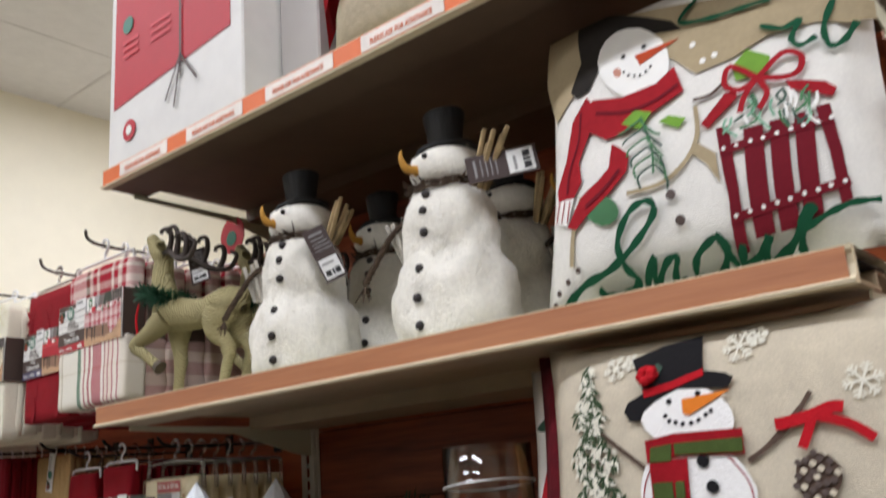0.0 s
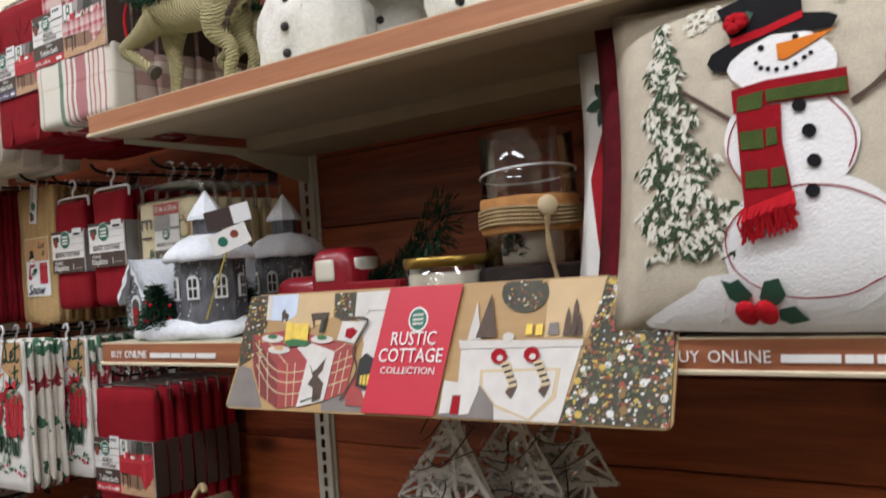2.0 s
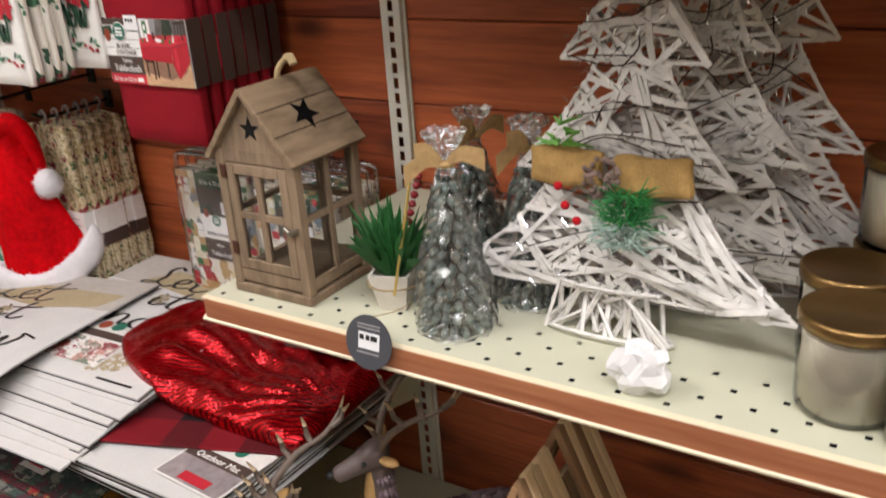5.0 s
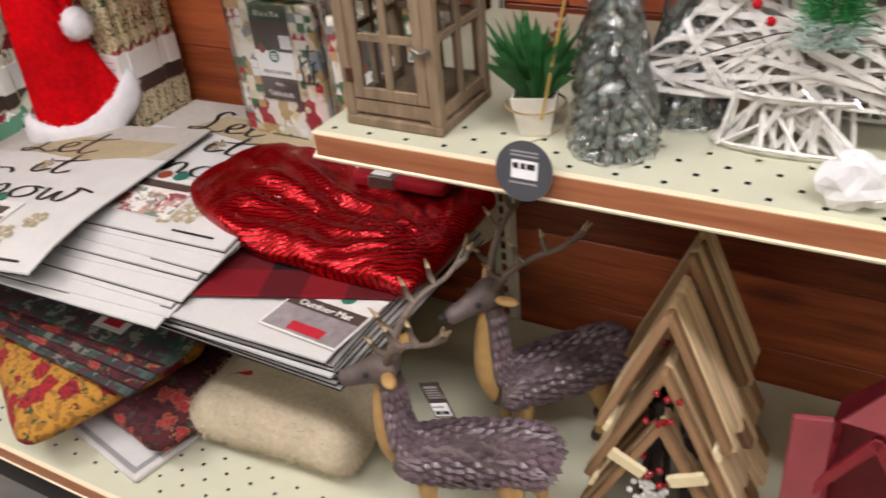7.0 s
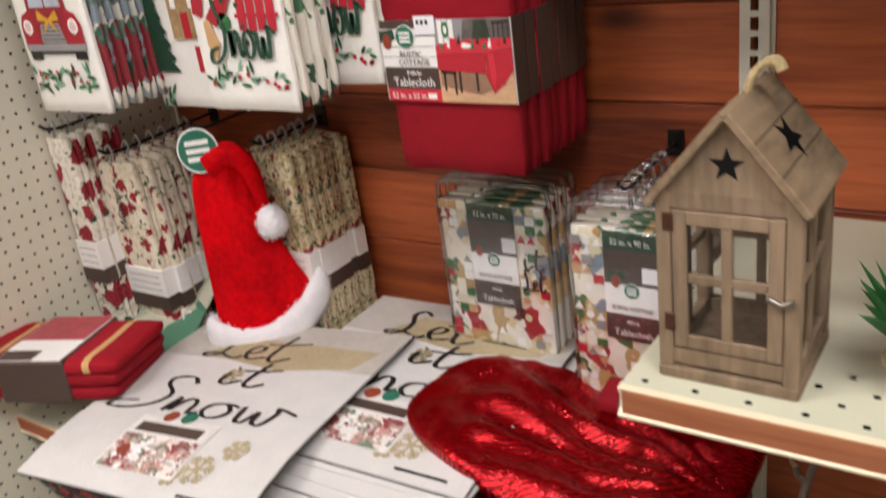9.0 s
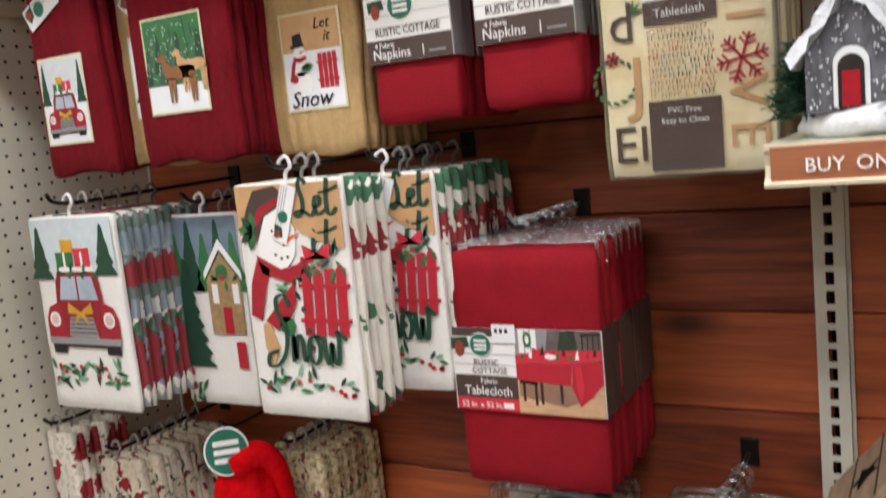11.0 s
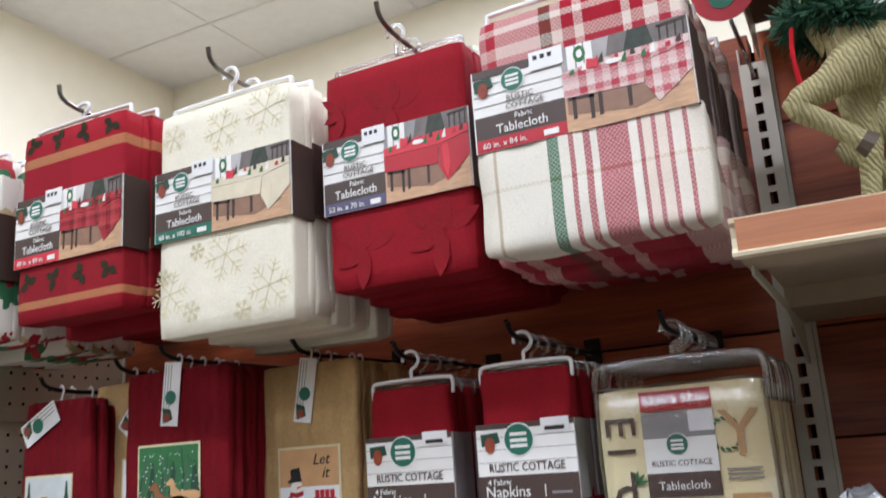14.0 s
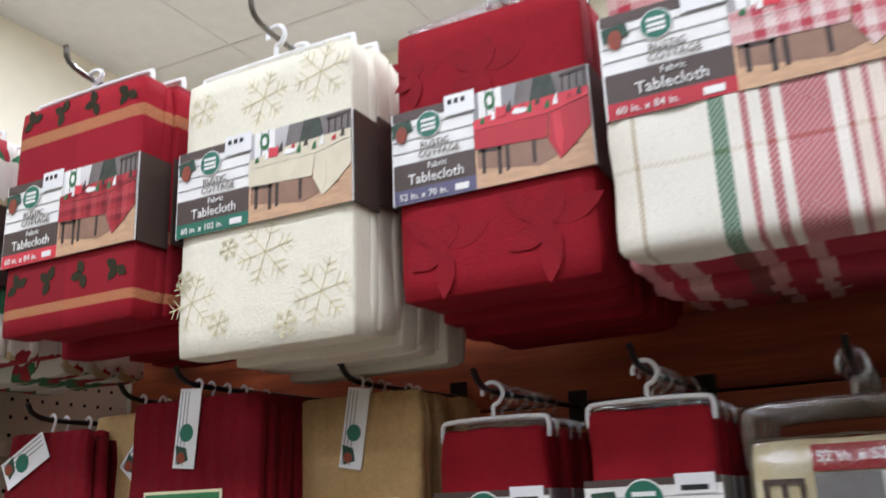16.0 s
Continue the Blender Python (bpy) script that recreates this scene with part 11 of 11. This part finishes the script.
def aframe(x, y, s, rz, seed):
    """A tiered tree of wooden slats in the shape of a roof, with twigs and berries inside."""
    t = thing("wooden_tree", "rustic wooden slat tree with berries inside", "decoration", x, y, ZDECK, rz, group="wooden slat trees")
    rn = random.Random(seed)
    for ti, (zt, zb, hw, dp) in enumerate(((0.408, 0.205, 0.086, 0.046), (0.322, 0.100, 0.104, 0.052), (0.236, 0.0, 0.122, 0.058))):
        for sx in (-1, 1):
            dx, dz = sx * hw, zb - zt
            L = math.hypot(dx, dz)
            a = math.degrees(math.atan2(-dz * s, dx))
            L = math.hypot(dx, dz * s)
            for k in range(5):
                yy = -dp + dp * 2 * (k + 0.5) / 5 + rn.uniform(-0.001, 0.001)
                o = part("slat", box(rn.uniform(-0.004, 0.002), L + rn.uniform(-0.012, 0.006), -dp / 5 + 0.0006, dp / 5 - rn.uniform(0.0004, 0.002), -0.005, 0.004 + rn.uniform(0, 0.003), 0.0014), PALEW2 if k == 0 or rn.random() < 0.18 else PALEW, t)
                o.matrix_basis = pose(0, yy, zt * s, 0, a, 0)
            o = part("end_block", box(L - 0.020, L - 0.004, -dp - 0.006, -dp + 0.034, 0.0065, 0.0135), mat("raw_end_wood", "d8c7a0", 0.8, var=0.1), t, "raw cut end block")
            o.matrix_basis = pose(0, 0, zt * s, 0, a, 0) @ Matrix.Diagonal((1, 1, 1 if sx < 0 else -1, 1))
    for sx in (-1, 1):
        o = part("cross_block", box(-0.009, 0.009, -0.004, 0.004, -0.026, 0.026, 0.001), mat("raw_end_wood", "d8c7a0", 0.8, var=0.1), t, "raw cut cross block")
        o.matrix_basis = pose(sx * 0.040, -0.060, 0.166, 0, sx * 62, 0)
    for k in range(12):
        px = rn.uniform(-0.05, 0.05)
        part("twig", tube([(px, rn.uniform(-0.03, 0.03), 0.02), (px * 0.8, rn.uniform(-0.03, 0.03), 0.27 - abs(px) * 1.5)], 0.006, 6), LOG, t, "dark upright twig")
    for k in range(14):
        part("berry", ball(rn.uniform(-0.025, 0.025), -0.045 - rn.uniform(0, 0.02), (0.15 if k % 2 else 0.27) + rn.uniform(-0.03, 0.03), 0.0055, None, 1), mat("shiny_berry", "8a1018", 0.25), t, "shiny red berry", smooth=True)
    bm = bmesh.new()
    for k in range(40):
        a, r = rn.uniform(0, 6.28), rn.uniform(0.005, 0.03)
        ball(r * math.cos(a) - 0.01, -0.055, 0.11 + r * math.sin(a), 0.005, bm, 1)
    part("frosted_cone", bm, mat("frost_white", "c9c6c0", 0.8, var=0.4, scale=100), t, "frosted cone cluster")
    return t


aframe(0.428, -0.375, 1.0, 2, 1)
aframe(0.416, -0.238, 0.99, 1, 2)
BARN = mat("barn_red", "7a1420", 0.6, var=0.25, scale=30, bump=0.2)
BARND = mat("barn_pink", "8f3a40", 0.6, var=0.25, scale=20)
bn = thing("barn_lantern", "red painted wooden barn with open doors", "decoration", 0.676, -0.36, ZDECK, -3)
part("barn_back", poly([(-0.048, 0), (0.048, 0), (0.048, 0.30), (0, 0.34), (-0.048, 0.30)], 0.03, 0.01), BARN, bn)
for sx in (-1, 1):
    part("side_wall", box(sx * 0.048 - 0.004, sx * 0.048 + 0.004, -0.05, 0.03, 0, 0.30), BARN, bn)
    d = part("barn_door", box(0, 0.047, -0.004, 0.004, 0.0, 0.35, 0.001), BARND, bn, "open faded red door")
    d.matrix_basis = pose(sx * 0.05, -0.055, 0, 0, 0, -18 if sx > 0 else 198)
    o = part("brace", box(-0.006, 0.2, -0.062, -0.052, -0.007, 0.007, 0.001), BARN, bn)
    o.matrix_basis = pose(0, 0, 0.335, 0, 62 if sx > 0 else 118, 0)
for sx in (-1, 1):
    bm = bmesh.new()
    vs = [bm.verts.new(p) for p in ((0, -0.068, 0.432), (sx * 0.050, -0.068, 0.355), (sx * 0.050, -0.022, 0.355), (0, -0.034, 0.428))]
    bm.faces.new(vs)
    bmesh.ops.solidify(bm, geom=bm.faces[:], thickness=0.006)
    part("roof_panel", bm, BARN, bn)
part("front_gable", poly([(-0.042, 0.362), (0.042, 0.362), (0, 0.428)], -0.069, 0.004), mat("barn_gable", "a34a50", 0.4, var=0.2, scale=30), bn, "pale red gable")
part("floor_board", box(-0.046, 0.046, -0.05, 0.03, 0, 0.01), BARN, bn)
bn.scale = (0.96, 1.0, 0.9)
BASK = stripes("dark_red_plaid", [(0, "3a1418"), (0.3, "c4a88a"), (0.36, "4a1218"), (0.7, "2a1a1a"), (0.76, "5a1a20")], (), 0.2)
bk = thing("plaid_hat_stack", "dark plaid fabric wreath leaning on the boards", "wreath", 0.93, -0.25, ZDECK)
bm = bmesh.new()
prev = None
for k in range(33):
    a = 6.2832 * k / 32
    cur = [bm.verts.new(((0.13 + 0.045 * math.cos(b)) * math.cos(a), 0.045 * math.sin(b), 0.178 + (0.13 + 0.045 * math.cos(b)) * math.sin(a))) for b in [6.2832 * j / 10 for j in range(10)]]
    if prev:
        for j in range(10):
            bm.faces.new((prev[j - 1], prev[j], cur[j], cur[j - 1]))
    prev = cur
part("fabric_ring", bm, BASK, bk, smooth=True)

# ---- shelf of door mats in the left bay, and what lies under it ----
MATW = mat("white_mat", "c6c3be", 0.85, var=0.06, scale=200, bump=0.3)
MATK = mat("black_backing", "201e1d", 0.9)
TANB = mat("mat_tan", "a8997a", 0.85, var=0.15, scale=120)
GREYM = mat("mat_grey", "b0a99f", 0.85, var=0.12, scale=80)


LABELPH = blotch("mat_label_photo", ["d8cfc4", "b98a80", "8a3a40", "d5d2cc", "6f7a68", "a89c90", "e0ddd8"], 70, 0.5)


def door_mat(x, y, z, rz, w, l, label, art=True, sag=0.0, th=0.006, tag=True, rx=0, ry=0):
    """A printed rubber-backed mat lying flat: w across, l deep from its front edge."""
    t = thing("door_mat", label, "door mat", x, y, z, rz, group="stacked door mats", rx=rx, ry=ry)

    def flatten(o, lift):
        me = o.data
        bm = bmesh.new()
        bm.from_mesh(me)
        for _ in range(3):
            bmesh.ops.triangulate(bm, faces=bm.faces[:])
            long = [e for e in bm.edges if e.calc_length() > 0.05]
            if not long:
                break
            bmesh.ops.subdivide_edges(bm, edges=long, cuts=1)
        for v in bm.verts:
            px, pz, py = v.co.x, v.co.z, v.co.y
            v.co = (px, pz, th - py + lift - sag * max(0, 0.16 - pz) ** 2)
        bm.to_mesh(me)
        bm.free()

    top = part("mat_face", rect(-w / 2, w / 2, 0, l, 0, th * 0.55), MATW, t)
    flatten(top, 0)
    back = part("backing", rect(-w / 2 - 0.002, w / 2 + 0.002, -0.002, l + 0.002, th * 0.56, th * 0.16), MATK, t, "black rubber backing")
    flatten(back, 0)
    if art:
        items = [pr(t, "band_print", GREYM, R(-w / 2, w / 2, l * 0.72, l), -0.0002), pr(t, "tan_print", TANB, [(-w * 0.3, l * 0.74), (w * 0.1, l * 0.68), (w * 0.4, l * 0.74), (w * 0.45, l * 0.86), (-w * 0.2, l * 0.88)], -0.0005)]
        for word, a, b, sx, sz in (("Let", -0.28, 0.66, 0.46, 0.26), ("it", -0.10, 0.50, 0.42, 0.22), ("Snow", -0.34, 0.325, 0.56, 0.25)):
            for pts, wid in script_strokes(word, a * w, b * l, sx * w, sz * l, 0.0082):
                items.append(part("script_print", stroke(pts, wid, -0.001), BLACKPR, t))
        if tag:
            items.append(pr(t, "label", mat("mat_label", "cfccc6", 0.5), R(-w * 0.2, w * 0.16, l * 0.08, l * 0.33), -0.0012))
            items.append(pr(t, "label_photo", LABELPH, R(-w * 0.19, w * 0.15, l * 0.085, l * 0.235), -0.0014))
            items.append(pr(t, "label_band", BROWNPR, R(-w * 0.17, w * 0.12, l * 0.25, l * 0.295), -0.0016))
            items.append(pr(t, "label_badge", TEALPR, ring(0.0, l * 0.345, 0.014), -0.0016))
            items.append(pr(t, "label_cone", CONE, ring(-w * 0.08, l * 0.34, 0.014, 8), -0.0016))
            items.append(pr(t, "label_cone", CONE, ring(-w * 0.13, l * 0.16, 0.012, 8), -0.0017))
        for q in ((0.22, 0.14, 0.028), (0.3, 0.24, 0.022), (0.14, 0.1, 0.018), (-0.05, 0.62, 0.02)):
            items.append(flake(t, q[0] * w, q[1] * l, q[2], -0.0008, TANB, 0.005))
        items.append(pr(t, "text_bar", BLACKPR, R(w * 0.22, w * 0.42, l * 0.035, l * 0.045), -0.0008))
        for o in items:
            flatten(o, 0.0004)
    return t


LM = "white rubber-backed door mat with script print"
for k in range(7):
    a = math.radians(-1.2 + 0.35 * k + 0.8 * math.sin(k * 2.1))
    door_mat(0.042 - 0.002 * k - 0.39 * math.cos(a), -0.578 - 0.39 * math.sin(a) + 0.007 * math.sin(k * 1.7), ZD + 0.002 + 0.0075 * k, math.degrees(a), 0.78, 0.40, "plain white door mat lying in a stack", False, 0.12 * (k % 3))
for k in range(9):
    door_mat(-0.455 + 0.002 * k + 0.006 * math.sin(k * 2.3), -0.622 + 0.0185 * k + 0.004 * math.sin(k * 3.7), ZD + 0.056 + 0.0056 * k, 2 + 1.6 * math.sin(k * 1.9), 0.42, 0.44, LM, k == 8, 0.5)
door_mat(-0.700, -0.655, ZD + 0.098, 5, 0.46, 0.46, LM, True, 0.9, ry=-4)
pk = thing("folded_runner", "red and white folded runner in a brown sleeve", "table runner", -0.068, -0.205, ZD + 0.106, 3)
part("cloth", rbox(0.17, 0.07, 0.022, 0.008, 8, 0.003, 20, 4, 0, 0, 0.011), RED, pk, smooth=True)
part("sleeve", box(-0.05, 0.0, -0.0365, 0.0365, -0.0005, 0.0232, 0.002), BROWNPR, pk, "brown paper sleeve")
part("sleeve_label", box(-0.046, -0.012, -0.030, 0.020, 0.0234, 0.0238), WHITEPL, pk)
lb = thing("mat_label_card", "paper label card on the stacked mats", "label", -0.035, -0.560, ZD + 0.0575, -4)
part("card", box(-0.07, 0.07, 0, 0.12, 0, 0.0008), mat("label_paper", "d6d2cb", 0.5), lb)
part("photo", box(-0.066, 0.066, 0.004, 0.055, 0.0009, 0.0014), mat("snow_scene_print", "8f8484", 0.5, var=0.4, scale=60), lb)
part("word_band", box(-0.066, 0.066, 0.055, 0.078, 0.0009, 0.0015), BROWNPR, lb)
part("red_truck_print", box(-0.025, 0.035, 0.008, 0.026, 0.0015, 0.0019), REDPR, lb)
o = letters("Outdoor Mat", 0.017, WHITE, lb, 0, 0, 0, "CENTER")
o.matrix_basis = pose(0, 0.060, 0.0018)
bm = bmesh.new()
bmesh.ops.create_circle(bm, cap_ends=True, radius=0.012, segments=18, matrix=pose(0.015, 0.1, 0.0014))
part("badge_disc", bm, TEALPR, lb)

SEQ = mat("red_sequin", "b30612", 0.24, 0.72, var=0.3, scale=240)
nt = SEQ.node_tree
b = nt.nodes["Principled BSDF"]
tc, vm, vo, sub, sc, ge, ad, no, wv, mr, mu = (nt.nodes.new("ShaderNode" + k) for k in ("TexCoord", "Mapping", "TexVoronoi", "VectorMath", "VectorMath", "NewGeometry", "VectorMath", "VectorMath", "TexWave", "MapRange", "VectorMath"))
vm.inputs["Rotation"].default_value, vm.inputs["Scale"].default_value = (0, 0, 0.7), (1.0, 2.2, 1.5)
vo.inputs["Scale"].default_value = 330
sub.operation, sub.inputs[1].default_value = "SUBTRACT", (0.5, 0.5, 0.5)
sc.operation, sc.inputs["Scale"].default_value = "SCALE", 0.34
no.operation = "NORMALIZE"
nt.links.new(tc.outputs["Object"], vm.inputs[0])
nt.links.new(vm.outputs[0], vo.inputs[0])
nt.links.new(vo.outputs["Color"], sub.inputs[0])
nt.links.new(sub.outputs[0], sc.inputs[0])
nt.links.new(ge.outputs["Normal"], ad.inputs[0])
nt.links.new(sc.outputs[0], ad.inputs[1])
nt.links.new(ad.outputs[0], no.inputs[0])
nt.links.new(no.outputs[0], b.inputs["Normal"])
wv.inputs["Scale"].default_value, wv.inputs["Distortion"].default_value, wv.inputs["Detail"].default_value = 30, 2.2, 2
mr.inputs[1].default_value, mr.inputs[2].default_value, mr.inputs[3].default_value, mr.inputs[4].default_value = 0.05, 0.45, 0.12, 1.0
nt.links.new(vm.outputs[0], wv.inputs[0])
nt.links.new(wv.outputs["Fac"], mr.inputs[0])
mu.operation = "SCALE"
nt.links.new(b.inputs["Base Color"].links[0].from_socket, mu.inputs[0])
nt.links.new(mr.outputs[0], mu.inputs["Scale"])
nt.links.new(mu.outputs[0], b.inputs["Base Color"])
ts = thing("tree_skirt", "shiny red sequin tree skirt folded in layers", "tree skirt", -0.163, -0.297, ZD + 0.057, 0)


def cushion(w, d, h, seed, n=26, fold=0.012, fr=16, power=2.6):
    bm = rbox(w, d, h, h * 0.45, n, 0, 1)
    for v in bm.verts:
        u, s_ = 2 * v.co.x / w, 2 * v.co.y / d
        e = max(0.0, 1 - abs(u) ** power) * max(0.0, 1 - abs(s_) ** power)
        top = v.co.z > 0
        nz = noise.noise(Vector((v.co.x * fr * 0.6 + seed, v.co.y * fr, seed))) + 0.5 * noise.noise(Vector((v.co.x * fr * 2 + seed, v.co.y * fr * 1.4, 3)))
        v.co.z = (v.co.z * (0.35 + 0.65 * e ** 0.5)) + (fold * nz * (0.4 + e) if top else 0)
        r = 1 + 0.05 * noise.noise(Vector((u * 2 + seed, s_ * 2, 7)))
        v.co.x *= r
        v.co.y *= r
        v.co.z += h / 2
        v.co.z = max(v.co.z, 0.0)
    return bm


def satin(w, d, h, seed):
    """A bundled satin cloth: rounded at one end, creased fan-wise from the other."""
    bm = rbox(w, d, h, h * 0.42, 54, 0, 1)
    for v in bm.verts:
        u, q = 2 * v.co.x / w, 2 * v.co.y / d
        if u < 0:
            lim = math.sqrt(max(0.0, 1 - (u * 0.98) ** 2)) ** 0.8
            v.co.y *= max(0.12, lim)
        e = max(0.0, 1 - abs(u) ** 3) * max(0.0, 1 - abs(q) ** 3)
        a = math.atan2(v.co.y + 0.05, v.co.x - 0.28)
        crease = math.sin(a * 34 + 3 * noise.noise(Vector((v.co.x * 7, v.co.y * 7, seed))))
        n2 = noise.noise(Vector((v.co.x * 11 + seed, v.co.y * 16, 2)))
        if v.co.z > 0:
            v.co.z = v.co.z * (0.45 + 0.55 * e ** 0.5) * (0.70 + 0.30 * u) + 0.004 * crease * (0.3 + e) + 0.012 * n2 + 0.004 * noise.noise(Vector((v.co.x * 40 + seed, v.co.y * 26, 5)))
        else:
            v.co.z *= 0.9
        v.co += Vector(noise.noise_vector(v.co * 11 + Vector((seed, 0, 0)))) * 0.006
        k = min(1.0, max(0.0, (0.0 - v.co.x) / 0.13)) if w > 0.4 else 0.0
        v.co.z = max(v.co.z + h / 2, 0.0) + 0.030 * k * k * (3 - 2 * k)
    return bm


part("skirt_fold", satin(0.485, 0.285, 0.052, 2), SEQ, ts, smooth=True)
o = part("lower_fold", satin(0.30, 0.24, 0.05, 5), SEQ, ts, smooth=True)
o.location = (0.085, -0.02, -0.006)
ck = thing("check_mat", "red and black check mat under the skirt", "door mat", -0.080, -0.487, ZD + 0.0575, 20)
bm = box(-0.17, 0.14, 0, 0.2, 0, 0.006, 0.002)
part("mat_face", bm, stripes("check_flat", [(0, "741019"), (0.25, "1a0e10"), (0.5, "741019"), (0.75, "1a0e10")], [(0, "741019"), (0.25, "1a0e10"), (0.5, "741019"), (0.75, "1a0e10")], 0.26, 0.26, axis2=1), ck)

rl = thing("folded_tablecloth", "red banded tablecloth folded in a paper sleeve", "tablecloth", -1.06, -0.475, ZD + 0.08, 22, rx=-3)
RB = stripes("red_band_flat", [(0, "9a1420"), (0.18, "c9a26c"), (0.22, "8d1422"), (0.34, "c9a26c"), (0.37, "a01826"), (0.8, "c9a26c"), (0.84, "9a1420")], (), 0.31)
for k in range(3):
    part("cloth_fold", rbox(0.31 - 0.01 * k, 0.17, 0.026, 0.012, 9, 0.003, 18, k, 0, 0, 0.068 - 0.024 * k), RB if k == 0 else RED, rl, smooth=True)
part("sleeve", box(-0.075, 0.06, -0.089, 0.09, 0.004, 0.0845, 0.004), BROWNPR, rl, "brown paper sleeve")
part("sleeve_front", box(-0.072, 0.057, -0.086, 0.087, 0.0846, 0.0856), WHITE, rl)
part("photo", box(-0.07, 0.055, -0.01, 0.085, 0.0857, 0.0862), mat("check_cloth_print", "a8444c", 0.5, var=0.4, scale=70), rl)
part("word_panel", box(-0.07, 0.0, -0.085, -0.05, 0.0857, 0.0862), BROWNPR, rl)
fl = thing("green_placemat", "green printed placemat with snowflakes", "placemat", -1.09, -0.27, ZD + 0.085, 8, rx=32)
part("mat", box(-0.085, 0.12, -0.15, 0.15, 0, 0.006, 0.002), blotch("green_scene", ["4a7a60", "9aa08a", "3f6b55", "b5b09a", "8a8468"], 9), fl)
for x, y, r in ((0.02, 0.08, 0.03), (0.07, 0.03, 0.02), (-0.03, 0.11, 0.018)):
    bm = bmesh.new()
    for k in range(6):
        a = k * math.pi / 3
        tube([(x, y, 0.0075), (x + r * math.cos(a), y + r * math.sin(a), 0.0075)], 0.0018, 4, bm)
    part("snowflake_print", bm, WHITE, fl)

FLORAL = flowers("floral_print", "b07a2a", "8a5f22", "33401f", "93161f", "3a0a10", 21)
DARKFL = flowers("dark_floral_print", "4a0f18", "2c0b12", "2f3d2c", "8a1a26", "8a6a3a", 26)
GREENFL = blotch("green_floral_print", ["1c2c26", "31463c", "451620", "1a2a24", "6a6c60", "2c1620", "23372e", "3a1420"], 60, 0.7)
wb = thing("white_mat", "white bordered placemat under the pillows", "placemat", -0.60, -0.61, ZDECK + 0.001, -12)
part("mat_face", box(-0.35, 0.24, 0.0, 0.4, 0, 0.012, 0.003), MATW, wb)
part("border", box(-0.34, 0.23, 0.008, 0.39, 0.0122, 0.0128), GREYPR, wb)
part("inner", box(-0.33, 0.22, 0.018, 0.38, 0.0129, 0.0136), MATW, wb)
dp = thing("floral_pillow", "dark red floral pillow lying flat", "pillow", -0.55, -0.39, ZDECK + 0.014, -14)
part("cover", cushion(0.55, 0.36, 0.085, 3, 18, 0.004), DARKFL, dp, smooth=True)
fp = thing("floral_pillow", "mustard pillow with red flowers and leaves", "pillow", -0.63, -0.475, ZDECK + 0.055, -30, rx=8)
part("cover", cushion(0.42, 0.34, 0.085, 6, 18, 0.004), FLORAL, fp, smooth=True)
for k in range(5):
    g = thing("folded_placemat", "folded green and maroon holiday placemat", "placemat", -0.76 + 0.012 * k, -0.42 + 0.006 * k, ZDECK + 0.16 + 0.011 * k, -5 + 1.0 * k, group="folded placemats", rx=4)
    part("cloth", rbox(0.80, 0.32, 0.011, 0.005, 12, 0.003, 8, k), GREENFL if k % 2 == 0 else DARKFL, g, smooth=True)
    if k == 4:
        part("label", box(0.2, 0.27, -0.14, -0.09, 0.009, 0.0098), mat("pale_label", "b9b4ae", 0.5), g)
        part("label_photo", box(0.215, 0.255, -0.13, -0.10, 0.0099, 0.0104), CRIMSON, g)
FURB = mat("beige_faux_fur", "b8aa90", 0.95, var=0.22, scale=120, bump=1.0, bscale=380)
bp_ = thing("fur_pillow", "beige faux-fur lumbar pillow with red embroidery", "pillow", -0.188, -0.440, ZDECK + 0.001, 5)
bm = cushion(0.325, 0.215, 0.125, 9, 26, 0.006, power=4.5)
for v in bm.verts:
    k = abs(v.co.x / 0.1625) ** 3 * abs(v.co.y / 0.1075) ** 3
    v.co.x *= 1 + 0.07 * k
    v.co.y *= 1 + 0.07 * k
bm.normal_update()
tufts(bm, 5200, 0.009, random.Random(6), lambda c: c.z > 0.012)
part("cover", bm, FURB, bp_, smooth=True)
part("embroidery", tube(spline([(-0.09, -0.045, 0.118), (-0.11, -0.06, 0.112), (-0.09, -0.075, 0.108), (-0.075, -0.05, 0.12), (-0.10, -0.035, 0.12), (-0.06, -0.02, 0.128)], 5), 0.004, 6), CRIMSON, bp_, "dark red stitched swirl")
